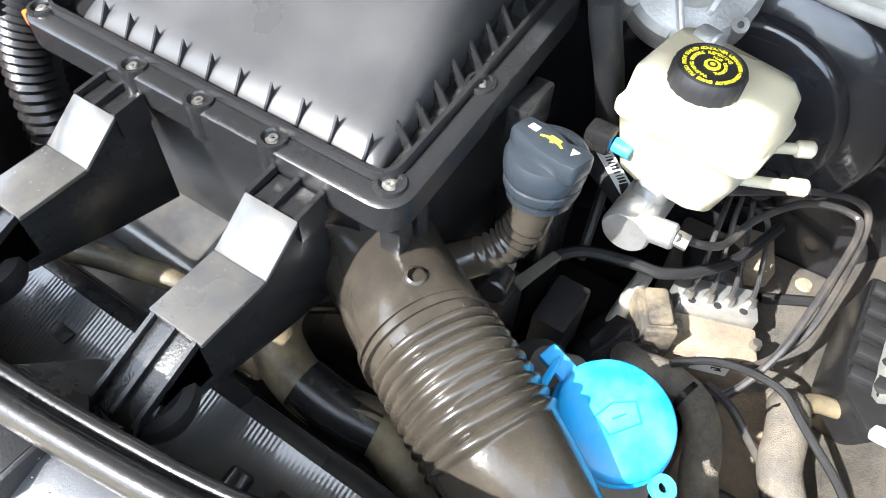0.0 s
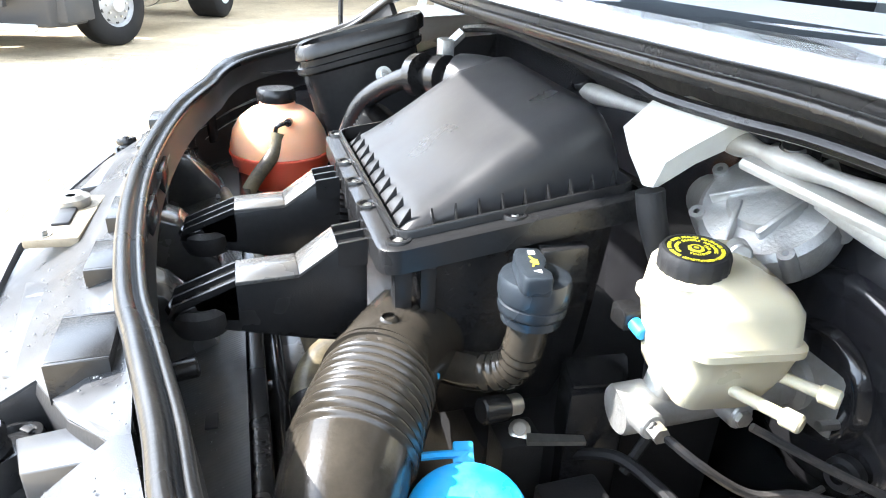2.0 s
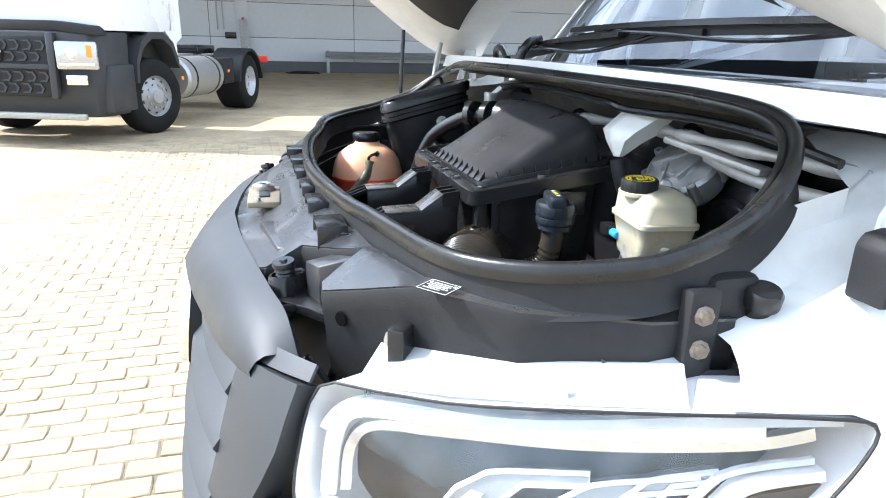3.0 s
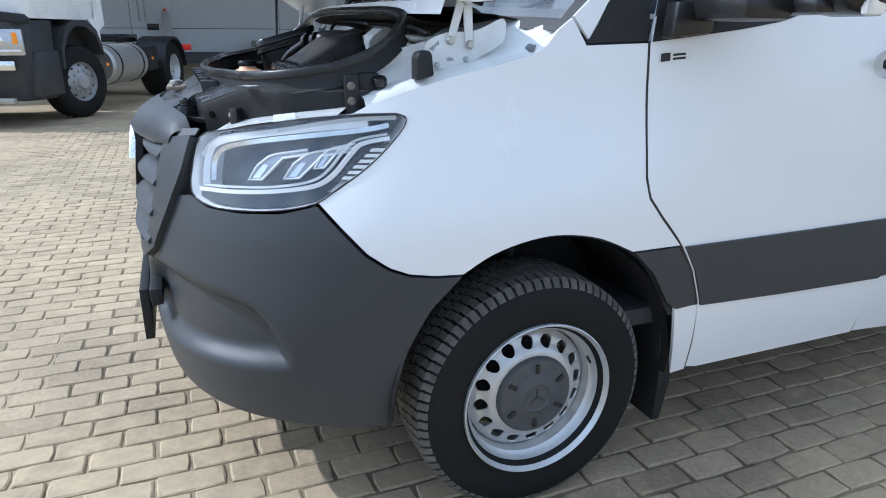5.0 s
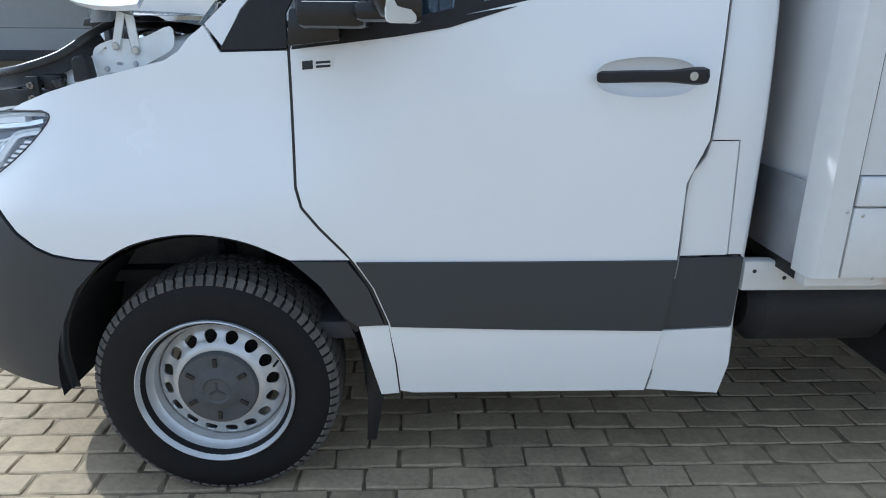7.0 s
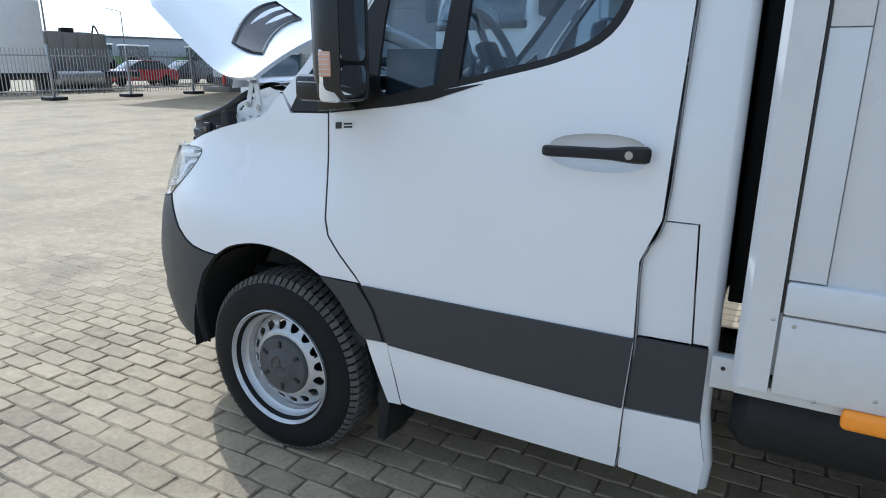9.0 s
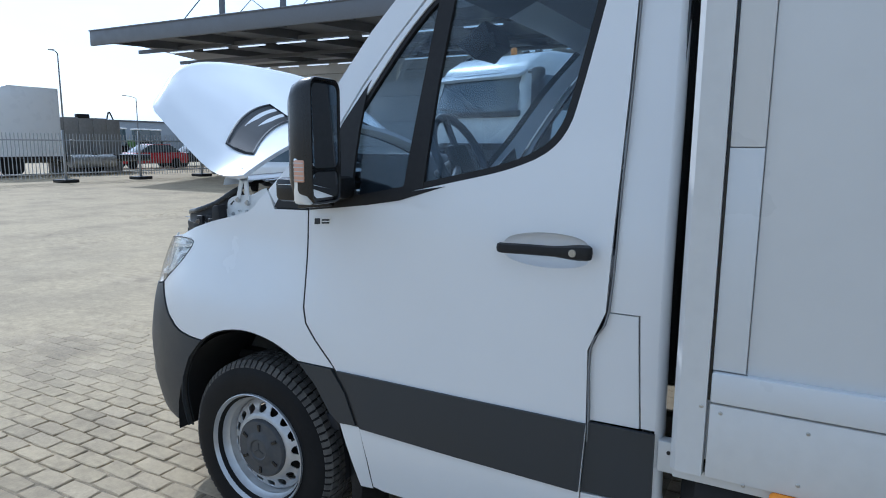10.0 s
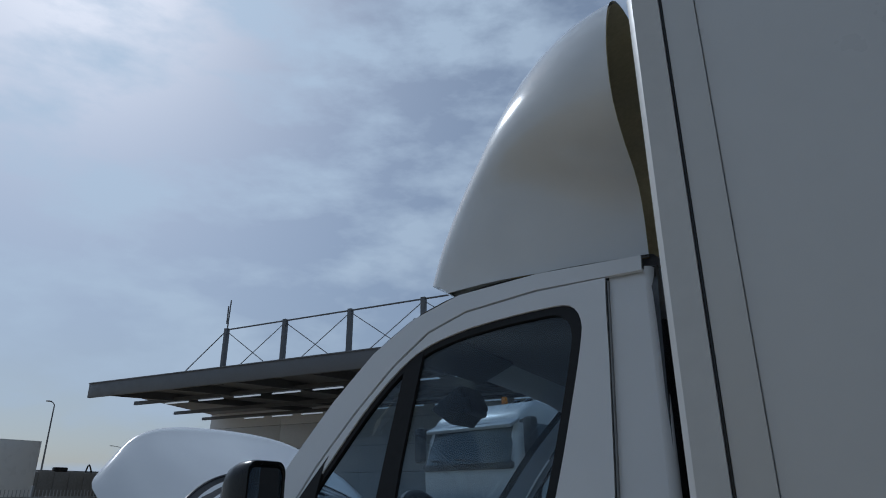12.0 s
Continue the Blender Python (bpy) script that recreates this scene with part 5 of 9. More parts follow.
def spoiler_pt(i, v):
    """Ring i; v from the near foot over the top (0.5) to the far foot."""
    x, top = SP_X[i], SP_TOP[i]
    k = (x - SP_X[0]) / (SP_X[-1] - SP_X[0])
    foot = 0.50 - 0.08 * k
    low = 2.285 + 0.03 * k
    a = math.pi * v
    n = 0.45
    c, s = math.cos(a), max(math.sin(a), 0.0)
    hw = C - foot + 0.20 * k * s ** 2 * 0.5
    y = C - hw * math.copysign(abs(c) ** n, c)
    z = low + (top - low) * s ** 0.60
    # towards the box the sides flare out over a drawn-in foot
    q = min(v, 1 - v) * 2
    fy = through_points(FLARE_Y, q)
    fz = low + (through_points(FLARE_Z, q) - 2.30) / 1.05 * (top - low)
    w = smooth01((k - 0.15) / 0.85)
    y = y + ((fy if v < 0.5 else 2 * C - fy) - y) * w
    z = z + (fz - z) * w
    return Vector((x + 0.08 * (2 * v - 1) ** 4 * (1 - k) - 0.04 * (1 - k) * s, y, z))


bm = bmesh.new()
nv = 56
g = [[bm.verts.new(spoiler_pt(i, j / nv)) for j in range(nv + 1)] for i in range(len(SP_X))]
for i in range(len(SP_X) - 1):
    for j in range(nv):
        bm.faces.new((g[i][j], g[i][j + 1], g[i + 1][j + 1], g[i + 1][j]))
bm.faces.new(g[0])
bmesh.ops.recalc_face_normals(bm, faces=bm.faces)
sp = part("roof_spoiler", bm, SPOILER, van, "glossy white fibreglass roof spoiler", smooth=70)
inner = [[spoiler_pt(i, j / nv) for j in range(nv + 1)] for i in range(len(SP_X))]
bm = bmesh.new()
g = []
for i in range(6, len(SP_X)):
    row = []
    for j in range(nv + 1):
        along = inner[i][j] - inner[i - 1][j]
        across = inner[i][min(j + 1, nv)] - inner[i][max(j - 1, 0)]
        nrm = along.cross(across).normalized()
        mid = Vector((inner[i][j].x, C, 2.55))
        if nrm.dot(inner[i][j] - mid) < 0:
            nrm = -nrm
        row.append(bm.verts.new(inner[i][j] - nrm * 0.010))
    g.append(row)
for i in range(len(g) - 1):
    for j in range(nv):
        bm.faces.new((g[i][j], g[i][j + 1], g[i + 1][j + 1], g[i + 1][j]))
part("inner_skin", bm, SPOILER_IN, sp, "raw yellowish inside of the spoiler", smooth=70)
part("roof_lamp", box(0.80, 0.86, 0.75, 0.86, 2.285, 2.335, 0.01), BLACK, van, "black roof clearance lamp")
for y in (0.47, 2 * C - 0.47):
    part("spoiler_bracket", box(1.545, 1.572, y - 0.010, y + 0.010, 2.245, 2.285, 0.003), BLACKBODY, van)


# ==== engine bay ====
def both(name, make, material, parent=None, label=""):
    return [part(name, make(), material, parent or van, label), part(name, flip_y(make()), material, parent or van, label)]


def screw(parent, p, r=0.006, d=(0, 0, 1), material=None):
    return part("screw", lathe([(0, 0.003), (r * 0.35, 0.003), (r * 0.45, 0.0055), (r * 0.85, 0.005), (r, 0.003), (r, 0), (r * 1.7, 0), (r * 1.7, -0.002)], p, d, 14), material or STEEL, parent)


# shell: inner wings, bulkhead, scuttle tray, floor of the bay
def inner_wing():
    rows = [(0.535, 1.245), (0.540, 1.242), (0.545, 1.235), (0.600, 1.215), (0.625, 1.150), (0.640, 0.98), (0.700, 0.88), (0.74, 0.60)]
    bm = bmesh.new()
    xs = [-0.56, -0.45, -0.35, -0.25, -0.12, 0.02, 0.09]
    g = []
    for x in xs:
        dz = 0.06 * smooth01((x + 0.30) / 0.25) - 0.10 * smooth01((-0.36 - x) / 0.08)
        g.append([bm.verts.new((x, y, z + (dz if k < 3 else dz * 0.3))) for k, (y, z) in enumerate(rows)])
    for a, b in zip(g, g[1:]):
        for j in range(len(rows) - 1):
            bm.faces.new((a[j], a[j + 1], b[j + 1], b[j]))
    return bm


wing_in = inner_wing()
for v in wing_in.verts:
    if v.co.z < 1.21:
        v.co.y -= 0.055
part("inner_wing", wing_in, FLOORPAN, van, "dirty grey inner wing")
part("inner_wing", flip_y(inner_wing()), BLACKBODY, van)
# white gutter under the bonnet edge with the hinge seat
def gutter():
    edge = [(0.062, 1.402), (0.020, 1.370), (-0.010, 1.335), (-0.050, 1.312), (-0.140, 1.290), (-0.260, 1.262), (-0.330, 1.243), (-0.400, 1.222), (-0.455, 1.203)]
    rows = [(0.0, -0.002), (0.016, -0.010), (0.026, -0.026), (0.070, -0.028), (0.082, -0.010), (0.100, 0.004), (0.150, 0.010), (0.185, 0.045), (0.26, 0.070), (0.40, 0.080)]
    bm = bmesh.new()
    g = []
    for u, z in edge:
        p = skin(u, z, -0.002)
        far = smooth01((u + 0.24) / 0.12)
        g.append([bm.verts.new((p.x, p.y + min(dy, 0.185 + 0.215 * far) * (1 - 0.25 * smooth01((-0.3 - u) / 0.15)), min(z + dz, 1.402))) for dy, dz in rows])
    for a, b in zip(g, g[1:]):
        for j in range(len(rows) - 1):
            bm.faces.new((a[j], a[j + 1], b[j + 1], b[j]))
    return bm


both("gutter", gutter, WHITE_IN, label="white painted gutter below the bonnet edge")
part("bulkhead", box(-0.02, 0.0, 0.55, 2 * C - 0.55, 0.60, 1.36, 0.004), BLACKBODY, van, "black bulkhead behind the engine")
part("bay_floor", box(-0.62, 0.0, 0.62, 2 * C - 0.62, 0.60, 0.64), BLACK_MATT, van)
part("tan_deck", prism([(-0.50, 0.585), (-0.47, 0.745), (-0.33, 0.740), (-0.265, 0.705), (-0.215, 0.640), (-0.215, 0.585)], "z", 0.82, 0.875, 0.012), TAN, van, "dust-covered shelf of the inner wing")
part("tan_deck", prism([(-0.110, 0.765), (-0.035, 0.800), (-0.022, 0.742), (-0.090, 0.722)], "z", 0.86, 0.902, 0.006), TAN, van, "dusty tan bracket foot")
part("side_shelf", prism([(-0.30, 0.84), (-0.02, 0.86), (-0.02, 0.585), (-0.22, 0.585), (-0.30, 0.70)], "z", 0.83, 0.868, 0.008), FLOORPAN, van, "speckled grey body shelf")
part("shelf_seam", tube([(-0.115, 0.725, 0.872), (-0.082, 0.664, 0.874), (-0.055, 0.610, 0.874)], 0.0075, 8, 6), BLACK_MATT, van)
part("shelf_plug", lathe([(0, 0.004), (0.010, 0.004), (0.012, 0)], (-0.055, 0.680, 0.868), (0, 0, 1), 14), TAN, van)

# scuttle: painted lip, black trough, cowl cover
def cowl_strip(profile, y0=0.50):
    bm = bmesh.new()
    rings = []
    for k in range(25):
        y = y0 + (2 * C - 2 * y0) * k / 24
        bow = 1 - ((y - C) / (C - y0)) ** 2
        rings.append([bm.verts.new((x - 0.06 * bow, y, z + 0.012 * bow)) for x, z in profile])
    for a, b in zip(rings, rings[1:]):
        for j in range(len(profile) - 1):
            bm.faces.new((a[j], a[j + 1], b[j + 1], b[j]))
    return bm


part("scuttle_lip", cowl_strip([(-0.262, 1.405), (-0.250, 1.438), (-0.190, 1.436), (-0.150, 1.424)], 0.45), WHITE, van, "white painted scuttle lip")
part("scuttle_front", cowl_strip([(-0.268, 1.405), (-0.240, 1.394), (-0.190, 1.390), (-0.120, 1.385), (-0.050, 1.37), (-0.01, 1.30)], 0.66), FLOORPAN, van, "dirty metal below the scuttle")
part("cowl_cover", cowl_strip([(-0.152, 1.426), (-0.120, 1.424), (-0.100, 1.412), (-0.060, 1.410), (0.010, 1.398), (0.045, 1.394)], 0.56), COWL, van, "glossy black cowl cover below the windscreen")

# bonnet seal on its black carrier
SEAL_HALF = [(-0.778, 1.31, 1.246), (-0.770, 1.14, 1.248), (-0.752, 0.99, 1.250), (-0.732, 0.90, 1.252), (-0.712, 0.81, 1.252), (-0.698, 0.73, 1.255), (-0.672, 0.65, 1.260), (-0.625, 0.592, 1.266), (-0.560, 0.553, 1.276), (-0.500, 0.535, 1.288), (-0.405, 0.545, 1.322),
             (-0.330, 0.580, 1.376), (-0.295, 0.650, 1.410), (-0.304, 0.78, 1.424), (-0.322, 0.92, 1.427), (-0.342, 1.10, 1.430), (-0.352, 1.31, 1.432)]
seal_line = curve(SEAL_HALF + [(x, 2 * C - y, z) for x, y, z in SEAL_HALF[-2:0:-1]], 7, True)
seal_line = seal_line[::-1]
seal_ob = part("bonnet_seal", sweep(seal_line, [(-0.013, -0.012), (-0.0135, -0.004), (-0.012, 0.004), (-0.008, 0.0085), (-0.003, 0.0085), (0.001, 0.005), (0.0025, -0.001), (0.004, -0.002), (0.006, 0.001), (0.0095, 0.001), (0.0125, -0.002), (0.0125, -0.007), (0.010, -0.012)], closed=True), SEAL, van, "thick black rubber bonnet seal", smooth=60)
k0 = min(range(len(seal_line)), key=lambda i: -seal_line[i].x)
turned = seal_line[k0:] + seal_line[:k0]
low = [p + Vector((0, 0, -0.030)) for p in turned if p.z < 1.395]
part("seal_carrier", sweep(low, [(-0.016, -0.022), (-0.009, -0.012), (-0.008, 0.018), (0.008, 0.018), (0.009, -0.012), (0.016, -0.022)]), BLACK_MATT, seal_ob)


# front cover (slam panel): runs round under the seal
def cover_z(x, y):
    """Slanting plane that rises from the stops to the seal and levels out over the lamps."""
    d = abs(y - C)
    front = -0.905 + 0.26 * max(d - 0.20, 0) ** 1.5
    rise = min(max((x - front) / 0.112, 0.0), 1.0)
    return 1.150 + 0.010 * smooth01((d - 0.42) / 0.28) + 0.066 * rise


COVER_EDGE = [(-0.925, 1.31), (-0.915, 1.10), (-0.893, 0.985), (-0.880, 0.968), (-0.826, 0.966), (-0.786, 0.890), (-0.753, 0.845), (-0.812, 0.818), (-0.814, 0.796), (-0.770, 0.737), (-0.727, 0.683), (-0.690, 0.633), (-0.636, 0.577), (-0.520, 0.518), (-0.430, 0.508)]


def cover():
    out = COVER_EDGE + [(-0.430, 0.560), (-0.560, 0.572), (-0.650, 0.610), (-0.705, 0.700), (-0.740, 0.85), (-0.760, 1.05), (-0.766, 1.31)]
    return panel(out, lambda x, y: Vector((x, y, cover_z(x, y))), 0.03, 0.0)


both("front_cover", lambda: thickened(cover(), 0.004), COVER, label="black plastic front cover with water drops")
# vertical skirt of the cover towards the lamp
def skirt():
    pts = [p for p in COVER_EDGE]
    line = [(x0 + (x1 - x0) * k / 4, y0 + (y1 - y0) * k / 4) for (x0, y0), (x1, y1) in zip(pts, pts[1:]) for k in range(4)] + [pts[-1]]
    bm = bmesh.new()
    rows = [[bm.verts.new((x + dx, y + dx, (cover_z(x, y) - dz) if dz < 0.05 else 1.055)) for x, y in line] for dx, dz in ((0.004, 0.0), (0.0, 0.003), (-0.002, 0.012), (0.0, 0.030), (0.010, 0.10))]
    for a, b in zip(rows, rows[1:]):
        for i in range(len(line) - 1):
            bm.faces.new((a[i], a[i + 1], b[i + 1], b[i]))
    return bm


both("cover_skirt", skirt, BLACK_MATT, label="black side of the front cover")


def plate(poly, z0, z1, bev=0.003):
    return prism(poly, "z", z0, z1, bev)


both("flat_panel", lambda: plate([(-0.885, 1.17), (-0.862, 1.00), (-0.785, 0.955), (-0.790, 1.135)], 1.160, 1.176, 0.004), COVER, label="smooth grey-black cover plate")
def pocket(y0):
    """A moulded pocket, open towards the front: thin walls round a hollow."""
    x0, x1, z0, z1, w = -0.806, -0.762, 1.180, 1.226, 0.004
    y1 = y0 + 0.070
    return join(box(x0, x1, y0, y0 + w, z0, z1, 0.001), box(x0, x1, y1 - w, y1, z0, z1, 0.001), box(x0, x1, y0 + w, y1 - w, z1 - w, z1, 0.001), box(x1 - w, x1, y0 + w, y1 - w, z0, z1 - w, 0.001))


for y0 in (0.925, 1.075, 1.20):
    both("pocket", lambda y0=y0: pocket(y0), BLACK, label="open black pocket of the front cover")
# lock plate
lock = part("lock_plate", plate([(-0.905, 1.245), (-0.845, 1.240), (-0.838, 1.38), (-0.900, 1.385)], 1.178, 1.190), mat("dusty_lock_steel", (0.26, 0.22, 0.16), 0.6, metal=0.3, var=0.2, scale=60, bump=0.3), van, "dusty steel bonnet lock plate")
part("lock_slot", box(-0.882, -0.862, 1.28, 1.33, 1.188, 1.1935, 0.002), PRINT_BLACK, lock)
part("lock_boss", lathe([(0.006, 0), (0.022, 0), (0.022, 0.010), (0.014, 0.014), (0.006, 0.012)], (-0.872, 1.350, 1.190), (0, 0, 1), 20), STEEL, lock)
for y in (1.255, 1.372):
    screw(lock, (-0.885, y, 1.191), 0.006)
# bump stops
for far in (False, True):
    fl = flip_y if far else (lambda b: b)
    st = part("bump_stop", fl(lathe([(0, 0.036), (0.005, 0.036), (0.006, 0.033), (0.0155, 0.033), (0.017, 0.030), (0.0165, 0.025), (0.013, 0.023), (0.015, 0.019), (0.0125, 0.016), (0.015, 0.012), (0.0135, 0.006), (0.0135, 0)], (-0.852, 0.928, 1.146), (-0.12, -0.10, 1), 20)), BLACK, van, "black rubber bonnet stop")
    dish = moved(lathe([(0, 0.001), (0.025, 0.001), (0.027, 0.006), (0.031, 0.006), (0.033, 0.0), (0.033, -0.05), (0, -0.05)], (0, 0, 0), (0, 0, 1), 28), pose(-0.850, 0.930, 1.152, -4, 5, 55) @ Matrix.Diagonal((1.12, 0.74, 1, 1)))
    part("stop_base", fl(dish), BLACK, st, "oval dish round the stop")
    for qx, qy in ((-0.836, 0.953), (-0.866, 0.909)):
        part("dish_slot", fl(moved(box(-0.003, 0.003, -0.005, 0.005, 0, 0.0015, 0.0005), pose(qx, qy, 1.1525, 0, 0, 50))), PRINT_BLACK, st)
    wedge = prism([(-0.826, 0.905), (-0.784, 0.893), (-0.748, 0.842), (-0.812, 0.862)], "z", 1.132, 1.206, 0.002)
    for v in wedge.verts:
        if v.co.z > 1.17:
            v.co.z += (v.co.x + 0.750) * 0.30
    part("ramp", fl(wedge), COVER, st, "grained wedge behind the stop")
    part("notch_floor", fl(prism([(-0.885, 0.905), (-0.890, 0.975), (-0.815, 0.975), (-0.745, 0.845), (-0.805, 0.815), (-0.830, 0.850)], "z", 1.120, 1.134, 0.002)), BLACK, st, "black floor of the stop recess")
    # clips and braces under the outer edge of the cover
    part("edge_clip", fl(moved(join(box(-0.030, 0.030, -0.004, 0.004, -0.006, 0.006, 0.002), box(-0.030, -0.018, -0.010, 0.010, -0.034, 0.004, 0.003)), pose(-0.846, 0.868, 1.128, 0, 8, 28))), BLACK, van, "black clip below the cover edge")
    part("corner_tab", fl(moved(box(-0.014, 0.014, -0.003, 0.003, -0.020, 0.014, 0.003), pose(-0.872, 0.872, 1.118, 0, 0, -60))), GREY, van, "grey tab at the grille corner")
    for a, b in (((-0.835, 0.800, 1.085), (-0.800, 0.752, 1.045)), ((-0.835, 0.800, 1.085), (-0.850, 0.835, 1.050))):
        part("corner_brace", fl(rod(a, b, 0.0045, 6, 0.001)), BLACK, van, "black diagonal brace behind the grille")
    # lamp bracket with screw
    lb = part("lamp_bracket", fl(join(moved(box(-0.006, 0.016, -0.022, 0.022, -0.045, 0.030, 0.004), pose(-0.738, 0.686, 1.145, 0, 0, -38)), moved(box(-0.035, 0.012, -0.010, 0.010, -0.012, 0.012, 0.003), pose(-0.756, 0.682, 1.103, 0, 0, 52)))), BLACK, van, "black lamp bracket")
    part("screw", fl(lathe([(0, 0.010), (0.006, 0.010), (0.007, 0.004), (0.011, 0.003), (0.011, 0)], (-0.746, 0.681, 1.157), (-0.8, -0.6, 0.1), 12)), STEEL, lb)
    # no hole is cut: a flat disc has the hole's shade as colour
    part("hole_shade_disc", fl(lathe([(0, 0.002), (0.009, 0.002), (0.010, 0)], (-0.7945, 0.7665, 1.150), (-0.80, -0.60, 0), 16)), DEEP, lb)
    # side bracket with two bolts and a plug
    sb = part("side_bracket", fl(join(box(-0.492, -0.456, 0.500, 0.520, 1.165, 1.262, 0.005), box(-0.455, -0.395, 0.515, 0.560, 1.200, 1.268, 0.012))), BLACK_MATT, van, "black wing bracket with two bolts")
    for z in (1.237, 1.201):
        part("bolt", fl(lathe([(0, 0.014), (0.006, 0.014), (0.007, 0.007), (0.0105, 0.005), (0.0105, 0)], (-0.476, 0.502, z), (-0.35, -1, 0.1), 8)), OLDBOLT, sb, "weathered hexagon bolt")
    part("plug", fl(lathe([(0, 0.022), (0.016, 0.022), (0.019, 0.018), (0.019, 0.004), (0.014, 0), (0.014, -0.02)], (-0.400, 0.512, 1.235), (-0.1, -0.3, 1), 20)), BLACK, sb)
    part("rubber_buffer", fl(prism([(-0.326, 1.250), (-0.326, 1.306), (-0.318, 1.318), (-0.294, 1.322), (-0.286, 1.314), (-0.280, 1.262)], "y", 0.440, 0.486, 0.005)), BLACK_MATT, van, "black rubber buffer")
    # lamp top flange, seen as clear plastic
    top = [skin(u, z, -0.004) for u, z in ((-0.54, 1.176), (-0.66, 1.163), (-0.78, 1.145), (-0.90, 1.122))]
    back = [p + Vector((0.045, 0.075, 0.012)) for p in top]
    bm = bmesh.new()
    va, vb = [bm.verts.new(p) for p in top], [bm.verts.new(p) for p in back]
    for i in range(3):
        bm.faces.new((va[i], va[i + 1], vb[i + 1], vb[i]))
    bmesh.ops.solidify(bm, geom=bm.faces[:], thickness=0.004)
    fo = part("lamp_flange", fl(bm), CLEAR_PLASTIC, van, "translucent upper flange of the headlamp")
    part("tab", fl(panel([(-0.712, 1.152), (-0.650, 1.160), (-0.650, 1.178), (-0.712, 1.170)], lambda u, z: skin(u, z, -0.012), 0.03, 0.006)), CLEAR_PLASTIC, fo)
# sticker on the cover: white frame and bars on black
sm = Matrix.Translation((-0.704, 0.643, cover_z(-0.704, 0.643) + 0.0065)) @ Matrix.Rotation(radians(-52), 4, "Z") @ Matrix.Scale(0.9, 4)
st = part("warning_label", moved(box(-0.0215, 0.0215, -0.0170, 0.0170, -0.0008, 0, 0), sm), PRINT_BLACK, van, "black warning label with white print")
for a in ((-0.0215, 0.0215, 0.0164, 0.0170), (-0.0215, 0.0215, -0.0170, -0.0164), (-0.0215, -0.0209, -0.0164, 0.0164), (0.0209, 0.0215, -0.0164, 0.0164)):
    part("border", moved(box(a[0], a[1], a[2], a[3], 0, 0.0004), sm), PRINT, st)
random.seed(21)
for k, (x0, x1) in enumerate(((-0.013, 0.012), (-0.017, 0.014), (-0.017, 0.012), (-0.012, 0.016), (-0.017, 0.006))):
    x = x0
    while x < x1:
        w_ = random.uniform(0.0015, 0.0050)
        part("print_bar", moved(box(x, min(x + w_, x1 + 0.001), 0.0090 - 0.0048 * k, 0.0112 - 0.0048 * k, 0, 0.0004), sm), PRINT, st)
        x += w_ + 0.0012
part("sign", moved(prism([(-0.0195, 0.0085), (-0.0145, 0.0085), (-0.0170, 0.0135)], "z", 0, 0.0004), sm), PRINT, st)
part("sign", moved(box(0.0150, 0.0190, 0.0080, 0.0130, 0, 0.0004), sm), PRINT, st)

# radiator top plate, cross tube, fan cowl
def ribbed(x0, x1, y0, y1, z, pitch=0.004, h=0.00022):
    bm = bmesh.new()
    n = int((y1 - y0) / pitch)
    prev = None
    for i in range(2 * n + 1):
        y = y0 + (y1 - y0) * i / (2 * n)
        zz = z + (h if i % 2 else 0)
        row = [bm.verts.new((x0, y, zz - 0.020)), bm.verts.new((x1, y, zz + 0.020)), bm.verts.new((x1, y, z - 0.03))]
        if prev:
            bm.faces.new((prev[0], prev[1], row[1], row[0]))
            bm.faces.new((prev[1], prev[2], row[2], row[1]))
        prev = row
    return bm


part("radiator_plate", ribbed(-0.795, -0.674, 0.86, 1.76, 1.095), RADTOP, van, "ribbed black radiator top plate", smooth=0)
part("radiator_edge", box(-0.674, -0.656, 0.86, 1.76, 0.80, 1.106, 0.004), BLACK, van, "black radiator frame")
part("front_wall", box(-0.80, -0.79, 0.80, 2 * C - 0.80, 0.85, 1.175, 0.003), BLACK_MATT, van)
for y, z in ((0.983, 1.109), (1.225, 1.109), (1.56, 1.109)):
    part("clip_slot", box(-0.712, -0.700, y - 0.010, y + 0.010, z - 0.001, z + 0.002, 0.001), PRINT_BLACK, van)
part("peg", rod((-0.775, 1.000, 1.150), (-0.712, 1.004, 1.155), 0.009, 12, 0.002), BLACK, van, "black hose peg")
for y in (1.085, 1.275, 1.555):
    part("hump", prism([(-0.792, 1.08), (-0.792, 1.175), (-0.775, 1.182), (-0.748, 1.170), (-0.705, 1.115), (-0.690, 1.08)], "y", y + 0.03, y + 0.095, 0.004), DUSTY, van, "black mounting bracket of the cross member")
    part("mount_ring", lathe([(0.014, 0.016), (0.024, 0.018), (0.030, 0.012), (0.031, 0.0), (0.026, -0.012), (0.012, -0.012)], (-0.712, y + 0.002, 1.158), (0, 0, 1), 24), BLACK_MATT, van, "black rubber mounting ring") if y < 1.5 else None
part("fan_cowl", join(box(-0.585, -0.455, 1.18, 1.46, 0.85, 1.035, 0.02, 3), moved(box(-0.05, 0.05, -0.13, 0.13, 0, 0.05, 0.015), pose(-0.60, 1.32, 0.93))), DUSTY, van, "dusty black cover beside the fan")
part("cross_tube", rod((-0.645, 0.90, 1.03), (-0.645, 1.70, 1.03), 0.012, 10), BLACKBODY, van)
for k in range(5):
    part("fan_frame", box(-0.66, -0.645, 0.95 + 0.16 * k, 0.97 + 0.16 * k, 0.70, 1.04, 0.003), BLACK, van)

# air filter box: body, flange, domed lid, ribs, screws, two arms
def airbox_z(x):
    return 1.241 + (x + 0.54) * 0.14


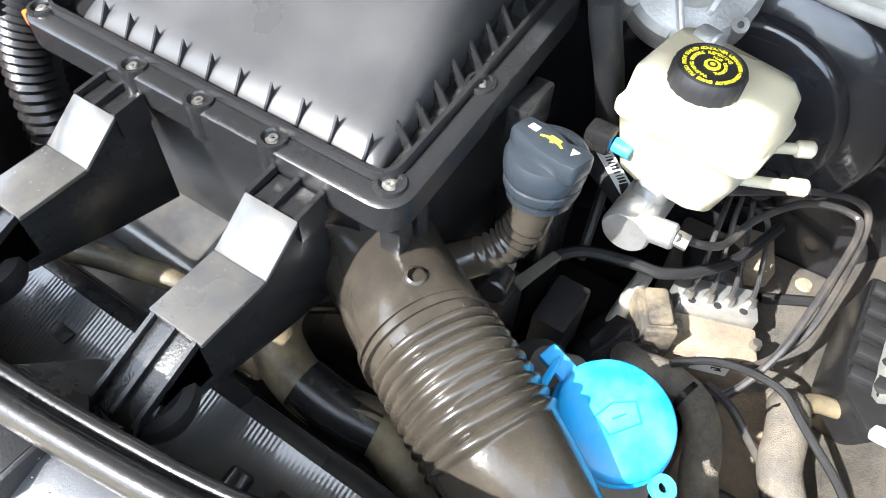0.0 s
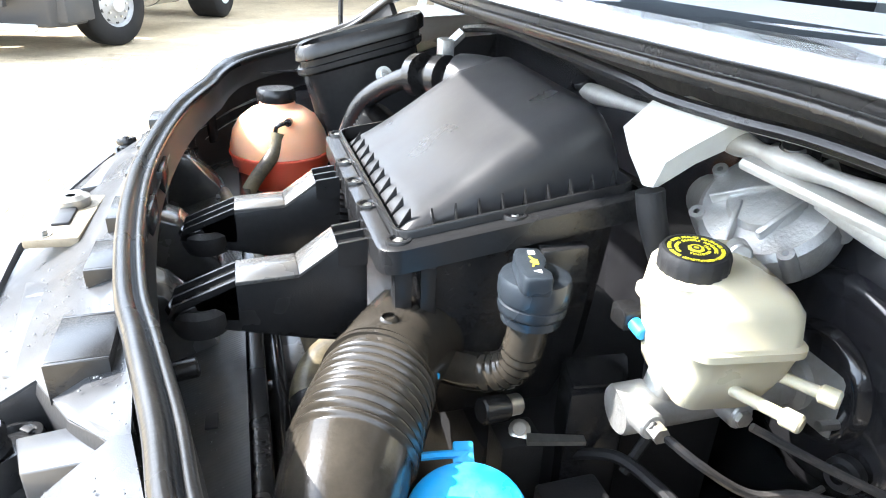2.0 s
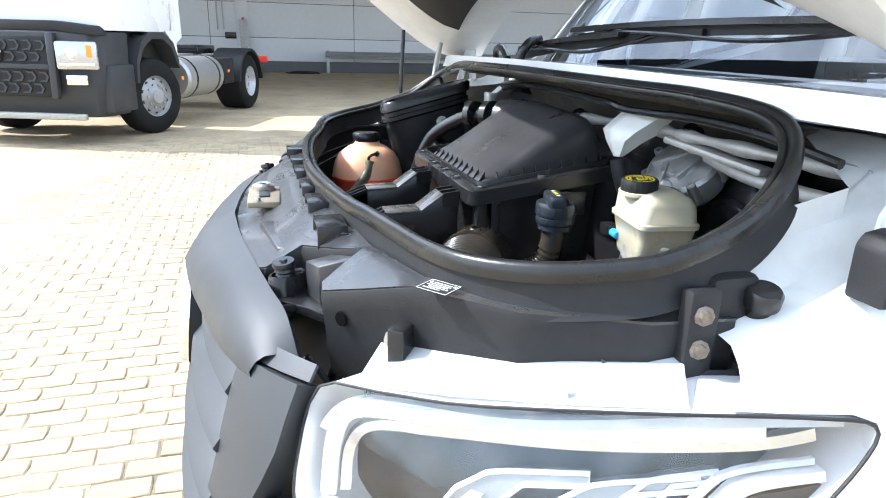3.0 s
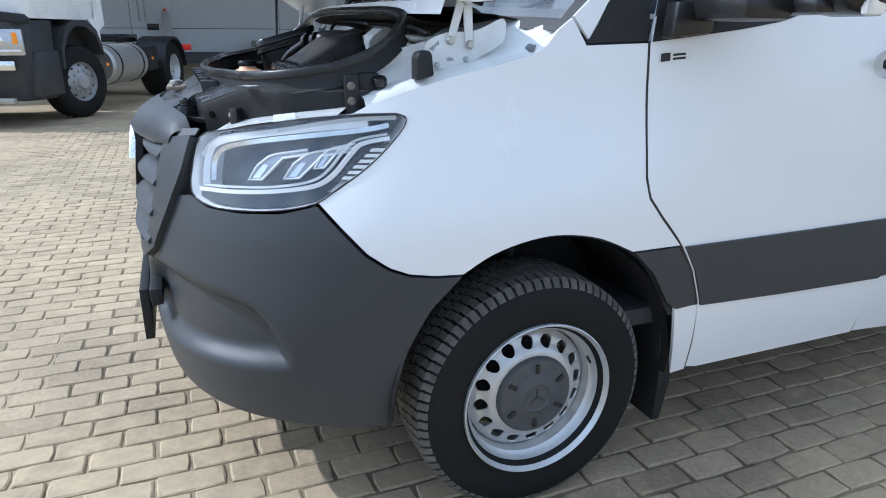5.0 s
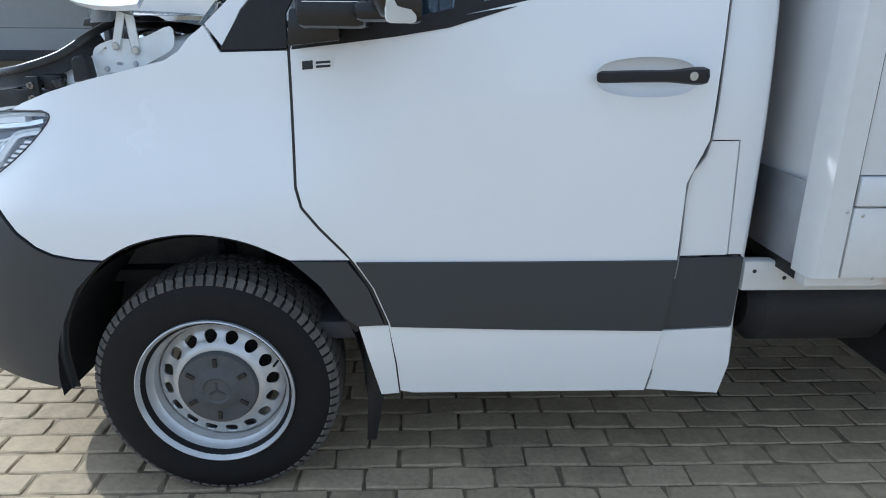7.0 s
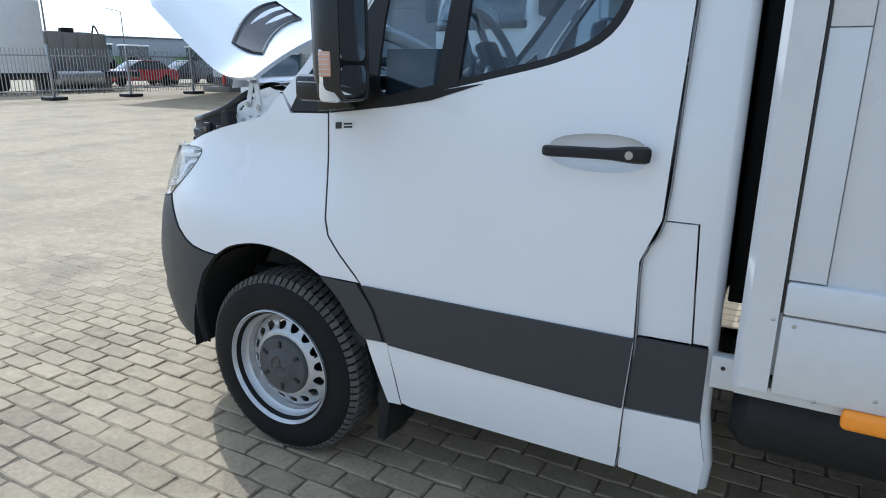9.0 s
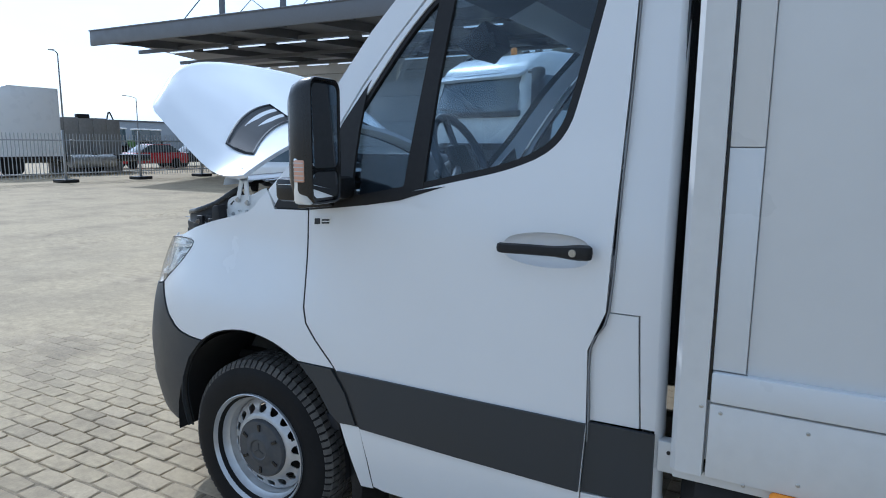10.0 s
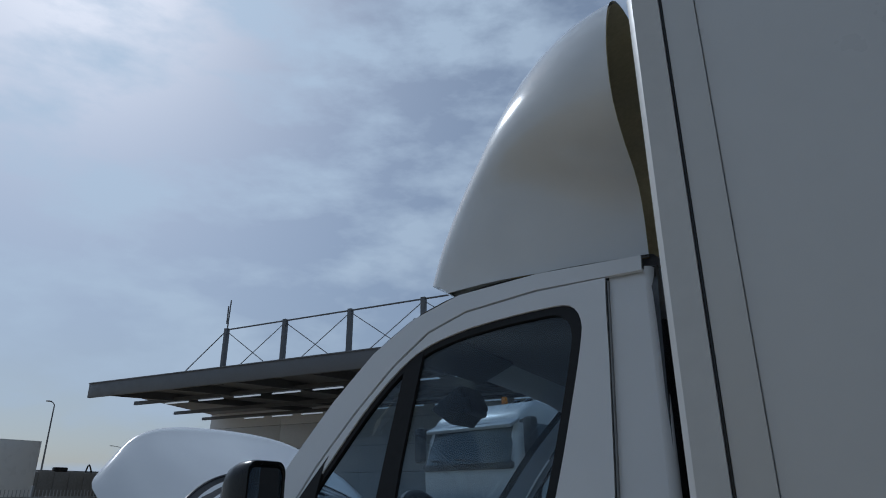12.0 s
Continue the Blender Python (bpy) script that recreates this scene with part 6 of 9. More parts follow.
AX0, AX1, AY0, AY1 = -0.547, -0.262, 1.003, 1.412
abody = bmesh.new()
rings = []
for k, (ins, z) in enumerate(((0.045, 1.02), (0.030, 1.08), (0.022, 1.16), (0.018, 1.225))):
    pts = [(AX0 + ins, AY0 + ins + 0.03), (AX0 + ins + 0.03, AY0 + ins), (AX1 - ins - 0.03, AY0 + ins), (AX1 - ins, AY0 + ins + 0.03), (AX1 - ins, AY1 - ins - 0.03), (AX1 - ins - 0.03, AY1 - ins), (AX0 + ins + 0.03, AY1 - ins), (AX0 + ins, AY1 - ins - 0.03)]
    rings.append([abody.verts.new((x, y, z + (x + 0.54) * 0.14 * (1 if k > 1 else 0))) for x, y in pts])
for a, b in zip(rings, rings[1:]):
    for i in range(8):
        abody.faces.new((a[i], a[(i + 1) % 8], b[(i + 1) % 8], b[i]))
abody.faces.new(rings[0])
airbox = part("air_filter_box", abody, BLACK, van, "black plastic air filter box", smooth=30)


def rim(x0, x1, y0, y1, w, r, za, zb):
    """A raised frame of width w following the box's slope."""
    bm = bmesh.new()
    o, i_ = rrect(x0, x1, y0, y1, r), rrect(x0 + w, x1 - w, y0 + w, y1 - w, max(r - w, 0.004))
    R = [[bm.verts.new((x, y, airbox_z(x) + z)) for x, y in lp] for lp, z in ((o, za), (o, zb - 0.002), ([(a + (c - a) * 0.2, b + (d - b) * 0.2) for (a, b), (c, d) in zip(o, i_)], zb), (i_, zb), (i_, za))]
    n = len(o)
    for a, b in zip(R, R[1:]):
        for k in range(n):
            bm.faces.new((a[k], a[(k + 1) % n], b[(k + 1) % n], b[k]))
    return bm


part("lid_flange", rim(AX0, AX1, AY0, AY1, 0.016, 0.022, -0.016, 0.010), BLACK, airbox, "black lid flange with moulded print")
part("lid_rail", rim(AX0 + 0.017, AX1 - 0.017, AY0 + 0.017, AY1 - 0.017, 0.004, 0.018, -0.01, 0.018), BLACK, airbox)
fl_ = bmesh.new()
fl_.faces.new([fl_.verts.new((x, y, airbox_z(x) + 0.002)) for x, y in rrect(AX0 + 0.01, AX1 - 0.01, AY0 + 0.01, AY1 - 0.01, 0.02)])
part("lid_floor", fl_, BLACK, airbox)


def dome_pt(u, v):
    """u 0 front to 1 rear, v 0 near side to 1 far side."""
    x = -0.523 + 0.245 * u
    y = 1.036 + 0.020 * u + (0.325 - 0.020 * u) * v
    top = 0.016 + 0.070 * smooth01(u * 1.15) ** 0.8 - 0.03 * smooth01((u - 0.86) / 0.14) + 0.012 * v * smooth01(u * 1.5)
    e = 1 - abs(2 * v - 1) ** 16
    eu = 1 - max(1 - u / 0.10, 0) ** 2.2
    ru = 1 - max((u - 0.92) / 0.08, 0) ** 2.5
    return Vector((x, y, airbox_z(x) + top * max(e, 0) ** 0.45 * max(eu, 0) ** 0.6 * max(ru, 0) ** 0.5 + 0.001))


bm = bmesh.new()
us = [0, 0.005, 0.02, 0.045, 0.08, 0.12] + [0.12 + 0.76 * i / 12 for i in range(1, 13)] + [0.92, 0.95, 0.975, 0.99, 1.0]
vs = [0, 0.004, 0.012, 0.025, 0.045, 0.075] + [0.075 + 0.85 * i / 14 for i in range(1, 15)] + [0.955, 0.975, 0.988, 0.996, 1.0]
g = [[bm.verts.new(dome_pt(u, v)) for v in vs] for u in us]
for i in range(len(us) - 1):
    for j in range(len(vs) - 1):
        bm.faces.new((g[i][j], g[i][j + 1], g[i + 1][j + 1], g[i + 1][j]))
LID = mat("satin_black_lid", (0.034, 0.034, 0.036), 0.36, var=0.10, scale=160, bump=0.05, bump_scale=1500, dust=(0.05, 0.05, 0.048), dust_amount=0.25, big=12)
part("lid", bm, LID, airbox, "satin black domed lid", smooth=60)
for k in range(10):
    y = 1.050 + 0.031 * k
    part("rib", prism([(-0.527, airbox_z(-0.527) + 0.001), (-0.506, airbox_z(-0.506) + 0.001), (-0.508, airbox_z(-0.5) + 0.026)], "y", y, y + 0.002), BLACK, airbox)
for k in range(9):
    x = -0.490 + 0.024 * k
    part("rib", prism([(1.024, airbox_z(x) + 0.001), (1.046, airbox_z(x) + 0.001), (1.043, airbox_z(x) + 0.026)], "x", x, x + 0.002), BLACK, airbox)
for x, y in ((-0.526, 1.022), (-0.412, 1.020), (-0.537, 1.120), (-0.538, 1.195), (-0.538, 1.269), (-0.530, 1.395)):
    boss = part("boss", lathe([(0.0065, 0.0085), (0.0090, 0.0125), (0.0118, 0.0125), (0.0128, 0.009), (0.0128, -0.02)], (x, y, airbox_z(x) + 0.0), (0, 0, 1), 20), BLACK, airbox)
    part("screw", lathe([(0, 0.001), (0.0016, 0.001), (0.0019, 0.0028), (0.0036, 0.0028), (0.0042, 0.0012), (0.0062, 0.0008), (0.0062, 0)], (x, y, airbox_z(x) + 0.0088), (0, 0, 1), 14), STEEL, airbox, "small steel screw")
part("clip", box(-0.395, -0.345, 0.985, 1.004, 1.205, 1.245, 0.003), BLACK, airbox)
part("latch_post", join(box(-0.533, -0.515, 1.010, 1.030, 1.150, 1.235, 0.003), box(-0.507, -0.490, 1.012, 1.028, 1.150, 1.235, 0.003)), BLACK, airbox)
part("orange_clip", box(-0.515, -0.488, 1.450, 1.480, 1.196, 1.212, 0.003), mat("orange_plastic", (0.8, 0.12, 0.02), 0.4), airbox, "orange plastic clip")
for y0 in (1.064, 1.253):
    arm_poly = [(-0.548, 1.236), (-0.580, 1.233), (-0.616, 1.207), (-0.676, 1.204), (-0.738, 1.180), (-0.742, 1.168), (-0.690, 1.150), (-0.610, 1.128), (-0.548, 1.115)]
    core = prism([(x, z - 0.004) if i < 5 else (x, z) for i, (x, z) in enumerate(arm_poly)], "y", y0 + 0.004, y0 + 0.046, 0.002)
    arm = part("support_arm", core, BLACK, airbox, "black plastic support arm")
    part("top_plate", join(prism([(-0.577, 1.2335), (-0.616, 1.2065), (-0.616, 1.202), (-0.577, 1.229)], "y", y0, y0 + 0.050, 0.0012), prism([(-0.616, 1.2065), (-0.676, 1.2045), (-0.676, 1.200), (-0.616, 1.202)], "y", y0, y0 + 0.050, 0.0012)), DUSTY, arm, "dusty grey top of the arm")
    for w0, w1 in ((0.0, 0.004), (0.023, 0.027), (0.046, 0.050)):
        part("web", prism([(-0.548, 1.238), (-0.577, 1.2345), (-0.577, 1.21), (-0.548, 1.21)], "y", y0 + w0, y0 + w1), BLACK, arm)
        part("web", prism([(-0.676, 1.2045), (-0.736, 1.182), (-0.742, 1.168), (-0.676, 1.160)], "y", y0 + w0 * 0.85 + 0.004, y0 + w1 * 0.85 + 0.004), BLACK, arm)
    part("eye", lathe([(0.010, 0.004), (0.018, 0.007), (0.023, 0.004), (0.023, -0.01), (0.010, -0.012)], (-0.722, y0 + 0.025, 1.174), (-0.35, 0, 1), 22), BLACK, arm)

# intake duct
def duct_scale(i, n):
    t = i / (n - 1)
    if 0.375 < t < 0.5:
        return 0.975 + 0.095 * abs(math.sin((t - 0.375) / 0.125 * math.pi * 9)) ** 0.8
    return 1.02 + 0.08 * smooth01((0.22 - t) / 0.2) if t <= 0.375 else 1.0 - 0.06 * smooth01((t - 0.5) / 0.1)


duct_pts = [(-0.470, 1.098, 1.116), (-0.505, 1.052, 1.128), (-0.534, 1.006, 1.136), (-0.560, 0.958, 1.138), (-0.597, 0.882, 1.131), (-0.622, 0.826, 1.108), (-0.640, 0.788, 1.062), (-0.648, 0.768, 0.990), (-0.650, 0.762, 0.90)]
duct = part("intake_duct", tube(duct_pts, 0.0515, 48, 64, scale=duct_scale), BROWNBLACK, van, "dusty dark corrugated air intake duct", smooth=70)
for k, (y_, r_) in enumerate(((0.975, 0.0545), (0.967, 0.0555))):
    part("collar", tube([(-0.553 - 0.004 * k, y_, 1.1375), (-0.5555 - 0.004 * k, y_ - 0.0045, 1.1377)], r_, 48, 2), BROWNBLACK, duct)
random.seed(31)
for k in range(9):
    a_ = radians(18 + 15 * k)
    c_ = Vector((-0.5588, 0.9605, 1.1378))
    along = Vector((-0.44, -0.90, -0.08)).normalized()
    side_ = along.cross(Vector((0, 0, 1))).normalized()
    up_ = side_.cross(along)
    out_ = -side_ * math.cos(a_) + up_ * math.sin(a_)
    if k in (2, 6):
        continue
    p_ = c_ + out_ * 0.0527
    m_ = Matrix.Translation(p_) @ Matrix((side_.lerp(up_, 0) * 0 + along.cross(out_), along, out_)).transposed().to_4x4()
    part("moulded_mark", moved(box(-0.0035, 0.0035, -0.0016, 0.0016, 0, 0.0008), m_), BROWNBLACK, duct)
part("nub", lathe([(0.006, 0.005), (0.008, 0.004), (0.010, 0.001), (0.010, -0.004)], (-0.543, 0.989, 1.1885), (-0.05, -0.1, 1), 16), BROWNBLACK, duct)
dirt = Vector((-0.35, -0.55, 0)).normalized()

# washer filler: neck, cap with tab and strap
wf = part("washer_neck", tube([(-0.517, 0.820, 1.105), (-0.515, 0.815, 1.06), (-0.500, 0.80, 0.95), (-0.49, 0.79, 0.80)], 0.042, 24, 6), mat("grey_white_plastic", (0.42, 0.41, 0.38), 0.5, var=0.15, scale=40, dust=(0.3, 0.26, 0.2), dust_amount=0.5, big=10), van, "pale washer filler neck")
capm = frame_to((-0.519, 0.820, 1.108), (-0.10, -0.14, 1))
cap = part("washer_cap", moved(lathe([(0, 0.0135), (0.030, 0.014), (0.044, 0.012), (0.0465, 0.010), (0.0475, 0.006), (0.0475, 0.002), (0.0495, 0.0), (0.0495, -0.006), (0.046, -0.007)], seg=48), capm), BLUE, wf, "bright blue washer fluid cap")
part("tab", moved(box(-0.009, 0.009, 0.046, 0.074, -0.004, 0.003, 0.002), capm @ pose(0, 0, 0, 0, 0, 20)), BLUE, cap)
part("lug", moved(lathe([(0.004, 0.003), (0.010, 0.003), (0.010, -0.003), (0.004, -0.003)], (0.012, -0.056, 0), (0, 0, 1), 14), capm), BLUE, cap)
part("strap", tube([capm @ Vector((-0.018, 0.060, 0.0)), (-0.562, 0.872, 1.128), (-0.575, 0.835, 1.118), (-0.595, 0.795, 1.09), (-0.602, 0.770, 1.05)], 0.0035, 6, 8), BLUE, cap)
for k in range(7):
    part("strap_tooth", moved(box(-0.0022, 0.0022, -0.006, 0.006, -0.003, 0.003, 0.001), pose(-0.508 - 0.0075 * k, 0.955 - 0.0125 * k, 1.146 - 0.002 * k, 0, 0, 30)), BLUE, cap)
sym = frame_to(capm @ Vector((0, 0, 0.0141)), capm.to_3x3() @ Vector((0, 0, 1)))
BLUE_DARK = mat("blue_moulded_mark", (0.015, 0.26, 0.60), 0.4)
for a, b in (((-0.014, -0.010), (-0.018, 0.006)), ((0.014, -0.010), (0.018, 0.006)), ((-0.014, -0.010), (0.014, -0.010)), ((-0.018, 0.006), (0.0, 0.011)), ((0.018, 0.006), (0.0, 0.011)), ((-0.006, 0.000), (0.006, 0.000))):
    part("moulded_mark", rod(sym @ Vector((*a, 0)), sym @ Vector((*b, 0)), 0.0007, 6), BLUE_DARK, cap)

# oil filler: corrugated neck, grip cap with pictograms
oil_pts = [(-0.418, 0.954, 1.195), (-0.419, 0.957, 1.165), (-0.425, 0.968, 1.132), (-0.448, 0.992, 1.112), (-0.480, 1.030, 1.104), (-0.500, 1.08, 1.10)]
neck = part("oil_neck", tube(oil_pts, 0.0195, 20, 14, scale=lambda i, n: 1.0 + (0.07 * math.cos(i * 1.6) if 0.20 < i / n < 0.56 else 0.0)), BROWNBLACK, van, "ribbed black oil filler neck", smooth=70)
om = frame_to((-0.417, 0.9535, 1.198), (0.03, 0.02, 1))
ocap = part("oil_cap", moved(lathe([(0.020, -0.006), (0.028, -0.004), (0.0285, 0.004), (0.031, 0.006), (0.0320, 0.010), (0.0320, 0.016), (0.0305, 0.017), (0.0305, 0.019), (0.0325, 0.020), (0.0335, 0.024), (0.0335, 0.036), (0.0315, 0.041), (0.026, 0.043), (0, 0.044)], seg=40), om), GREYCAP, neck, "dark grey oil filler cap")
grip = moved(prism([(-0.0325, -0.012), (-0.018, -0.013), (-0.010, -0.009), (0.0, -0.012), (0.012, -0.013), (0.0325, -0.010), (0.0325, 0.012), (0.020, 0.016), (0.0, 0.017), (-0.020, 0.016), (-0.0325, 0.012)], "z", 0.036, 0.056, 0.004), om @ pose(0, 0.006, 0, 0, 0, -48))
part("grip", grip, GREYCAP, ocap)
om2 = om @ pose(0, 0.006, 0.0563, 0, 0, -48)
part("oil_sign", moved(join(box(-0.007, 0.003, -0.003, 0.002, 0, 0.0004), box(-0.003, 0.000, 0.002, 0.004, 0, 0.0004), moved(box(0, 0.008, -0.001, 0.0006, 0, 0.0004), pose(0.002, 0, 0, 0, 0, 25)), moved(box(0, 0.005, -0.0008, 0.0008, 0, 0.0004), pose(-0.0115, 0.003, 0, 0, 0, -20))), om2), YELLOW, ocap, "yellow oil can sign")
part("warning_sign", moved(prism([(-0.024, -0.003), (-0.017, -0.003), (-0.0205, 0.004)], "z", 0, 0.0004), om2), PRINT, ocap)
part("book_sign", moved(box(0.014, 0.022, -0.003, 0.003, 0, 0.0004), om2), PRINT, ocap)

# brake fluid tank, cap with round print, outlets, sensor, master cylinder, booster
tm = pose(-0.286, 0.872, 0, 0, 0, -9)


def tank_ring(hx, hy, z, r, ox=0.0, oy=0.0, drop=0.0):
    return [tm @ Vector((x + ox, y + oy, z - drop * (0.5 - y / (2 * hy)))) for x, y in rrect(-hx, hx, -hy, hy, r, 4)]


tank = part("brake_fluid_tank", loft([tank_ring(0.026, 0.034, 1.158, 0.010, -0.01), tank_ring(0.034, 0.046, 1.166, 0.012, -0.006), tank_ring(0.042, 0.056, 1.200, 0.014), tank_ring(0.0455, 0.0605, 1.221, 0.015), tank_ring(0.049, 0.064, 1.2235, 0.015), tank_ring(0.049, 0.064, 1.2300, 0.015),
                                      tank_ring(0.0455, 0.0605, 1.2325, 0.015), tank_ring(0.0435, 0.0585, 1.262, 0.016, drop=0.006), tank_ring(0.036, 0.052, 1.274, 0.016, drop=0.006), tank_ring(0.018, 0.028, 1.277, 0.012, drop=0.003)]), CREAM, van, "cream plastic brake fluid tank", smooth=50)
cm = frame_to((-0.314, 0.879, 1.2705), (-0.04, -0.03, 1))
bcap_prof = bmesh.new()
seg = 60
ringz = ((0.0275, 0.0), (0.0285, 0.002), (0.0285, 0.016), (0.0265, 0.0195), (0.024, 0.020), (0.0235, 0.0190), (0.0, 0.0190))
rr = []
for r, h in ringz:
    rr.append([bcap_prof.verts.new(((r - (0.0010 if (i % 3 == 0 and r > 0.027) else 0)) * math.cos(2 * math.pi * i / seg), (r - (0.0010 if (i % 3 == 0 and r > 0.027) else 0)) * math.sin(2 * math.pi * i / seg), h)) for i in range(seg)] if r else [bcap_prof.verts.new((0, 0, h))])
for a, b in zip(rr, rr[1:]):
    for i in range(seg):
        q = list(dict.fromkeys([a[i], a[(i + 1) % seg], b[(i + 1) % len(b)], b[i % len(b)]]))
        bcap_prof.faces.new(q)
bcap = part("tank_cap", moved(bcap_prof, cm), BLACK_MATT, tank, "black ribbed cap with yellow print")
part("collar", moved(lathe([(0.031, -0.004), (0.031, 0.001), (0.028, 0.002)], seg=32), cm), CREAM, tank)
part("disc", moved(lathe([(0, 0.0200), (0.0066, 0.0200), (0.0066, 0.0185)], seg=8), cm), YELLOW, bcap, "yellow octagon mark")
part("ring_mark", moved(lathe([(0.0022, 0.0203), (0.0038, 0.0203), (0.0038, 0.0198), (0.0022, 0.0198)], seg=24), cm), PRINT_BLACK, bcap)


def ring_text(words, r, size, start, sweep_deg):
    n = len(words)
    for k, ch in enumerate(words):
        if ch == " ":
            continue
        a = radians(start - sweep_deg * k / n)
        m = cm @ Matrix.Translation((r * math.cos(a), r * math.sin(a), 0.0192)) @ Matrix.Rotation(a - math.pi / 2, 4, "Z")
        text_on("letter", ch, size, m, YELLOW, bcap)


ring_text("BRAKE FLUID FROM SEALED CONTAINER", 0.0205, 0.0046, 250, 215)
ring_text("USE ONLY DOT4 + CLEAN FILLER CAP", 0.0205, 0.0046, 30, 132)
ring_text("WARNING BEFORE REMOVING", 0.0150, 0.0044, 230, 230)
ring_text("NUR ORIGINAL", 0.0100, 0.0040, 60, 170)
for p, q in (((-0.300, 0.822, 1.190), (-0.281, 0.780, 1.190)), ((-0.262, 0.825, 1.198), (-0.240, 0.788, 1.198))):
    d = (Vector(q) - Vector(p)).normalized()
    sp_ = part("outlet", rod(p, q, 0.0052, 12, 0.001), CREAM, tank, "pale outlet spigot")
    part("plug", rod(Vector(q) - d * 0.006, Vector(q) + d * 0.010, 0.0080, 10, 0.002), CREAM, sp_)
sens = part("level_sensor", rod((-0.322, 0.930, 1.190), (-0.322, 0.912, 1.188), 0.007, 10, 0.001), BLUE, tank, "blue sensor plug")
part("plug_body", box(-0.333, -0.311, 0.930, 0.955, 1.181, 1.202, 0.003), BLACK, sens)
mc = part("master_cylinder", lathe([(0, 0), (0.0215, 0.0), (0.0235, 0.003), (0.0235, 0.03), (0.0225, 0.032), (0.0225, 0.17), (0.030, 0.175), (0.030, 0.20)], (-0.356, 0.888, 1.128), (0.985, -0.06, 0.06), 28), ALU, van, "cast silver brake master cylinder")
part("tank_neck", lathe([(0.015, 0), (0.017, 0.02), (0.019, 0.045)], (-0.318, 0.886, 1.135), (0.25, -0.1, 1), 18), ALU, mc)
part("tank_neck", lathe([(0.015, 0), (0.017, 0.02), (0.019, 0.04)], (-0.235, 0.880, 1.140), (0.05, -0.05, 1), 18), ALU, mc)
part("port", rod((-0.345, 0.885, 1.135), (-0.345, 0.846, 1.140), 0.0125, 14, 0.002), ALU, mc)
part("port", rod((-0.262, 0.880, 1.138), (-0.262, 0.838, 1.140), 0.0125, 14, 0.002), ALU, mc)
for x in (-0.345, -0.262):
    part("pipe_nut", lathe([(0, 0.012), (0.008, 0.012), (0.008, 0.0)], (x, 0.846, 1.140), (0, -1, 0), 6), STEEL, mc)
part("flange", moved(box(-0.006, 0.006, -0.055, 0.055, -0.035, 0.035, 0.008), pose(-0.170, 0.875, 1.142)), ALU, mc)
boost = part("brake_booster", lathe([(0, 0.0), (0.050, 0.0), (0.056, 0.003), (0.060, 0.012), (0.098, 0.016), (0.104, 0.019), (0.108, 0.028), (0.136, 0.036), (0.147, 0.046), (0.150, 0.058), (0.150, 0.070), (0.156, 0.073), (0.157, 0.080), (0.154, 0.085), (0.148, 0.088), (0.146, 0.13), (0.10, 0.17)], (-0.172, 0.862, 1.145), (1, -0.04, 0.02), 64), BLACKBODY, van, "glossy black brake booster drum", smooth=50)
for a in (40, 200):
    part("stud", rod((-0.172, 0.862 + 0.045 * math.cos(radians(a)), 1.145 + 0.045 * math.sin(radians(a))), (-0.192, 0.864 + 0.045 * math.cos(radians(a)), 1.145 + 0.045 * math.sin(radians(a))), 0.005, 8), STEEL, boost)
part("vacuum_plug", lathe([(0.006, 0.018), (0.012, 0.018), (0.012, 0.012), (0.017, 0.010), (0.017, 0)], (-0.165, 0.800, 1.090), (-1, -0.2, 0), 18), BLACK_MATT, boost)
lab = part("barcode_label", moved(box(-0.044, 0.044, -0.008, 0.008, -0.0005, 0.0005), Matrix.Translation((-0.288, 0.925, 1.128)) @ Matrix.Rotation(radians(53), 4, "Z") @ Matrix.Rotation(radians(-8), 4, "Y")), PRINT, van, "white paper label with bars")
for k in range(17):
    random.seed(k)
    part("bar", moved(box(-0.036 + 0.004 * k, -0.036 + 0.004 * k + random.choice((0.001, 0.002, 0.0026)), -0.005, 0.003, 0.0005, 0.0009), Matrix.Translation((-0.288, 0.925, 1.128)) @ Matrix.Rotation(radians(53), 4, "Z") @ Matrix.Rotation(radians(-8), 4, "Y")), PRINT_BLACK, lab)
part("label_tube", rod((-0.262, 0.962, 1.112), (-0.315, 0.890, 1.117), 0.012, 10), BLACK_MATT, van)
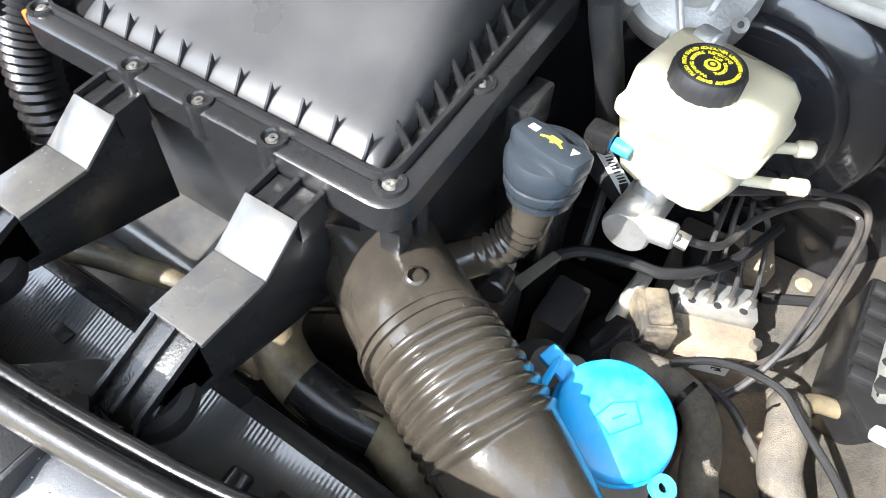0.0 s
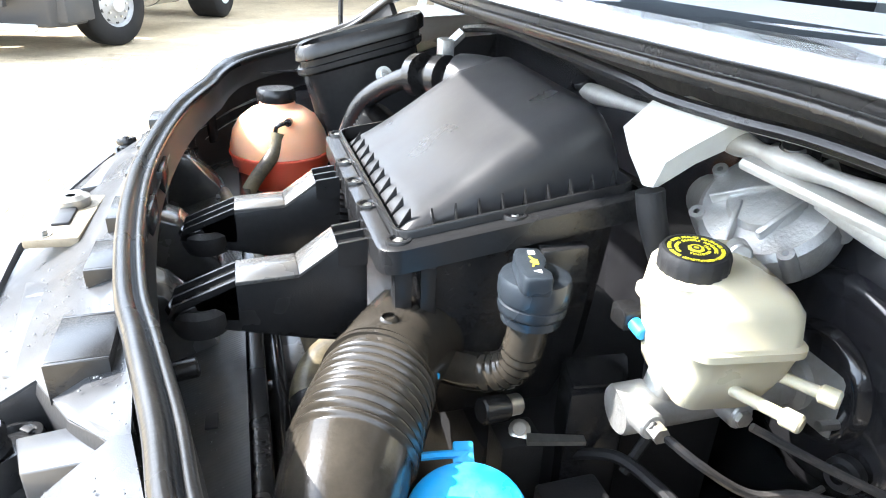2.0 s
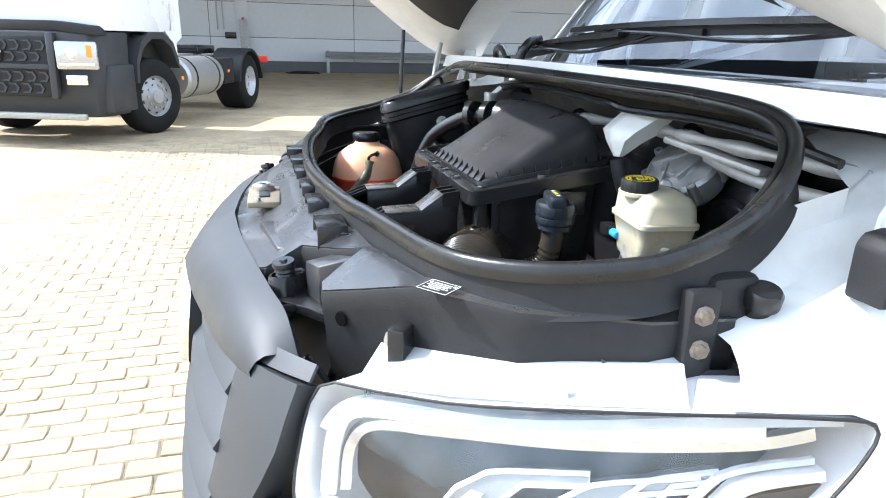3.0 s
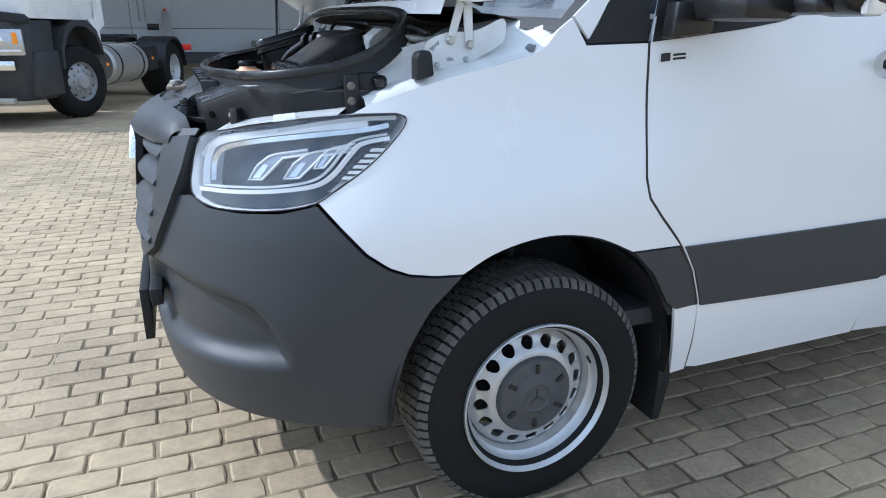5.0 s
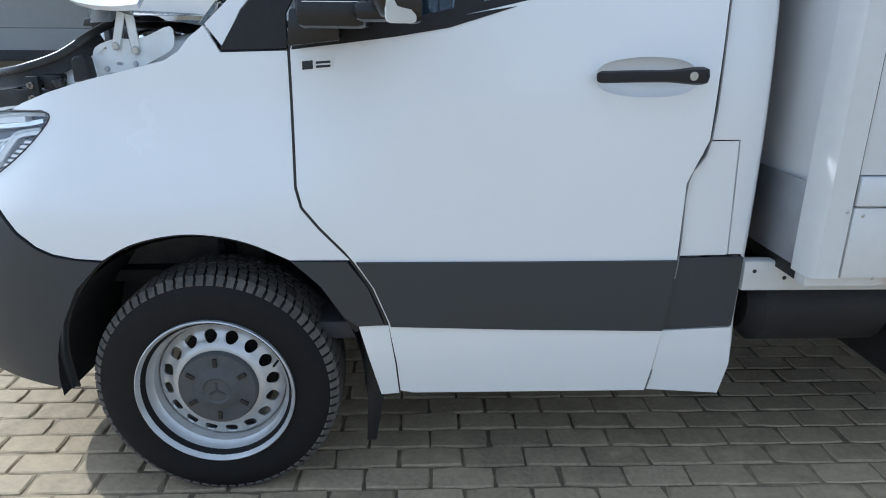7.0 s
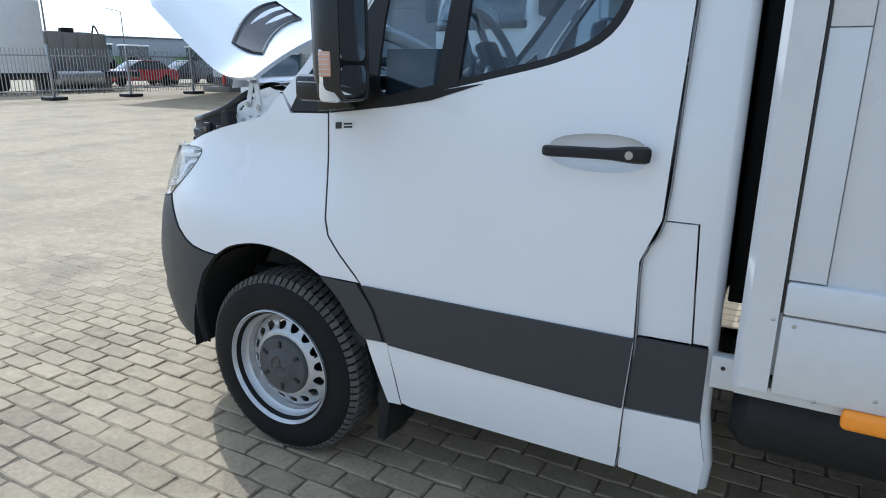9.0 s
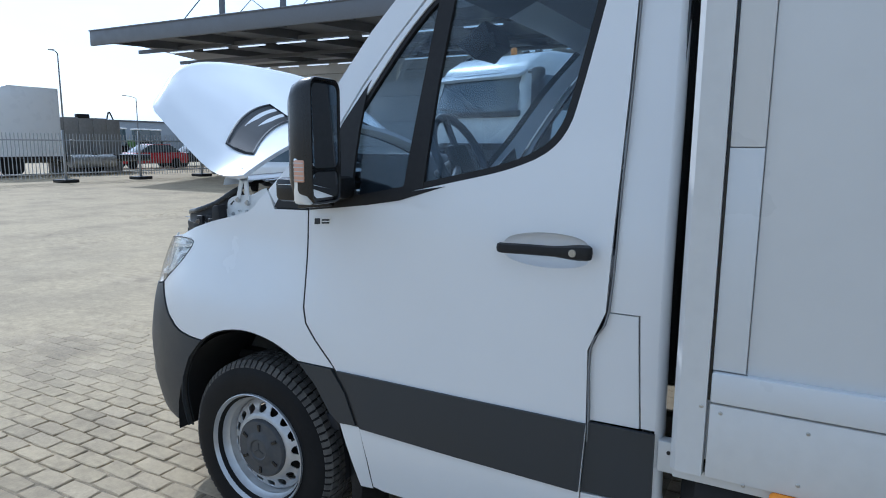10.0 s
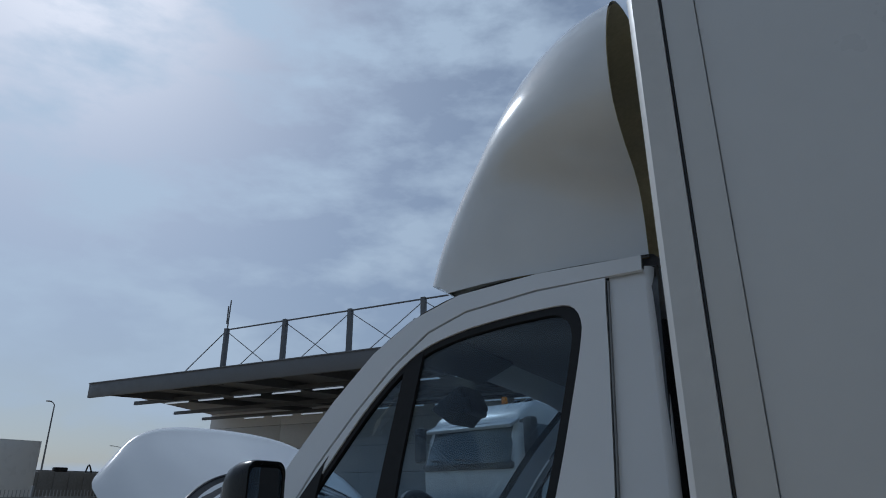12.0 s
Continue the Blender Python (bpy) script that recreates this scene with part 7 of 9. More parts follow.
# pipes and cables
PIPE = mat("black_brake_pipe", (0.03, 0.03, 0.031), 0.35, var=0.2, scale=80, dust=(0.14, 0.12, 0.1), dust_amount=0.4, big=14)
for name, pts, r, m in (
        ("brake_pipe", [(-0.349, 0.845, 1.145), (-0.315, 0.817, 1.118), (-0.268, 0.802, 1.088), (-0.222, 0.788, 1.088), (-0.153, 0.750, 1.075), (-0.122, 0.704, 1.062), (-0.141, 0.687, 1.055), (-0.242, 0.698, 1.030), (-0.292, 0.706, 1.005), (-0.330, 0.722, 0.970), (-0.350, 0.742, 0.945)], 0.0042, PIPE),
        ("brake_pipe", [(-0.262, 0.826, 1.140), (-0.205, 0.792, 1.112), (-0.143, 0.744, 1.088), (-0.110, 0.698, 1.070), (-0.130, 0.680, 1.052), (-0.235, 0.686, 1.020), (-0.268, 0.696, 0.985), (-0.275, 0.716, 0.935), (-0.250, 0.738, 0.912)], 0.0042, PIPE),
        ("brake_pipe", [(-0.231, 0.809, 0.945), (-0.232, 0.809, 0.975), (-0.238, 0.809, 1.000), (-0.215, 0.815, 1.035), (-0.16, 0.82, 1.05)], 0.0032, PIPE),
        ("brake_pipe", [(-0.223, 0.787, 0.945), (-0.216, 0.789, 0.972), (-0.190, 0.797, 1.000), (-0.165, 0.805, 1.030), (-0.12, 0.81, 1.045)], 0.0032, PIPE),
        ("brake_pipe", [(-0.214, 0.765, 0.945), (-0.202, 0.768, 0.970), (-0.164, 0.780, 1.000), (-0.145, 0.792, 1.030), (-0.11, 0.80, 1.040)], 0.0032, PIPE),
        ("brake_pipe", [(-0.202, 0.743, 0.945), (-0.190, 0.746, 0.968), (-0.150, 0.760, 1.000), (-0.136, 0.772, 1.018), (-0.14, 0.79, 1.030)], 0.0032, PIPE),
        ("cable", [(-0.345, 0.975, 0.995), (-0.310, 0.934, 1.020), (-0.290, 0.881, 1.020), (-0.278, 0.838, 1.018), (-0.220, 0.787, 1.015), (-0.13, 0.755, 1.01)], 0.0068, BLACK_MATT),
        ("cable", [(-0.366, 0.795, 0.996), (-0.345, 0.768, 0.998), (-0.336, 0.744, 1.000), (-0.332, 0.716, 1.000), (-0.336, 0.690, 1.000), (-0.355, 0.668, 0.998), (-0.370, 0.650, 0.995), (-0.394, 0.616, 0.985), (-0.42, 0.58, 0.96)], 0.0044, BLACK_MATT),
        ("cable", [(-0.338, 0.752, 0.955), (-0.352, 0.720, 0.955), (-0.372, 0.690, 0.945), (-0.410, 0.640, 0.935), (-0.44, 0.60, 0.92)], 0.0048, PIPE),
        ("cable", [(-0.448, 0.728, 0.940), (-0.440, 0.690, 0.945), (-0.452, 0.650, 0.940), (-0.468, 0.610, 0.93)], 0.0060, BLACK_MATT),
        ("wiring_loom", [(-0.352, 0.838, 0.945), (-0.366, 0.822, 0.962), (-0.364, 0.788, 0.966), (-0.377, 0.754, 0.966), (-0.409, 0.735, 0.964), (-0.447, 0.724, 0.958), (-0.470, 0.700, 0.930), (-0.49, 0.66, 0.88)], 0.0185, LOOM),
        ("wiring_loom", [(-0.305, 0.668, 0.940), (-0.325, 0.671, 0.962), (-0.357, 0.668, 0.968), (-0.394, 0.664, 0.966), (-0.424, 0.645, 0.955), (-0.46, 0.61, 0.92)], 0.0205, LOOM),
        ("wiring_loom", [(-0.325, 0.672, 0.955), (-0.298, 0.652, 0.956), (-0.288, 0.625, 0.955), (-0.280, 0.595, 0.955), (-0.27, 0.56, 0.95)], 0.0105, HOSE),
        ("coolant_hose", [(-0.695, 1.75, 1.02), (-0.700, 1.60, 1.10), (-0.672, 1.42, 1.10), (-0.657, 1.336, 1.095), (-0.635, 1.292, 1.09), (-0.619, 1.242, 1.088), (-0.607, 1.196, 1.08), (-0.59, 1.12, 1.02)], 0.0115, HOSE),
        ("radiator_hose", [(-0.545, 1.130, 1.065), (-0.564, 1.122, 1.075), (-0.594, 1.106, 1.068), (-0.611, 1.070, 1.055), (-0.612, 1.024, 1.045), (-0.604, 0.975, 1.035), (-0.630, 0.920, 1.02), (-0.66, 0.88, 0.95)], 0.024, HOSE),
        ("hose", [(-0.600, 1.662, 1.185), (-0.612, 1.650, 1.150), (-0.650, 1.62, 1.11), (-0.690, 1.56, 1.06), (-0.70, 1.44, 1.04), (-0.66, 1.33, 1.05)], 0.0125, HOSE)):
    part(name, tube(pts, r, 14 if r > 0.01 else 8, 10), m, van, {"brake_pipe": "thin black brake pipe", "cable": "black cable", "wiring_loom": "dusty grey fabric wiring loom", "coolant_hose": "dusty brown and black hose", "radiator_hose": "thick dusty olive coolant hose", "hose": "dusty hose to the coolant tank"}[name])
part("hose_sleeve", tube([(-0.612, 1.060, 1.0535), (-0.612, 1.024, 1.045), (-0.606, 0.985, 1.037)], 0.0246, 14, 8), BLACK, van, "black sleeve on the coolant hose")
part("hose_clamp", tube([(-0.553, 1.127, 1.070), (-0.562, 1.123, 1.074)], 0.0262, 20, 2), STEEL, van, "steel hose clamp")
part("hose_clamp", tube([(-0.5, 1.10, 1.02), (-0.56, 1.128, 1.073)], 0.018, 14, 2), BLACK, van)
# brake control block: machined block with nuts, motor behind, dusty controller before it
bk = pose(-0.213, 0.778, 0.923, 0, 0, 19)
absu = part("abs_unit", moved(box(-0.022, 0.024, -0.047, 0.047, -0.022, 0.022, 0.002), bk), ALU, van, "machined aluminium brake control block")
for y in (-0.030, 0.0, 0.030):
    part("bore", moved(lathe([(0, 0.0006), (0.0045, 0.0006), (0.0050, 0)], (-0.012, y, 0.022), (0, 0, 1), 12), bk), PRINT_BLACK, absu)
part("motor", moved(rod((0.022, 0.0, 0.004), (0.090, 0.0, 0.004), 0.036, 24, 0.010), bk), BLACK_MATT, absu, "black pump motor")
DUSTPLUG = mat("dusty_black_plug", (0.05, 0.045, 0.04), 0.7, dust=(0.3, 0.25, 0.17), dust_amount=0.7, big=14, bump=0.4)
part("controller", moved(join(box(-0.072, -0.0225, -0.050, 0.050, -0.070, 0.010, 0.006), box(-0.060, -0.030, -0.060, 0.058, -0.072, -0.030, 0.006)), bk), TAN, absu, "dust-covered controller")
part("paper_label", moved(box(-0.0728, -0.0723, -0.026, 0.016, -0.030, 0.004), bk), PRINT, absu, "white paper label with a dark square")
random.seed(77)
for a in range(6):
    for b in range(6):
        if random.random() < 0.55:
            part("print_dot", moved(box(-0.0732, -0.0728, -0.008 - 0.0022 * a, -0.0060 - 0.0022 * a, -0.022 + 0.0022 * b, -0.020 + 0.0022 * b), bk), PRINT_BLACK, absu)
for y in (-0.045, 0.044):
    part("bolt", moved(lathe([(0, 0.010), (0.006, 0.010), (0.007, 0)], (-0.050, y, 0.010), (0, 0, 1), 6), bk), STEEL, absu)
for x, y in ((-0.231, 0.809), (-0.223, 0.787), (-0.214, 0.765), (-0.202, 0.743)):
    part("pipe_nut", lathe([(0, 0.013), (0.0045, 0.013), (0.0065, 0.010), (0.0070, 0)], (x, y, 0.944), (0, 0, 1), 6), STEEL, absu)
part("connector", moved(join(box(-0.030, 0.030, -0.022, 0.022, -0.06, 0.012, 0.006), box(-0.024, 0.024, -0.014, 0.014, 0.012, 0.022, 0.004), box(-0.034, -0.026, -0.018, 0.018, -0.03, 0.016, 0.003)), pose(-0.288, 0.832, 0.955, 0, 0, 30)), DUSTPLUG, absu, "dusty black plug")
part("tube", tube([(-0.385, 0.866, 0.890), (-0.350, 0.868, 0.925), (-0.294, 0.868, 0.932), (-0.220, 0.864, 0.930)], 0.0105, 14, 6), ALU_DULL, van, "dull metal tube")
part("cable_tie", tube([(-0.372, 0.770, 0.966), (-0.374, 0.764, 0.966)], 0.0198, 18, 2), BLACK, van)
part("cable_tie", tube([(-0.334, 0.671, 0.964), (-0.338, 0.670, 0.965)], 0.0212, 18, 2), BLACK, van)
# fuse carrier on the inner wing
fuse = part("fuse_carrier", prism([(-0.110, 0.640), (-0.234, 0.643), (-0.285, 0.634), (-0.318, 0.608), (-0.305, 0.560), (-0.110, 0.560)], "z", 0.90, 0.985, 0.006), BLACK, van, "black fuse carrier on the inner wing")
for k in range(5):
    part("fuse_rib", box(-0.270 + 0.032 * k, -0.252 + 0.032 * k, 0.590, 0.638, 0.984, 0.994, 0.003), BLACK_MATT, fuse)
foil = bmesh.new()
gr = [[foil.verts.new((-0.285 + 0.14 * i / 10, 0.560 + 0.055 * j / 6, 0.994 + 0.012 * noise.noise((i * 0.6, j * 0.7, 3)) + 0.004 * noise.noise((i * 1.9, j * 2.1, 1)))) for j in range(7)] for i in range(11)]
for i in range(10):
    for j in range(6):
        foil.faces.new((gr[i][j], gr[i + 1][j], gr[i + 1][j + 1], gr[i][j + 1]))
part("foil", foil, ALU, fuse, "crumpled grey foil")
part("clip", join(box(-0.350, -0.300, 0.560, 0.585, 0.985, 1.000, 0.005), box(-0.325, -0.312, 0.575, 0.605, 0.980, 0.995, 0.004)), PRINT, fuse, "white plastic clip")
# black electronics cover and lower engine clutter
part("engine_cover", join(prism([(-0.356, 0.965), (-0.290, 0.958), (-0.255, 1.020), (-0.335, 1.030)], "z", 0.78, 1.085, 0.004), prism([(-0.350, 0.972), (-0.295, 0.965), (-0.262, 1.016), (-0.335, 1.024)], "z", 1.085, 1.090, 0.002)), BLACK, van, "black cover with moulded print")
lowers = [("bracket", box(-0.43, -0.38, 0.96, 1.005, 0.88, 1.035, 0.006), BLACK_MATT), ("plug", rod((-0.455, 0.965, 1.085), (-0.425, 0.970, 1.080), 0.014, 14, 0.002), BLACK), ("plug", rod((-0.425, 0.972, 1.08), (-0.408, 0.975, 1.078), 0.011, 14, 0.002), STEEL),
          ("pipe", tube([(-0.48, 0.92, 0.93), (-0.44, 0.905, 0.97), (-0.40, 0.88, 0.95), (-0.36, 0.86, 0.86)], 0.014, 12, 8), ALU_DULL), ("housing", box(-0.47, -0.41, 0.86, 0.95, 0.84, 0.95, 0.02, 3), TAN), ("cap", lathe([(0, 0.03), (0.02, 0.028), (0.028, 0.018), (0.03, 0)], (-0.452, 0.905, 1.0), (-0.2, -0.5, 1), 20), HUBCAP),
          ("bracket", box(-0.40, -0.33, 0.90, 0.94, 0.90, 1.00, 0.005), BLACK_MATT), ("engine_block", box(-0.44, -0.10, 1.00, 1.62, 0.64, 1.00, 0.03), BLACK_MATT), ("housing", rod((-0.38, 0.86, 0.90), (-0.30, 0.84, 0.90), 0.05, 18, 0.01), BLACKBODY),
          ("lever", prism([(-0.405, 0.955), (-0.345, 0.940), (-0.343, 0.950), (-0.40, 0.968)], "z", 1.038, 1.043), STEEL), ("pipe", tube([(-0.20, 0.98, 1.16), (-0.22, 0.95, 1.12), (-0.30, 0.93, 1.0)], 0.006, 8, 8), BLACK_MATT)]
for n_, b_, m_ in lowers:
    part(n_, b_, m_, van)
bl = part("bolt", lathe([(0, 0.008), (0.007, 0.008), (0.007, 0.003), (0.012, 0.002), (0.012, 0)], (-0.403, 0.979, 1.038), (-0.3, -0.5, 0.8), 14), STEEL, van, "steel bolt")
# coolant tank
ct = part("coolant_tank", lathe([(0.093, 0.0), (0.0925, 0.014), (0.086, 0.040), (0.072, 0.062), (0.050, 0.078), (0.034, 0.084), (0.032, 0.092)], (-0.594, 1.735, 1.135), (0, 0, 1), 40), PALE, van, "pale round coolant tank, pink coolant inside", smooth=60)
part("tank_bottom", lathe([(0, -0.085), (0.045, -0.080), (0.075, -0.058), (0.090, -0.026), (0.0935, -0.004), (0.0955, -0.002), (0.0955, 0.002), (0.093, 0.003)], (-0.594, 1.735, 1.135), (0, 0, 1), 40), CORAL, ct, "coral red lower half, filled with coolant")
part("cap", lathe([(0.034, 0), (0.036, 0.003), (0.036, 0.022), (0.033, 0.027), (0, 0.028)], (-0.594, 1.752, 1.220), (0, 0.03, 1), 30), BLACK, ct, "black screw cap")
part("nozzle", join(rod((-0.575, 1.690, 1.200), (-0.582, 1.662, 1.203), 0.007, 10), tube([(-0.582, 1.662, 1.203), (-0.592, 1.655, 1.203), (-0.603, 1.655, 1.196), (-0.606, 1.658, 1.175)], 0.004, 8, 5)), BLACK, ct)
# right-hand air snorkel and charge pipe
def mouth(ins, z, dx=0.0, dy=0.0):
    c = Vector((-0.437 + dx, 1.738 + dy, z))
    m = Matrix.Rotation(radians(-8), 3, "Z")
    return [c + m @ Vector((x, y, x * 0.28)) for x, y in rrect(-0.118 + ins, 0.118 - ins, -0.056 + ins, 0.056 - ins, 0.040 - ins * 0.5, 6)]


sn = part("air_snorkel", loft([mouth(0.026, 1.00, 0.06, -0.02), mouth(0.018, 1.16, 0.03, -0.01), mouth(0.012, 1.30), mouth(0.003, 1.306), mouth(0.003, 1.316), mouth(0.007, 1.318), mouth(0.007, 1.328), mouth(0.0, 1.332), mouth(0.0, 1.350), mouth(0.005, 1.357), mouth(0.012, 1.354), mouth(0.017, 1.30)], False), BLACK, van, "black air snorkel with oval mouth", smooth=50)
part("inside", loft([mouth(0.018, 1.30), mouth(0.024, 1.16, 0.02)], True), PRINT_BLACK, sn)
screw(sn, (-0.402, 1.683, 1.281), 0.009, (-0.2, -0.9, 0.3))
tb = part("charge_pipe", tube([(-0.36, 1.36, 1.33), (-0.385, 1.41, 1.328), (-0.42, 1.48, 1.31), (-0.47, 1.54, 1.26), (-0.50, 1.56, 1.18)], 0.016, 20, 8), BLACK, van, "black charge pipe")
for a, b in (((-0.372, 1.385, 1.330), (-0.380, 1.400, 1.329)), ((-0.395, 1.428, 1.326), (-0.402, 1.442, 1.324))):
    part("clamp", tube([a, b], 0.032, 20, 2), BLACK, tb)
part("sensor", join(box(-0.365, -0.345, 1.44, 1.47, 1.345, 1.375, 0.003), rod((-0.355, 1.455, 1.36), (-0.33, 1.45, 1.385), 0.008, 8)), ALU, tb)
part("lid_spout", tube([(-0.315, 1.30, 1.315), (-0.335, 1.345, 1.325), (-0.362, 1.378, 1.330)], 0.040, 20, 6, scale=lambda i, n: 1.25 - 0.4 * i / n), LID, airbox, "spout of the lid")
part("breather_hose", tube([(-0.44, 1.52, 1.245), (-0.47, 1.55, 1.19), (-0.50, 1.56, 1.10), (-0.52, 1.55, 0.98)], 0.030, 24, 40, scale=lambda i, n: 1.0 + 0.06 * math.cos(i * math.pi / 2)), BLACK, van, "black corrugated hose")
# wiper drive
rodm = ALU_DULL
wl_ = part("wiper_linkage", tube([(-0.243, 1.225, 1.343), (-0.234, 1.05, 1.350), (-0.232, 0.95, 1.352), (-0.222, 0.885, 1.350), (-0.200, 0.75, 1.345), (-0.190, 0.60, 1.345)], 0.0095, 12, 8, scale=lambda i, n: 1.0 + 0.25 * math.sin(i * 0.9)), rodm, van, "dusty cast wiper linkage")
part("arm", join(moved(box(-0.03, 0.15, -0.017, 0.017, -0.006, 0.006, 0.005), pose(-0.225, 0.905, 1.338, 0, 8, -75)), tube([(-0.196, 0.880, 1.322), (-0.185, 0.820, 1.306), (-0.180, 0.74, 1.300), (-0.172, 0.60, 1.300)], 0.0105, 14, 8)), ALU_DULL, wl_)
for p in ((-0.243, 1.225, 1.343), (-0.215, 0.902, 1.352)):
    part("joint", lathe([(0, 0.016), (0.010, 0.016), (0.0125, 0.013), (0.0125, 0.006), (0.019, 0.004), (0.019, -0.012)], p, (-0.5, -0.2, 1), 20), BLACK, wl_, "black ball joint cap")
wm = part("wiper_motor", lathe([(0, 0.022), (0.030, 0.022), (0.034, 0.016), (0.056, 0.014), (0.062, 0.008), (0.064, -0.006), (0.060, -0.034)], (-0.195, 0.935, 1.290), (-0.62, -0.22, 0.75), 36), ALU, van, "cast aluminium wiper motor gearbox", smooth=35)
wmm = frame_to((-0.195, 0.935, 1.290), (-0.62, -0.22, 0.75))
for k in range(7):
    a = radians(51 * k + 10)
    part("lug", moved(lathe([(0.003, 0.017), (0.0075, 0.017), (0.0085, 0.0), (0.0085, -0.02)], (0.060 * math.cos(a), 0.060 * math.sin(a), 0), (0, 0, 1), 12), wmm), ALU, wm)
for k, (x, y, l, w_) in enumerate(((0.012, 0.020, 0.05, 0.006), (-0.02, 0.0, 0.06, 0.005), (0.024, -0.014, 0.05, 0.006), (-0.01, -0.035, 0.05, 0.005))):
    part("rib", moved(box(-l / 2, l / 2, -w_ / 2, w_ / 2, 0.010, 0.026, 0.002), wmm @ pose(x, y, 0, 0, 0, 35 * k)), ALU, wm)
part("motor_can", rod((-0.185, 0.975, 1.275), (-0.120, 1.10, 1.235), 0.030, 20, 0.006), ALU_DULL, wm)
part("terminal", rod((-0.262, 0.885, 1.275), (-0.250, 0.905, 1.272), 0.010, 12, 0.002), ALU, wm)
fun = loft([[Vector(p) for p in r] for r in (
    [(-0.252, 1.055, 1.372), (-0.262, 0.995, 1.385), (-0.255, 0.930, 1.378), (-0.225, 0.940, 1.372), (-0.215, 1.05, 1.372)],
    [(-0.292, 1.045, 1.345), (-0.305, 0.995, 1.352), (-0.288, 0.945, 1.352), (-0.240, 0.955, 1.345), (-0.235, 1.04, 1.345)],
    [(-0.300, 1.015, 1.327), (-0.308, 0.990, 1.332), (-0.298, 0.960, 1.335), (-0.262, 0.965, 1.330), (-0.262, 1.01, 1.327)],
    [(-0.301, 0.985, 1.306), (-0.303, 0.978, 1.307), (-0.298, 0.972, 1.307), (-0.290, 0.975, 1.306), (-0.290, 0.983, 1.306)])])
bmesh.ops.subdivide_edges(fun, edges=fun.edges[:], cuts=3, smooth=0.9, use_grid_fill=True)
part("drain_funnel", fun, mat("white_rubber_drain", (0.66, 0.67, 0.64), 0.4, var=0.08, scale=30, dust=(0.5, 0.48, 0.42), dust_amount=0.4, big=12), van, "white drain funnel under the scuttle")
part("drain_hose", tube([(-0.296, 0.978, 1.302), (-0.290, 0.972, 1.27), (-0.27, 0.965, 1.22), (-0.24, 0.96, 1.15)], 0.014, 12, 8), BLACK_MATT, van)
part("scuttle_cable", tube([(-0.275, 1.60, 1.372), (-0.300, 1.36, 1.398), (-0.294, 1.062, 1.392), (-0.284, 1.00, 1.384), (-0.274, 0.912, 1.384), (-0.260, 0.837, 1.385), (-0.245, 0.72, 1.378), (-0.235, 0.60, 1.36)], 0.0065, 8, 10), BLACK, van, "black cable clipped below the scuttle")

# ---- bonnet, standing open ----
EDGE = [(0.0, -0.122, 1.452), (0.10, -0.200, 1.446), (0.22, -0.300, 1.462), (0.40, -0.425, 1.540), (0.62, -0.570, 1.650), (0.85, -0.725, 1.772), (1.0, -0.800, 1.845)]


def hood_pt(u, v, down=0.0):
    """u: rear to front, v: near edge to far edge; the sides roll down towards the edge."""
    ex, ez = through_points([(a, b) for a, b, _ in EDGE], u), through_points([(a, c) for a, _, c in EDGE], u)
    y0 = 0.425 + 0.02 * u + 0.16 * smooth01((u - 0.72) / 0.28)
    e = abs(2 * v - 1)
    bow = 1 - e ** 2.2
    roll = (1 - e ** 5)
    x = ex - (0.06 + 0.13 * u + 0.03 * smooth01((u - 0.9) / 0.1)) * bow - 0.0 * roll
    w = max(1 - u, 0) ** 1.4
    z = ez + w * 0.225 * (1 - e ** 1.7) + (1 - w) * (0.115 * roll + 0.085 * bow) - 0.045 * smooth01((u - 0.93) / 0.07)
    nx, nz = 0.55, -0.83
    return Vector((x + nx * down, y0 + (2 * C - 2 * y0) * v, z + nz * down))


def hood_sheet(u0, u1, v0, v1, nu, nv, down):
    bm = bmesh.new()
    g = [[bm.verts.new(hood_pt(u0 + (u1 - u0) * i / nu, v0 + (v1 - v0) * j / nv, down)) for j in range(nv + 1)] for i in range(nu + 1)]
    for i in range(nu):
        for j in range(nv):
            bm.faces.new((g[i][j], g[i][j + 1], g[i + 1][j + 1], g[i + 1][j]))
    return bm


hood = part("bonnet", join(hood_sheet(0, 1, 0, 1, 26, 44, 0.0)), WHITE, van, "white bonnet propped open", smooth=60)
bmesh_in = hood_sheet(0.015, 0.985, 0.008, 0.992, 20, 36, 0.022)
part("inner_frame", bmesh_in, mat("bonnet_underside_paint", (0.62, 0.62, 0.60), 0.45, var=0.06, scale=20, dust=(0.4, 0.38, 0.33), dust_amount=0.3, big=6), hood, "white painted inner frame")
part("liner", hood_sheet(0.16, 0.90, 0.12, 0.88, 14, 28, 0.032), mat("black_felt_liner", (0.018, 0.018, 0.018), 0.95, var=0.2, scale=80, bump=0.5), hood, "black felt sound liner")
# edge closing the two sheets
bm = bmesh.new()
loop = [(i / 26, 0) for i in range(27)] + [(1, j / 44) for j in range(1, 45)] + [(1 - i / 26, 1) for i in range(1, 27)] + [(0, 1 - j / 44) for j in range(1, 44)]
a = [bm.verts.new(hood_pt(u, v)) for u, v in loop]
b = [bm.verts.new(hood_pt(0.015 + 0.97 * u, 0.008 + 0.984 * v, 0.022)) for u, v in loop]
for i in range(len(loop)):
    j = (i + 1) % len(loop)
    bm.faces.new((a[i], a[j], b[j], b[i]))
part("bonnet_edge", bm, WHITE, hood)
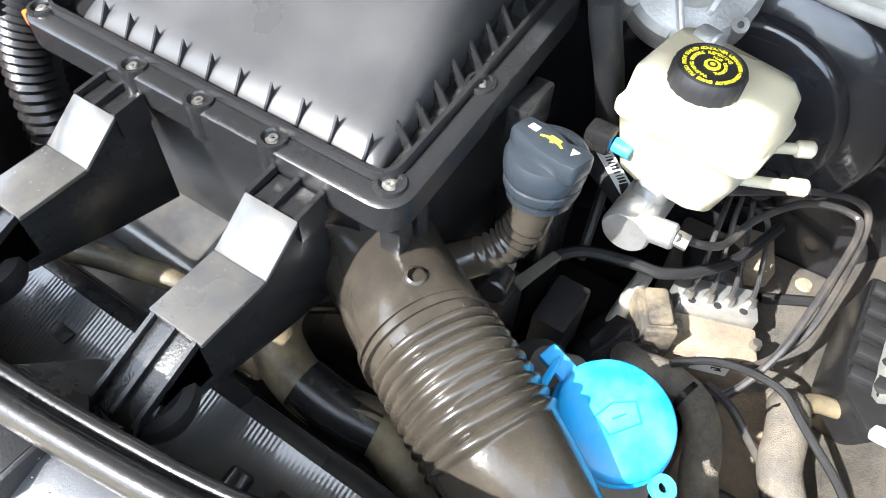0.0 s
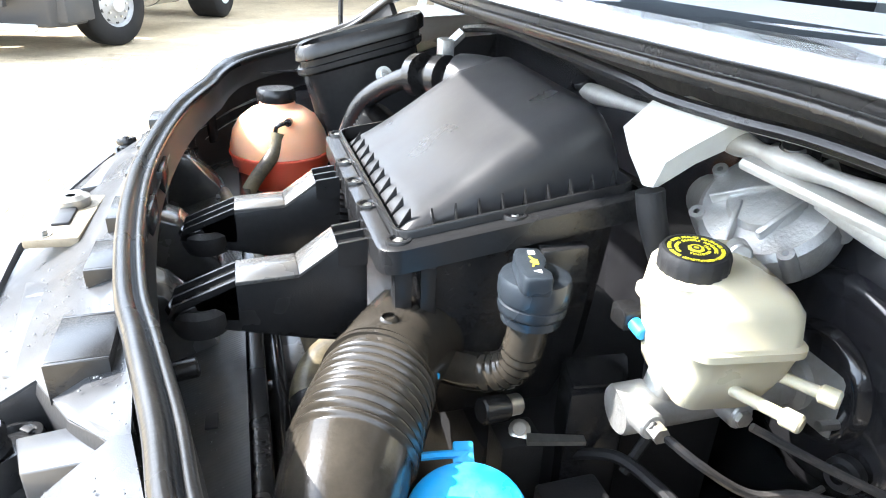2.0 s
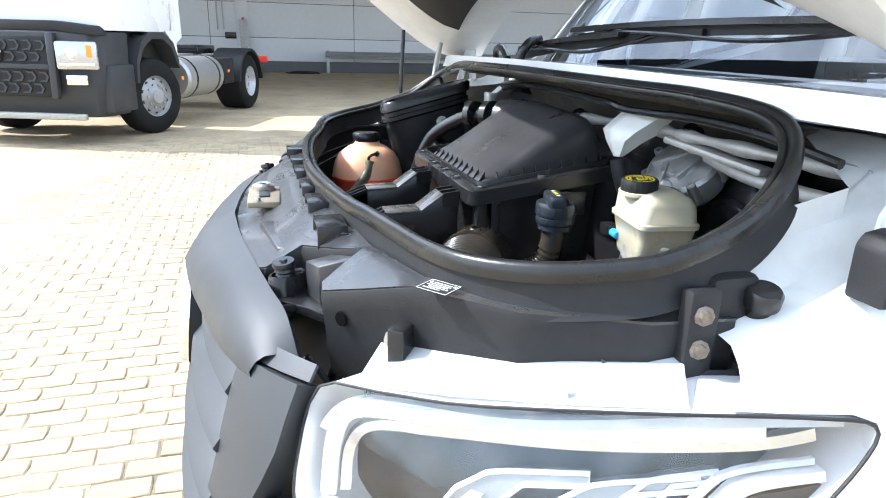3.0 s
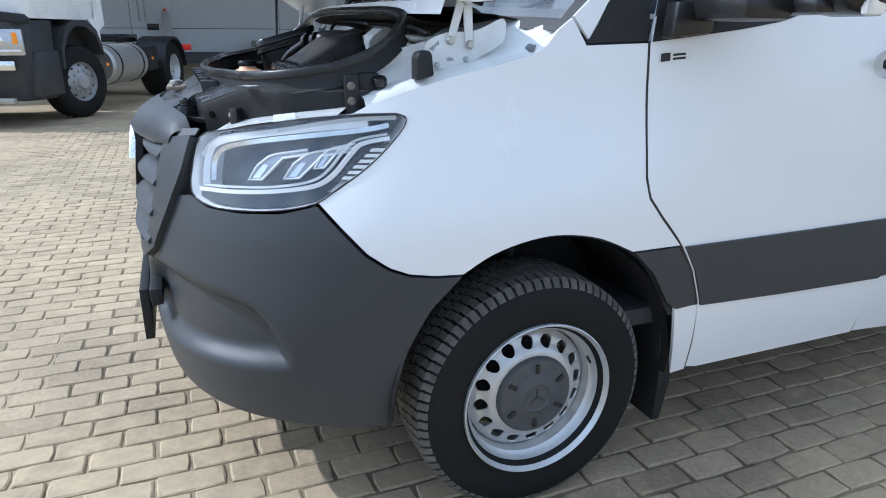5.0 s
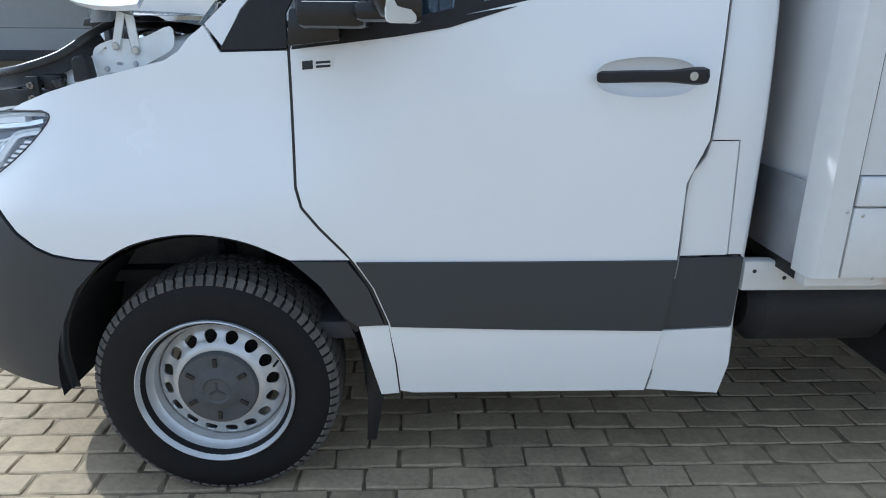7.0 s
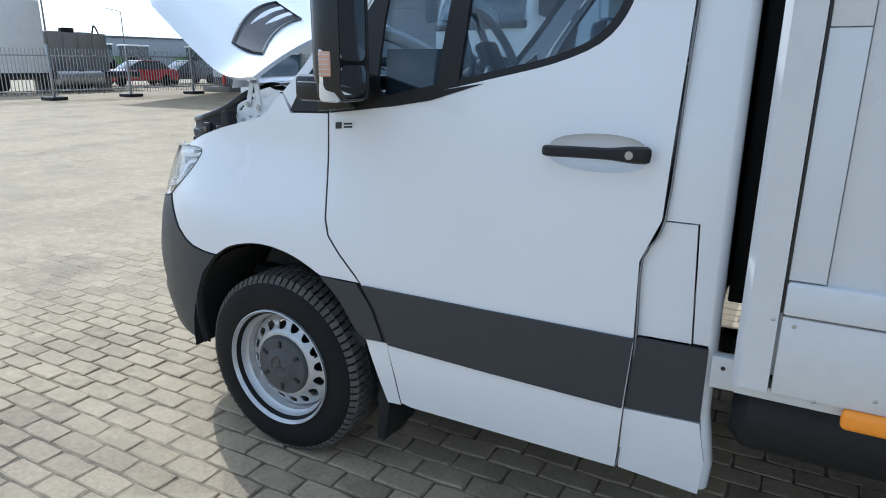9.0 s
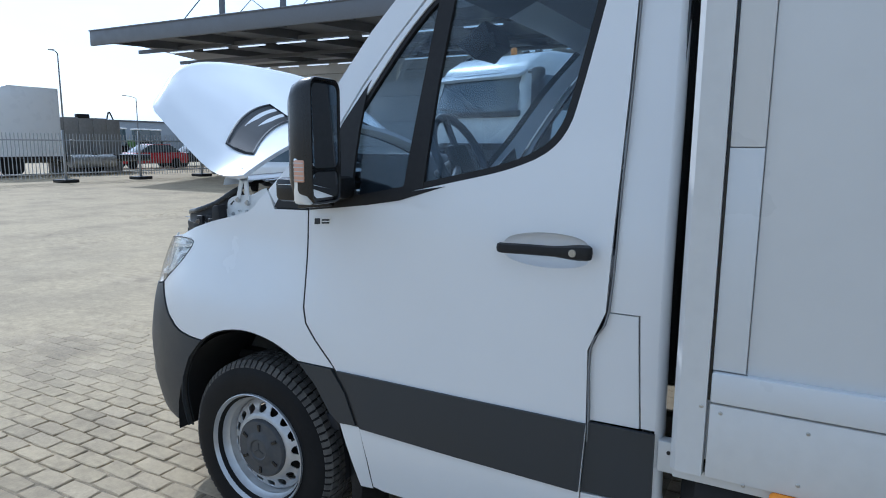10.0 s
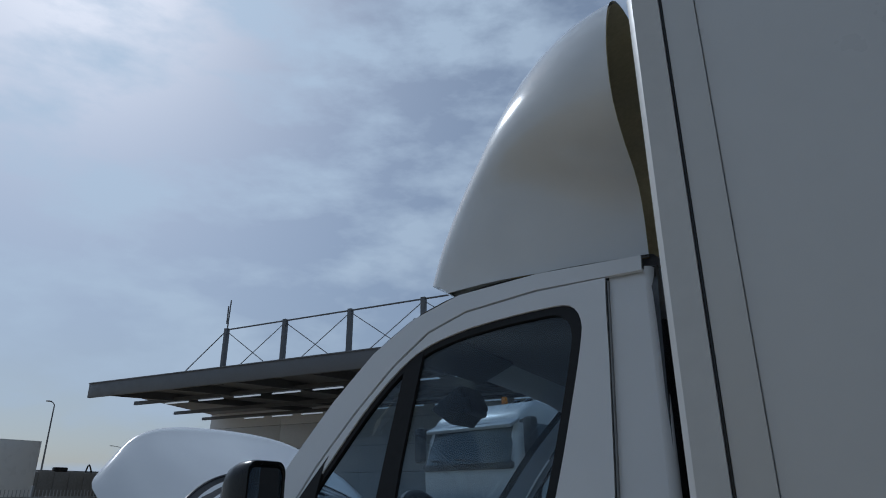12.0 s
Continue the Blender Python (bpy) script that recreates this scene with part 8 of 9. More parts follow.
# louvred vents on the outer skin
for far in (False, True):
    fl = flip_y if far else (lambda b: b)

    def vp(s, w, out):
        """s along the vent 0..1, w across 0..1"""
        u = 0.15 + 0.17 * s + 0.17 * w - 0.03 * (2 * s - 1) ** 2
        v = 0.105 + 0.27 * s - 0.01 * w
        return hood_pt(u, v, -out)

    def vstrip(w0, w1, o0, o1, s0=0.0, s1=1.0, n=14):
        bm = bmesh.new()
        A = [bm.verts.new(vp(s0 + (s1 - s0) * i / n, w0, o0)) for i in range(n + 1)]
        B = [bm.verts.new(vp(s0 + (s1 - s0) * i / n, w1, o1)) for i in range(n + 1)]
        for i in range(n):
            bm.faces.new((A[i], A[i + 1], B[i + 1], B[i]))
        return bm
    vent = part("vent", fl(vstrip(0.0, 1.0, 0.002, 0.002)), PRINT_BLACK, hood, "black louvred bonnet vent")
    rimpts = [vp(s, 0, 0.006) for s in [i / 12 for i in range(13)]] + [vp(1, w, 0.006) for w in (0.25, 0.5, 0.75)] + [vp(1 - s, 1, 0.006) for s in [i / 12 for i in range(13)]] + [vp(0, w, 0.006) for w in (0.75, 0.5, 0.25)]
    part("vent_rim", fl(sweep(rimpts, circle(0.006, 6), closed=True)), BLACK, vent)
    for w0 in (0.275, 0.615):
        part("slat", fl(vstrip(w0, w0 + 0.115, 0.006, 0.010, 0.02, 0.98)), WHITE, vent)
    for k in range(3):
        for q in range(20):
            s = 0.05 + 0.90 * q / 19
            part("tooth", fl(rod(vp(s, 0.08 + 0.34 * k, 0.004), vp(s, 0.22 + 0.34 * k, 0.004), 0.0020, 4)), GREY, vent) if not far else None
# hinges and prop
for far in (False, True):
    fl = flip_y if far else (lambda b: b)
    def ring(cx, cz, r, ry=None, n=12):
        return [(cx + r * math.cos(2 * math.pi * k / n), cz + (ry or r) * math.sin(2 * math.pi * k / n)) for k in range(n)]
    plate_out = rounded([(-0.288, 1.300), (-0.280, 1.341), (-0.222, 1.364), (-0.180, 1.364), (-0.135, 1.372), (-0.070, 1.398), (-0.062, 1.360), (-0.078, 1.332), (-0.140, 1.300), (-0.160, 1.283), (-0.244, 1.274), (-0.274, 1.274)], 3)
    hb = panel(plate_out, lambda u, z: Vector((u, 0.498, z)), 0.03, 0.0, [[(-0.277, 1.322), (-0.262, 1.319), (-0.256, 1.331), (-0.247, 1.333), (-0.250, 1.344)], ring(-0.218, 1.298, 0.010, 0.005)])
    bmesh.ops.solidify(hb, geom=hb.faces[:], thickness=0.005)
    hg = part("bonnet_hinge", fl(hb), WHITE_IN, van, "white pierced bonnet hinge plate")
    for x, z in ((-0.254, 1.284), (-0.174, 1.298)):
        part("nut", fl(lathe([(0, 0.012), (0.006, 0.012), (0.008, 0.007), (0.0085, 0.003), (0.013, 0.002), (0.014, 0)], (x, 0.497, z), (0, -1, 0), 6)), GALV, hg, "painted hexagon nut")
        part("boss", fl(lathe([(0.015, 0.001), (0.019, 0.003), (0.022, 0)], (x, 0.497, z), (0, -1, 0), 16)), WHITE_IN, hg)
    part("hinge_arm", fl(join(moved(box(-0.011, 0.011, 0.484, 0.490, -0.070, 0.075, 0.004), pose(-0.202, 0, 1.403, 0, 16, 0)), moved(box(-0.012, 0.012, 0.486, 0.492, -0.065, 0.070, 0.005), pose(-0.171, 0, 1.392, 0, -4, 0)))), WHITE_IN, hg, "grey-white hinge arm")
    for x, z in ((-0.219, 1.345), (-0.166, 1.334), (-0.180, 1.440)):
        part("pivot", fl(lathe([(0, 0.008), (0.008, 0.008), (0.010, 0.004), (0.012, 0)], (x, 0.486, z), (0, -1, 0), 14)), STEEL, hg)
part("prop_rod", rod((-0.42, 2.12, 1.23), (-0.405, 2.135, 1.515), 0.006, 10), BLACK, van, "thin black bonnet prop")
part("gas_strut", rod((-0.33, 2.10, 1.27), (-0.285, 2.12, 1.49), 0.009, 10), ALU_DULL, van, "grey bonnet strut")

# ---- wipers ----
def on_screen(u, v, h):
    return screen_pt(u, v, h)


for v0, v1, u0, u1 in ((0.36, 0.76, 0.06, 0.13), (0.80, 0.36, 0.03, 0.10)):
    line = [on_screen(u0 + (u1 - u0) * t, v0 + (v1 - v0) * t, 0.032) for t in [k / 8 for k in range(9)]]
    if v1 > v0:
        line = [on_screen(0.09 + 0.05 * t, 0.60 - 0.50 * t, 0.030) for t in [k / 8 for k in range(9)]]
    wp = part("wiper_blade", sweep(line, [(-0.007, -0.010), (0.007, -0.010), (0.004, 0.010), (-0.004, 0.010)]), BLACK_MATT, van, "black wiper blade")
    aline = [p + Vector((-0.018, 0.0, 0.016 - 0.010 * k / 8)) for k, p in enumerate(line[:7])]
    part("wiper_arm", sweep(aline, [(-0.009, -0.004), (0.009, -0.004), (0.007, 0.007), (-0.007, 0.007)]), BLACK, wp)
    part("wiper_hose", tube([line[1] + Vector((-0.02, 0, 0.01)), line[3] + Vector((-0.03, 0, -0.005)), line[5] + Vector((-0.025, 0, -0.02)), line[7] + Vector((-0.005, 0, 0.005))], 0.004, 6, 8), BLACK, wp)
part("wiper_pivot_arm", tube([(-0.205, 1.66, 1.415), (-0.200, 1.655, 1.455), (-0.180, 1.65, 1.485), (-0.145, 1.67, 1.495)], 0.013, 10, 8), BLACK, van, "black wiper pivot arm")
part("wiper_pivot_arm", tube([(-0.13, 2.02, 1.42), (-0.14, 2.00, 1.46), (-0.15, 1.93, 1.47), (-0.16, 1.85, 1.44)], 0.010, 8, 8), BLACK, van)

# ---- rain drops on the black plastics ----
random.seed(8)
dv, df = [], []


def drop_at(p, r):
    k = len(dv)
    for h, q in ((0.0, 1.0), (0.45, 0.72)):
        for i in range(6):
            a = math.pi * i / 3 + 0.3
            dv.append((p[0] + r * q * math.cos(a), p[1] + r * q * math.sin(a), p[2] + r * h))
    dv.append((p[0], p[1], p[2] + r * 0.62))
    for i in range(6):
        j = (i + 1) % 6
        df.append((k + i, k + j, k + 6 + j, k + 6 + i))
        df.append((k + 6 + i, k + 6 + j, k + 12))


for _ in range(420):
    x, y = random.uniform(-0.785, -0.695), random.uniform(0.87, 1.5)
    drop_at((x, y, 1.0956 + (x + 0.7425) * 0.381), random.uniform(0.0004, 0.0011))
for _ in range(520):
    x, y = random.uniform(-0.90, -0.70), random.uniform(0.60, 1.25)
    if inside((x, y), [(-0.905, 1.20), (-0.880, 0.985), (-0.822, 0.972), (-0.748, 0.845), (-0.800, 0.812), (-0.720, 0.69), (-0.660, 0.600), (-0.705, 0.700), (-0.740, 0.85), (-0.765, 1.20)]):
        drop_at((x, y, cover_z(x, y) + 0.0018), random.uniform(0.0005, 0.0014))
for y0 in (1.064, 1.253):
    for _ in range(16):
        x = random.uniform(-0.675, -0.617)
        drop_at((x, y0 + random.uniform(0.003, 0.047), 1.2066 + (x + 0.616) * 0.033), random.uniform(0.0003, 0.0007))
me = bpy.data.meshes.new("water_drops")
me.from_pydata(dv, [], df)
me.materials.append(mat("clear_water_drop", (0.12, 0.125, 0.13), 0.06, var=0.0, spec=0.8))
for f in me.polygons:
    f.use_smooth = True
drops = new("water_drops", me)
drops.parent = van
tagged(drops, kind="stuff")


# ==== the yard ====
def sheet(x0, x1, y0, y1, z):
    bm = bmesh.new()
    bm.faces.new([bm.verts.new(p) for p in ((x0, y0, z), (x1, y0, z), (x1, y1, z), (x0, y1, z))])
    return bm


def yard_sheet():
    """One sheet to the horizon; it dips a little under the blocks round the van, where less sand lies."""
    bm = bmesh.new()
    xs, ys = (-900, -60, -2.4, -0.5, 5.4, 6.2, 60, 900), (-900, -60, -4.6, -3.6, 10.0, 10.8, 60, 900)
    g_ = [[bm.verts.new((x, y, -0.012 if -1 < x < 6 and -4 < y < 10.2 else -0.0058)) for y in ys] for x in xs]
    for i in range(len(xs) - 1):
        for k in range(len(ys) - 1):
            bm.faces.new((g_[i][k], g_[i + 1][k], g_[i + 1][k + 1], g_[i][k + 1]))
    return bm


ground = link("ground", yard_sheet(), SAND)
tagged(ground, "sandy yard paved with concrete blocks reaching far away", "ground", kind="structure")


# ---- lorry tractor facing the yard ----
LORRYRIM = mat("dull_lorry_rim", (0.34, 0.345, 0.35), 0.45, metal=0.4, var=0.1, scale=20, dust=(0.25, 0.22, 0.18), dust_amount=0.4, big=8)


def truck_wheel(parent, x, y, r=0.53, w=0.30, dual=False):
    s = 1 if x > 0 else -1
    e = bpy.data.objects.new("wheel", None)
    scene.collection.objects.link(e)
    e.parent = parent
    e.matrix_basis = pose(x, y, r, 0, 0, 0 if s > 0 else 180)
    part("tyre", lathe([(0.29, -w / 2), (0.32, -w / 2 - 0.005), (r - 0.06, -w / 2 - 0.005), (r - 0.015, -w / 2 + 0.03), (r, -w / 2 + 0.05), (r, w / 2 - 0.05), (r - 0.015, w / 2 - 0.03), (r - 0.06, w / 2 + 0.005), (0.32, w / 2 + 0.005), (0.29, w / 2)], (0, 0, 0), (1, 0, 0), 48), TYRE, e, "black lorry tyre")
    dish = [(0.29, w / 2), (0.285, w / 2 - 0.02), (0.26, w / 2 - (0.10 if dual else 0.05)), (0.20, w / 2 - (0.12 if dual else 0.02)), (0.13, w / 2 - (0.10 if dual else 0.0)), (0.10, w / 2 + (-0.08 if dual else 0.04)), (0, w / 2 + (-0.07 if dual else 0.05))]
    part("rim", lathe(dish, (0, 0, 0), (1, 0, 0), 36), LORRYRIM if not dual else SILVER, e, "grey lorry rim")
    for k in range(10):
        a = 2 * math.pi * (k + 0.5) / 10
        part("hand_hole", lathe([(0, 0.012), (0.026, 0.012), (0.028, 0)], (w / 2 - (0.125 if dual else 0.045), 0.225 * math.cos(a), 0.225 * math.sin(a)), (1, 0, 0), 12), PRINT_BLACK, e)
    for k in range(10):
        a = 2 * math.pi * k / 10
        part("nut", lathe([(0, 0.03), (0.015, 0.03), (0.018, 0)], (w / 2 - (0.12 if dual else 0.02), 0.165 * math.cos(a), 0.165 * math.sin(a)), (1, 0, 0), 6), STEEL, e)
    return e


tr = thing("lorry_tractor", "white lorry tractor with grey bumper standing before the hall", "lorry")
tr.matrix_basis = pose(-3.41, 11.56, 0, 0, 0, -20) @ Matrix.Scale(1.06, 4)


def cab_ring(z, fy, hw, ry=0.62, r=0.16):
    return [Vector((x, y, z)) for x, y in rrect(-hw, hw, fy, ry, r, 4)]


cabw = part("cab", loft([cab_ring(1.42, -1.30, 1.20), cab_ring(1.75, -1.33, 1.23), cab_ring(2.00, -1.32, 1.24), cab_ring(2.50, -1.24, 1.22), cab_ring(2.80, -1.14, 1.18), cab_ring(2.94, -1.04, 1.15), cab_ring(3.12, -0.76, 1.07), cab_ring(3.20, -0.35, 0.95)]), TRUCKWHITE, tr, "white lorry cab", smooth=35)
part("lower_cab", box(-1.00, 1.00, -0.6, 0.60, 0.95, 1.43, 0.03), BLACK_MATT, cabw)
for s in (-1, 1):
    part("lower_side", prism([(0.30, 1.44), (0.64, 1.44), (0.64, 0.95), (0.60, 1.10), (0.50, 1.28)], "x", *sorted((s * 1.16, s * 1.22))), TRUCKWHITE, cabw)
ws_ = bmesh.new()
g = [[ws_.verts.new((x * (1.08 - 0.05 * k / 4), -1.425 + 0.050 * k - 0.03 * (1 - (x / 1.0) ** 2) + 0.075 * abs(x) ** 6, 2.08 + 0.17 * k)) for x in [-1 + 0.2 * i for i in range(11)]] for k in range(5)]
for i in range(4):
    for j in range(10):
        ws_.faces.new((g[i][j], g[i][j + 1], g[i + 1][j + 1], g[i + 1][j]))
TRUCKGLASS = mat("dark_lorry_glass", (0.05, 0.075, 0.09), 0.06, var=0.0, spec=0.9, bump=0)
part("windscreen", ws_, TRUCKGLASS, cabw, "dark lorry windscreen")
part("scuttle", box(-1.12, 1.12, -1.40, -1.22, 1.98, 2.10, 0.03), TRUCKGREY, cabw, "black strip below the windscreen")
for x in (-0.55, 0.15):
    part("wiper", moved(box(-0.32, 0.32, -0.012, 0.012, -0.012, 0.012), pose(x, -1.43, 2.13, 0, 6, 0)), BLACK_MATT, cabw)
part("sun_visor", prism([(-1.36, 2.70), (-1.02, 2.86), (-0.98, 2.82), (-1.33, 2.64)], "x", -1.1, 1.1, 0.02), mat("pale_visor", (0.55, 0.57, 0.6), 0.4), cabw, "pale grey sun visor")
for x in (-0.9, -0.6, 0.6, 0.9):
    part("roof_lamp", lathe([(0, 0.05), (0.06, 0.04), (0.08, 0)], (x, -0.62, 3.15), (0, -0.4, 1), 12), BLACK, cabw)
part("beacon", lathe([(0.06, 0), (0.06, 0.09), (0.04, 0.13), (0, 0.14)], (0.1, -0.4, 3.19), (0, 0, 1), 16), ORANGE, cabw, "orange roof beacon")
bm_ = join(prism([(-1.20, -1.30), (-1.10, -1.46), (-0.6, -1.53), (0.6, -1.53), (1.10, -1.46), (1.20, -1.30), (1.20, -0.70), (-1.20, -0.70)], "z", 0.36, 1.40, 0.03))
for v in bm_.verts:
    if v.co.z < 0.6:
        v.co.x *= 0.95
        v.co.y += 0.14 if v.co.y < -1.2 else 0.0
bump = part("bumper", bm_, TRUCKGREY, tr, "dark grey lorry bumper")
part("brow", prism([(-1.22, 1.36), (-1.16, 1.47), (-0.70, 1.52), (0.70, 1.52), (1.16, 1.47), (1.22, 1.36), (0.72, 1.40), (-0.72, 1.40)], "y", -1.50, -1.20, 0.01), BLACK_MATT, bump, "black brow above the grille")
part("front_grille", box(-0.62, 0.62, -1.545, -1.50, 0.62, 1.34, 0.02), BLACK_MATT, bump)
for s in (-1, 1):
    part("grille_frame", prism([(s * 0.62, 0.60), (s * 0.70, 0.60), (s * 0.74, 1.38), (s * 0.64, 1.38)], "y", -1.58, -1.50, 0.01), TRUCKGREY, bump)
part("grille_frame", box(-0.66, 0.66, -1.58, -1.50, 0.95, 1.01, 0.01), TRUCKGREY, bump)
for row, (z0, z1) in enumerate(((0.66, 0.78), (0.80, 0.92), (1.04, 1.15), (1.17, 1.29))):
    for k in range(7):
        x = -0.56 + 0.16 * k + (0.08 if row % 2 else 0)
        if abs(x + 0.06) < 0.58:
            part("mesh_bar", prism([(x, z0), (x + 0.10, z0), (x + 0.135, (z0 + z1) / 2), (x + 0.10, z1), (x, z1), (x + 0.03, z1 - 0.02), (x + 0.08, z1 - 0.02), (x + 0.105, (z0 + z1) / 2), (x + 0.08, z0 + 0.02), (x + 0.03, z0 + 0.02)], "y", -1.565, -1.54), TRUCKGREY, bump)
part("mark", prism([(0.0, 1.30), (0.075, 1.15), (0.0, 1.00), (-0.075, 1.15)], "y", -1.60, -1.57, 0.01), CHROME, bump, "plain silver diamond shape")
part("step_bar", box(-1.0, 1.0, -1.56, -1.48, 0.34, 0.42, 0.02), ALU_DULL, bump)
for s in (-1, 1):
    x0, x1 = sorted((s * 0.72, s * 1.17))
    hl = part("headlamp", moved(box(-0.24, 0.24, -0.03, 0.03, -0.17, 0.17, 0.03), pose(s * 0.96, -1.49, 1.12, 0, 0, s * 16)), LAMPGREY, bump, "clear lorry headlamp")
    part("bulb", moved(lathe([(0.0, 0.02), (0.05, 0.018), (0.07, 0.0)], (-s * 0.06, -0.03, 0.02), (0, -1, 0), 16), pose(s * 0.96, -1.49, 1.12, 0, 0, s * 16)), REFLECT, hl)
    part("trim", moved(box(-0.20, 0.20, -0.040, -0.030, -0.12, -0.09, 0.004), pose(s * 0.96, -1.49, 1.12, 0, 0, s * 16)), REFLECT, hl)
    part("blinker", moved(box(-0.03, 0.03, -0.045, -0.030, -0.02, 0.12, 0.004), pose(s * 1.10, -1.445, 1.12, 0, 0, s * 16)), ORANGE, hl)
    part("fog_lamp", moved(box(-0.12, 0.12, -0.02, 0.02, -0.06, 0.06, 0.01), pose(s * 0.95, -1.53, 0.83, 0, 0, s * 16)), REFLECT, bump)
    part("side_window", prism([(-1.02, 2.15), (-0.92, 2.72), (-0.10, 2.72), (-0.05, 2.10)], "x", s * 1.205 - 0.03, s * 1.205 + 0.03, 0.01), TRUCKGLASS, cabw, "dark side window")
    part("arch", prism([(-0.66, 0.75), (-0.62, 1.05), (-0.45, 1.30), (-0.15, 1.42), (0.20, 1.42), (0.48, 1.28), (0.62, 1.02), (0.62, 0.90), (0.55, 0.98), (0.42, 1.20), (0.18, 1.32), (-0.15, 1.33), (-0.42, 1.20), (-0.57, 0.98), (-0.60, 0.75)], "x", *sorted((s * 0.95, s * 1.245))), TRUCKGREY, tr, "dark grey wheel arch")
    part("fairing", prism([(0.62, 1.25), (0.62, 2.95), (0.80, 2.85), (0.86, 1.35)], "x", *sorted((s * 1.17, s * 1.21))), TRUCKWHITE, tr, "white side fairing")
    part("mirror", box(*sorted((s * 1.32, s * 1.52)), -1.30, -1.12, 2.15, 2.80, 0.05), TRUCKGREY, cabw, "dark grey mirror")
    part("mirror_arm", rod((s * 1.15, -1.15, 2.75), (s * 1.40, -1.2, 2.75), 0.03, 8), TRUCKGREY, cabw)
    part("chassis_rail", box(*sorted((s * 0.38, s * 0.46)), -0.6, 5.2, 0.75, 1.02, 0.01), BLACKBODY, tr)
    part("steps", box(*sorted((s * 0.9, s * 1.22)), -1.25, -0.66, 0.40, 1.0, 0.03), TRUCKGREY, tr)
    fw = truck_wheel(tr, s * 1.03, 0.0)
    fw.matrix_basis = pose(s * 1.03, 0.0, 0.53, 0, 0, (0 if s > 0 else 180) - 17)
    truck_wheel(tr, s * 0.92, 3.80, dual=True, w=0.55)
    part("rear_wing", prism(arc(3.80, 0.5, 0.66, 5, 175, 14) + arc(3.80, 0.5, 0.61, 175, 5, 14), "x", *sorted((s * 0.62, s * 1.23))), BLACK_MATT, tr, "black rear mudguard")
part("fuel_tank", rod((0.92, 0.95, 0.72), (0.92, 2.35, 0.72), 0.33, 24, 0.04), ALU, tr, "silver fuel tank")
for y in (1.2, 2.1):
    part("tank_strap", rod((0.92, y, 0.72), (0.92, y + 0.05, 0.72), 0.336, 24), BLACK, tr)
part("battery_box", box(0.72, 1.20, 2.45, 2.95, 0.55, 1.0, 0.03), BLACK_MATT, tr)
part("marker", box(1.20, 1.215, 2.62, 2.70, 0.75, 0.80, 0.005), ORANGE, tr)
part("marker", box(1.20, 1.215, 0.72, 0.80, 0.72, 0.77, 0.005), ORANGE, tr)
part("coupling_plate", prism([(-0.5, 3.0), (0.5, 3.0), (0.5, 3.8), (0.2, 4.3), (-0.2, 4.3), (-0.5, 3.8)], "z", 1.05, 1.20, 0.02), BLACKBODY, tr, "black coupling plate")
part("tail_lamp", box(0.75, 1.1, 5.15, 5.22, 0.85, 0.98, 0.01), mat("red_lamp", (0.7, 0.04, 0.03), 0.3), tr)
part("catwalk", box(-0.5, 0.5, 0.9, 2.8, 1.02, 1.06, 0.005), GALV, tr)
part("engine", box(-0.45, 0.45, -0.9, 0.7, 0.45, 1.2, 0.05), BLACK_MATT, tr)

# ---- the hall with its canopy ----
hall = thing("hall", "grey panelled industrial hall with a deep flat canopy", "building")
WY, WX0, WX1 = 30.0, -32.3, 34.0
wall = part("wall", box(WX0, WX1, WY + 0.04, WY + 0.5, 0.0, 7.6), WALLDARK, hall, "dark wall behind the panels")
zs = [0.45, 1.42, 2.82, 4.24, 5.66, 7.1]
for i, (z0, z1) in enumerate(zip(zs, zs[1:])):
    x = WX0
    while x < WX1 - 0.1:
        part("facade_panel", box(x + 0.012, min(x + 6.0, WX1) - 0.012, WY - 0.03, WY + 0.05, z0 + 0.012, z1 - 0.012, 0.006), WALLGREY, wall)
        x += 6.0
part("plinth", box(WX0, WX1, WY - 0.06, WY + 0.05, 0, 0.44, 0.01), WALLDARK, wall, "dark plinth")
part("pilaster", box(-1.25, -0.75, WY - 0.16, WY - 0.031, 0.44, 7.1, 0.01), WALLGREY, wall, "projecting wall strip")
part("end_wall", box(WX0, WX0 + 0.3, WY + 0.5, WY + 25, 0, 7.4), WALLGREY, hall)
part("hall_roof", box(WX0, WX1, WY, WY + 25, 7.1, 7.5), DECK, hall)
cn = part("canopy", prism([(-24.55, 16.2), (34.0, 16.2), (34.0, 30.0), (-32.3, 30.0)], "z", 5.98, 6.10), DECK, hall, "flat steel canopy roof")
for v in cn.data.vertices:
    v.co.z += (v.co.y - 16.2) * 0.045
part("fascia", box(-24.6, 34, 16.08, 16.2, 5.52, 6.12, 0.02), STEELGREY, hall, "grey canopy fascia")
part("fascia_cap", box(-24.62, 34, 16.05, 16.24, 6.10, 6.15, 0.01), STEELGREY, hall)
for k in range(15):
    x = -24.0 + 3.6 * k
    part("beam", prism([(16.2, 5.62), (30, 6.30), (30, 6.55), (16.2, 5.98)], "x", x - 0.06, x + 0.06), STEELGREY, hall, "steel canopy beam")
for y, z in ((20.0, 5.90), (24.5, 6.02), (28.6, 6.20)):
    part("purlin", box(-24.6 - (y - 16.2) * 0.56, 34, y - 0.06, y + 0.06, z - 0.12, z + 0.05), STEELGREY, hall)
TUBE = mat("strip_light", (0.9, 0.95, 1.0), 0.4, var=0.0, emit=1.2)
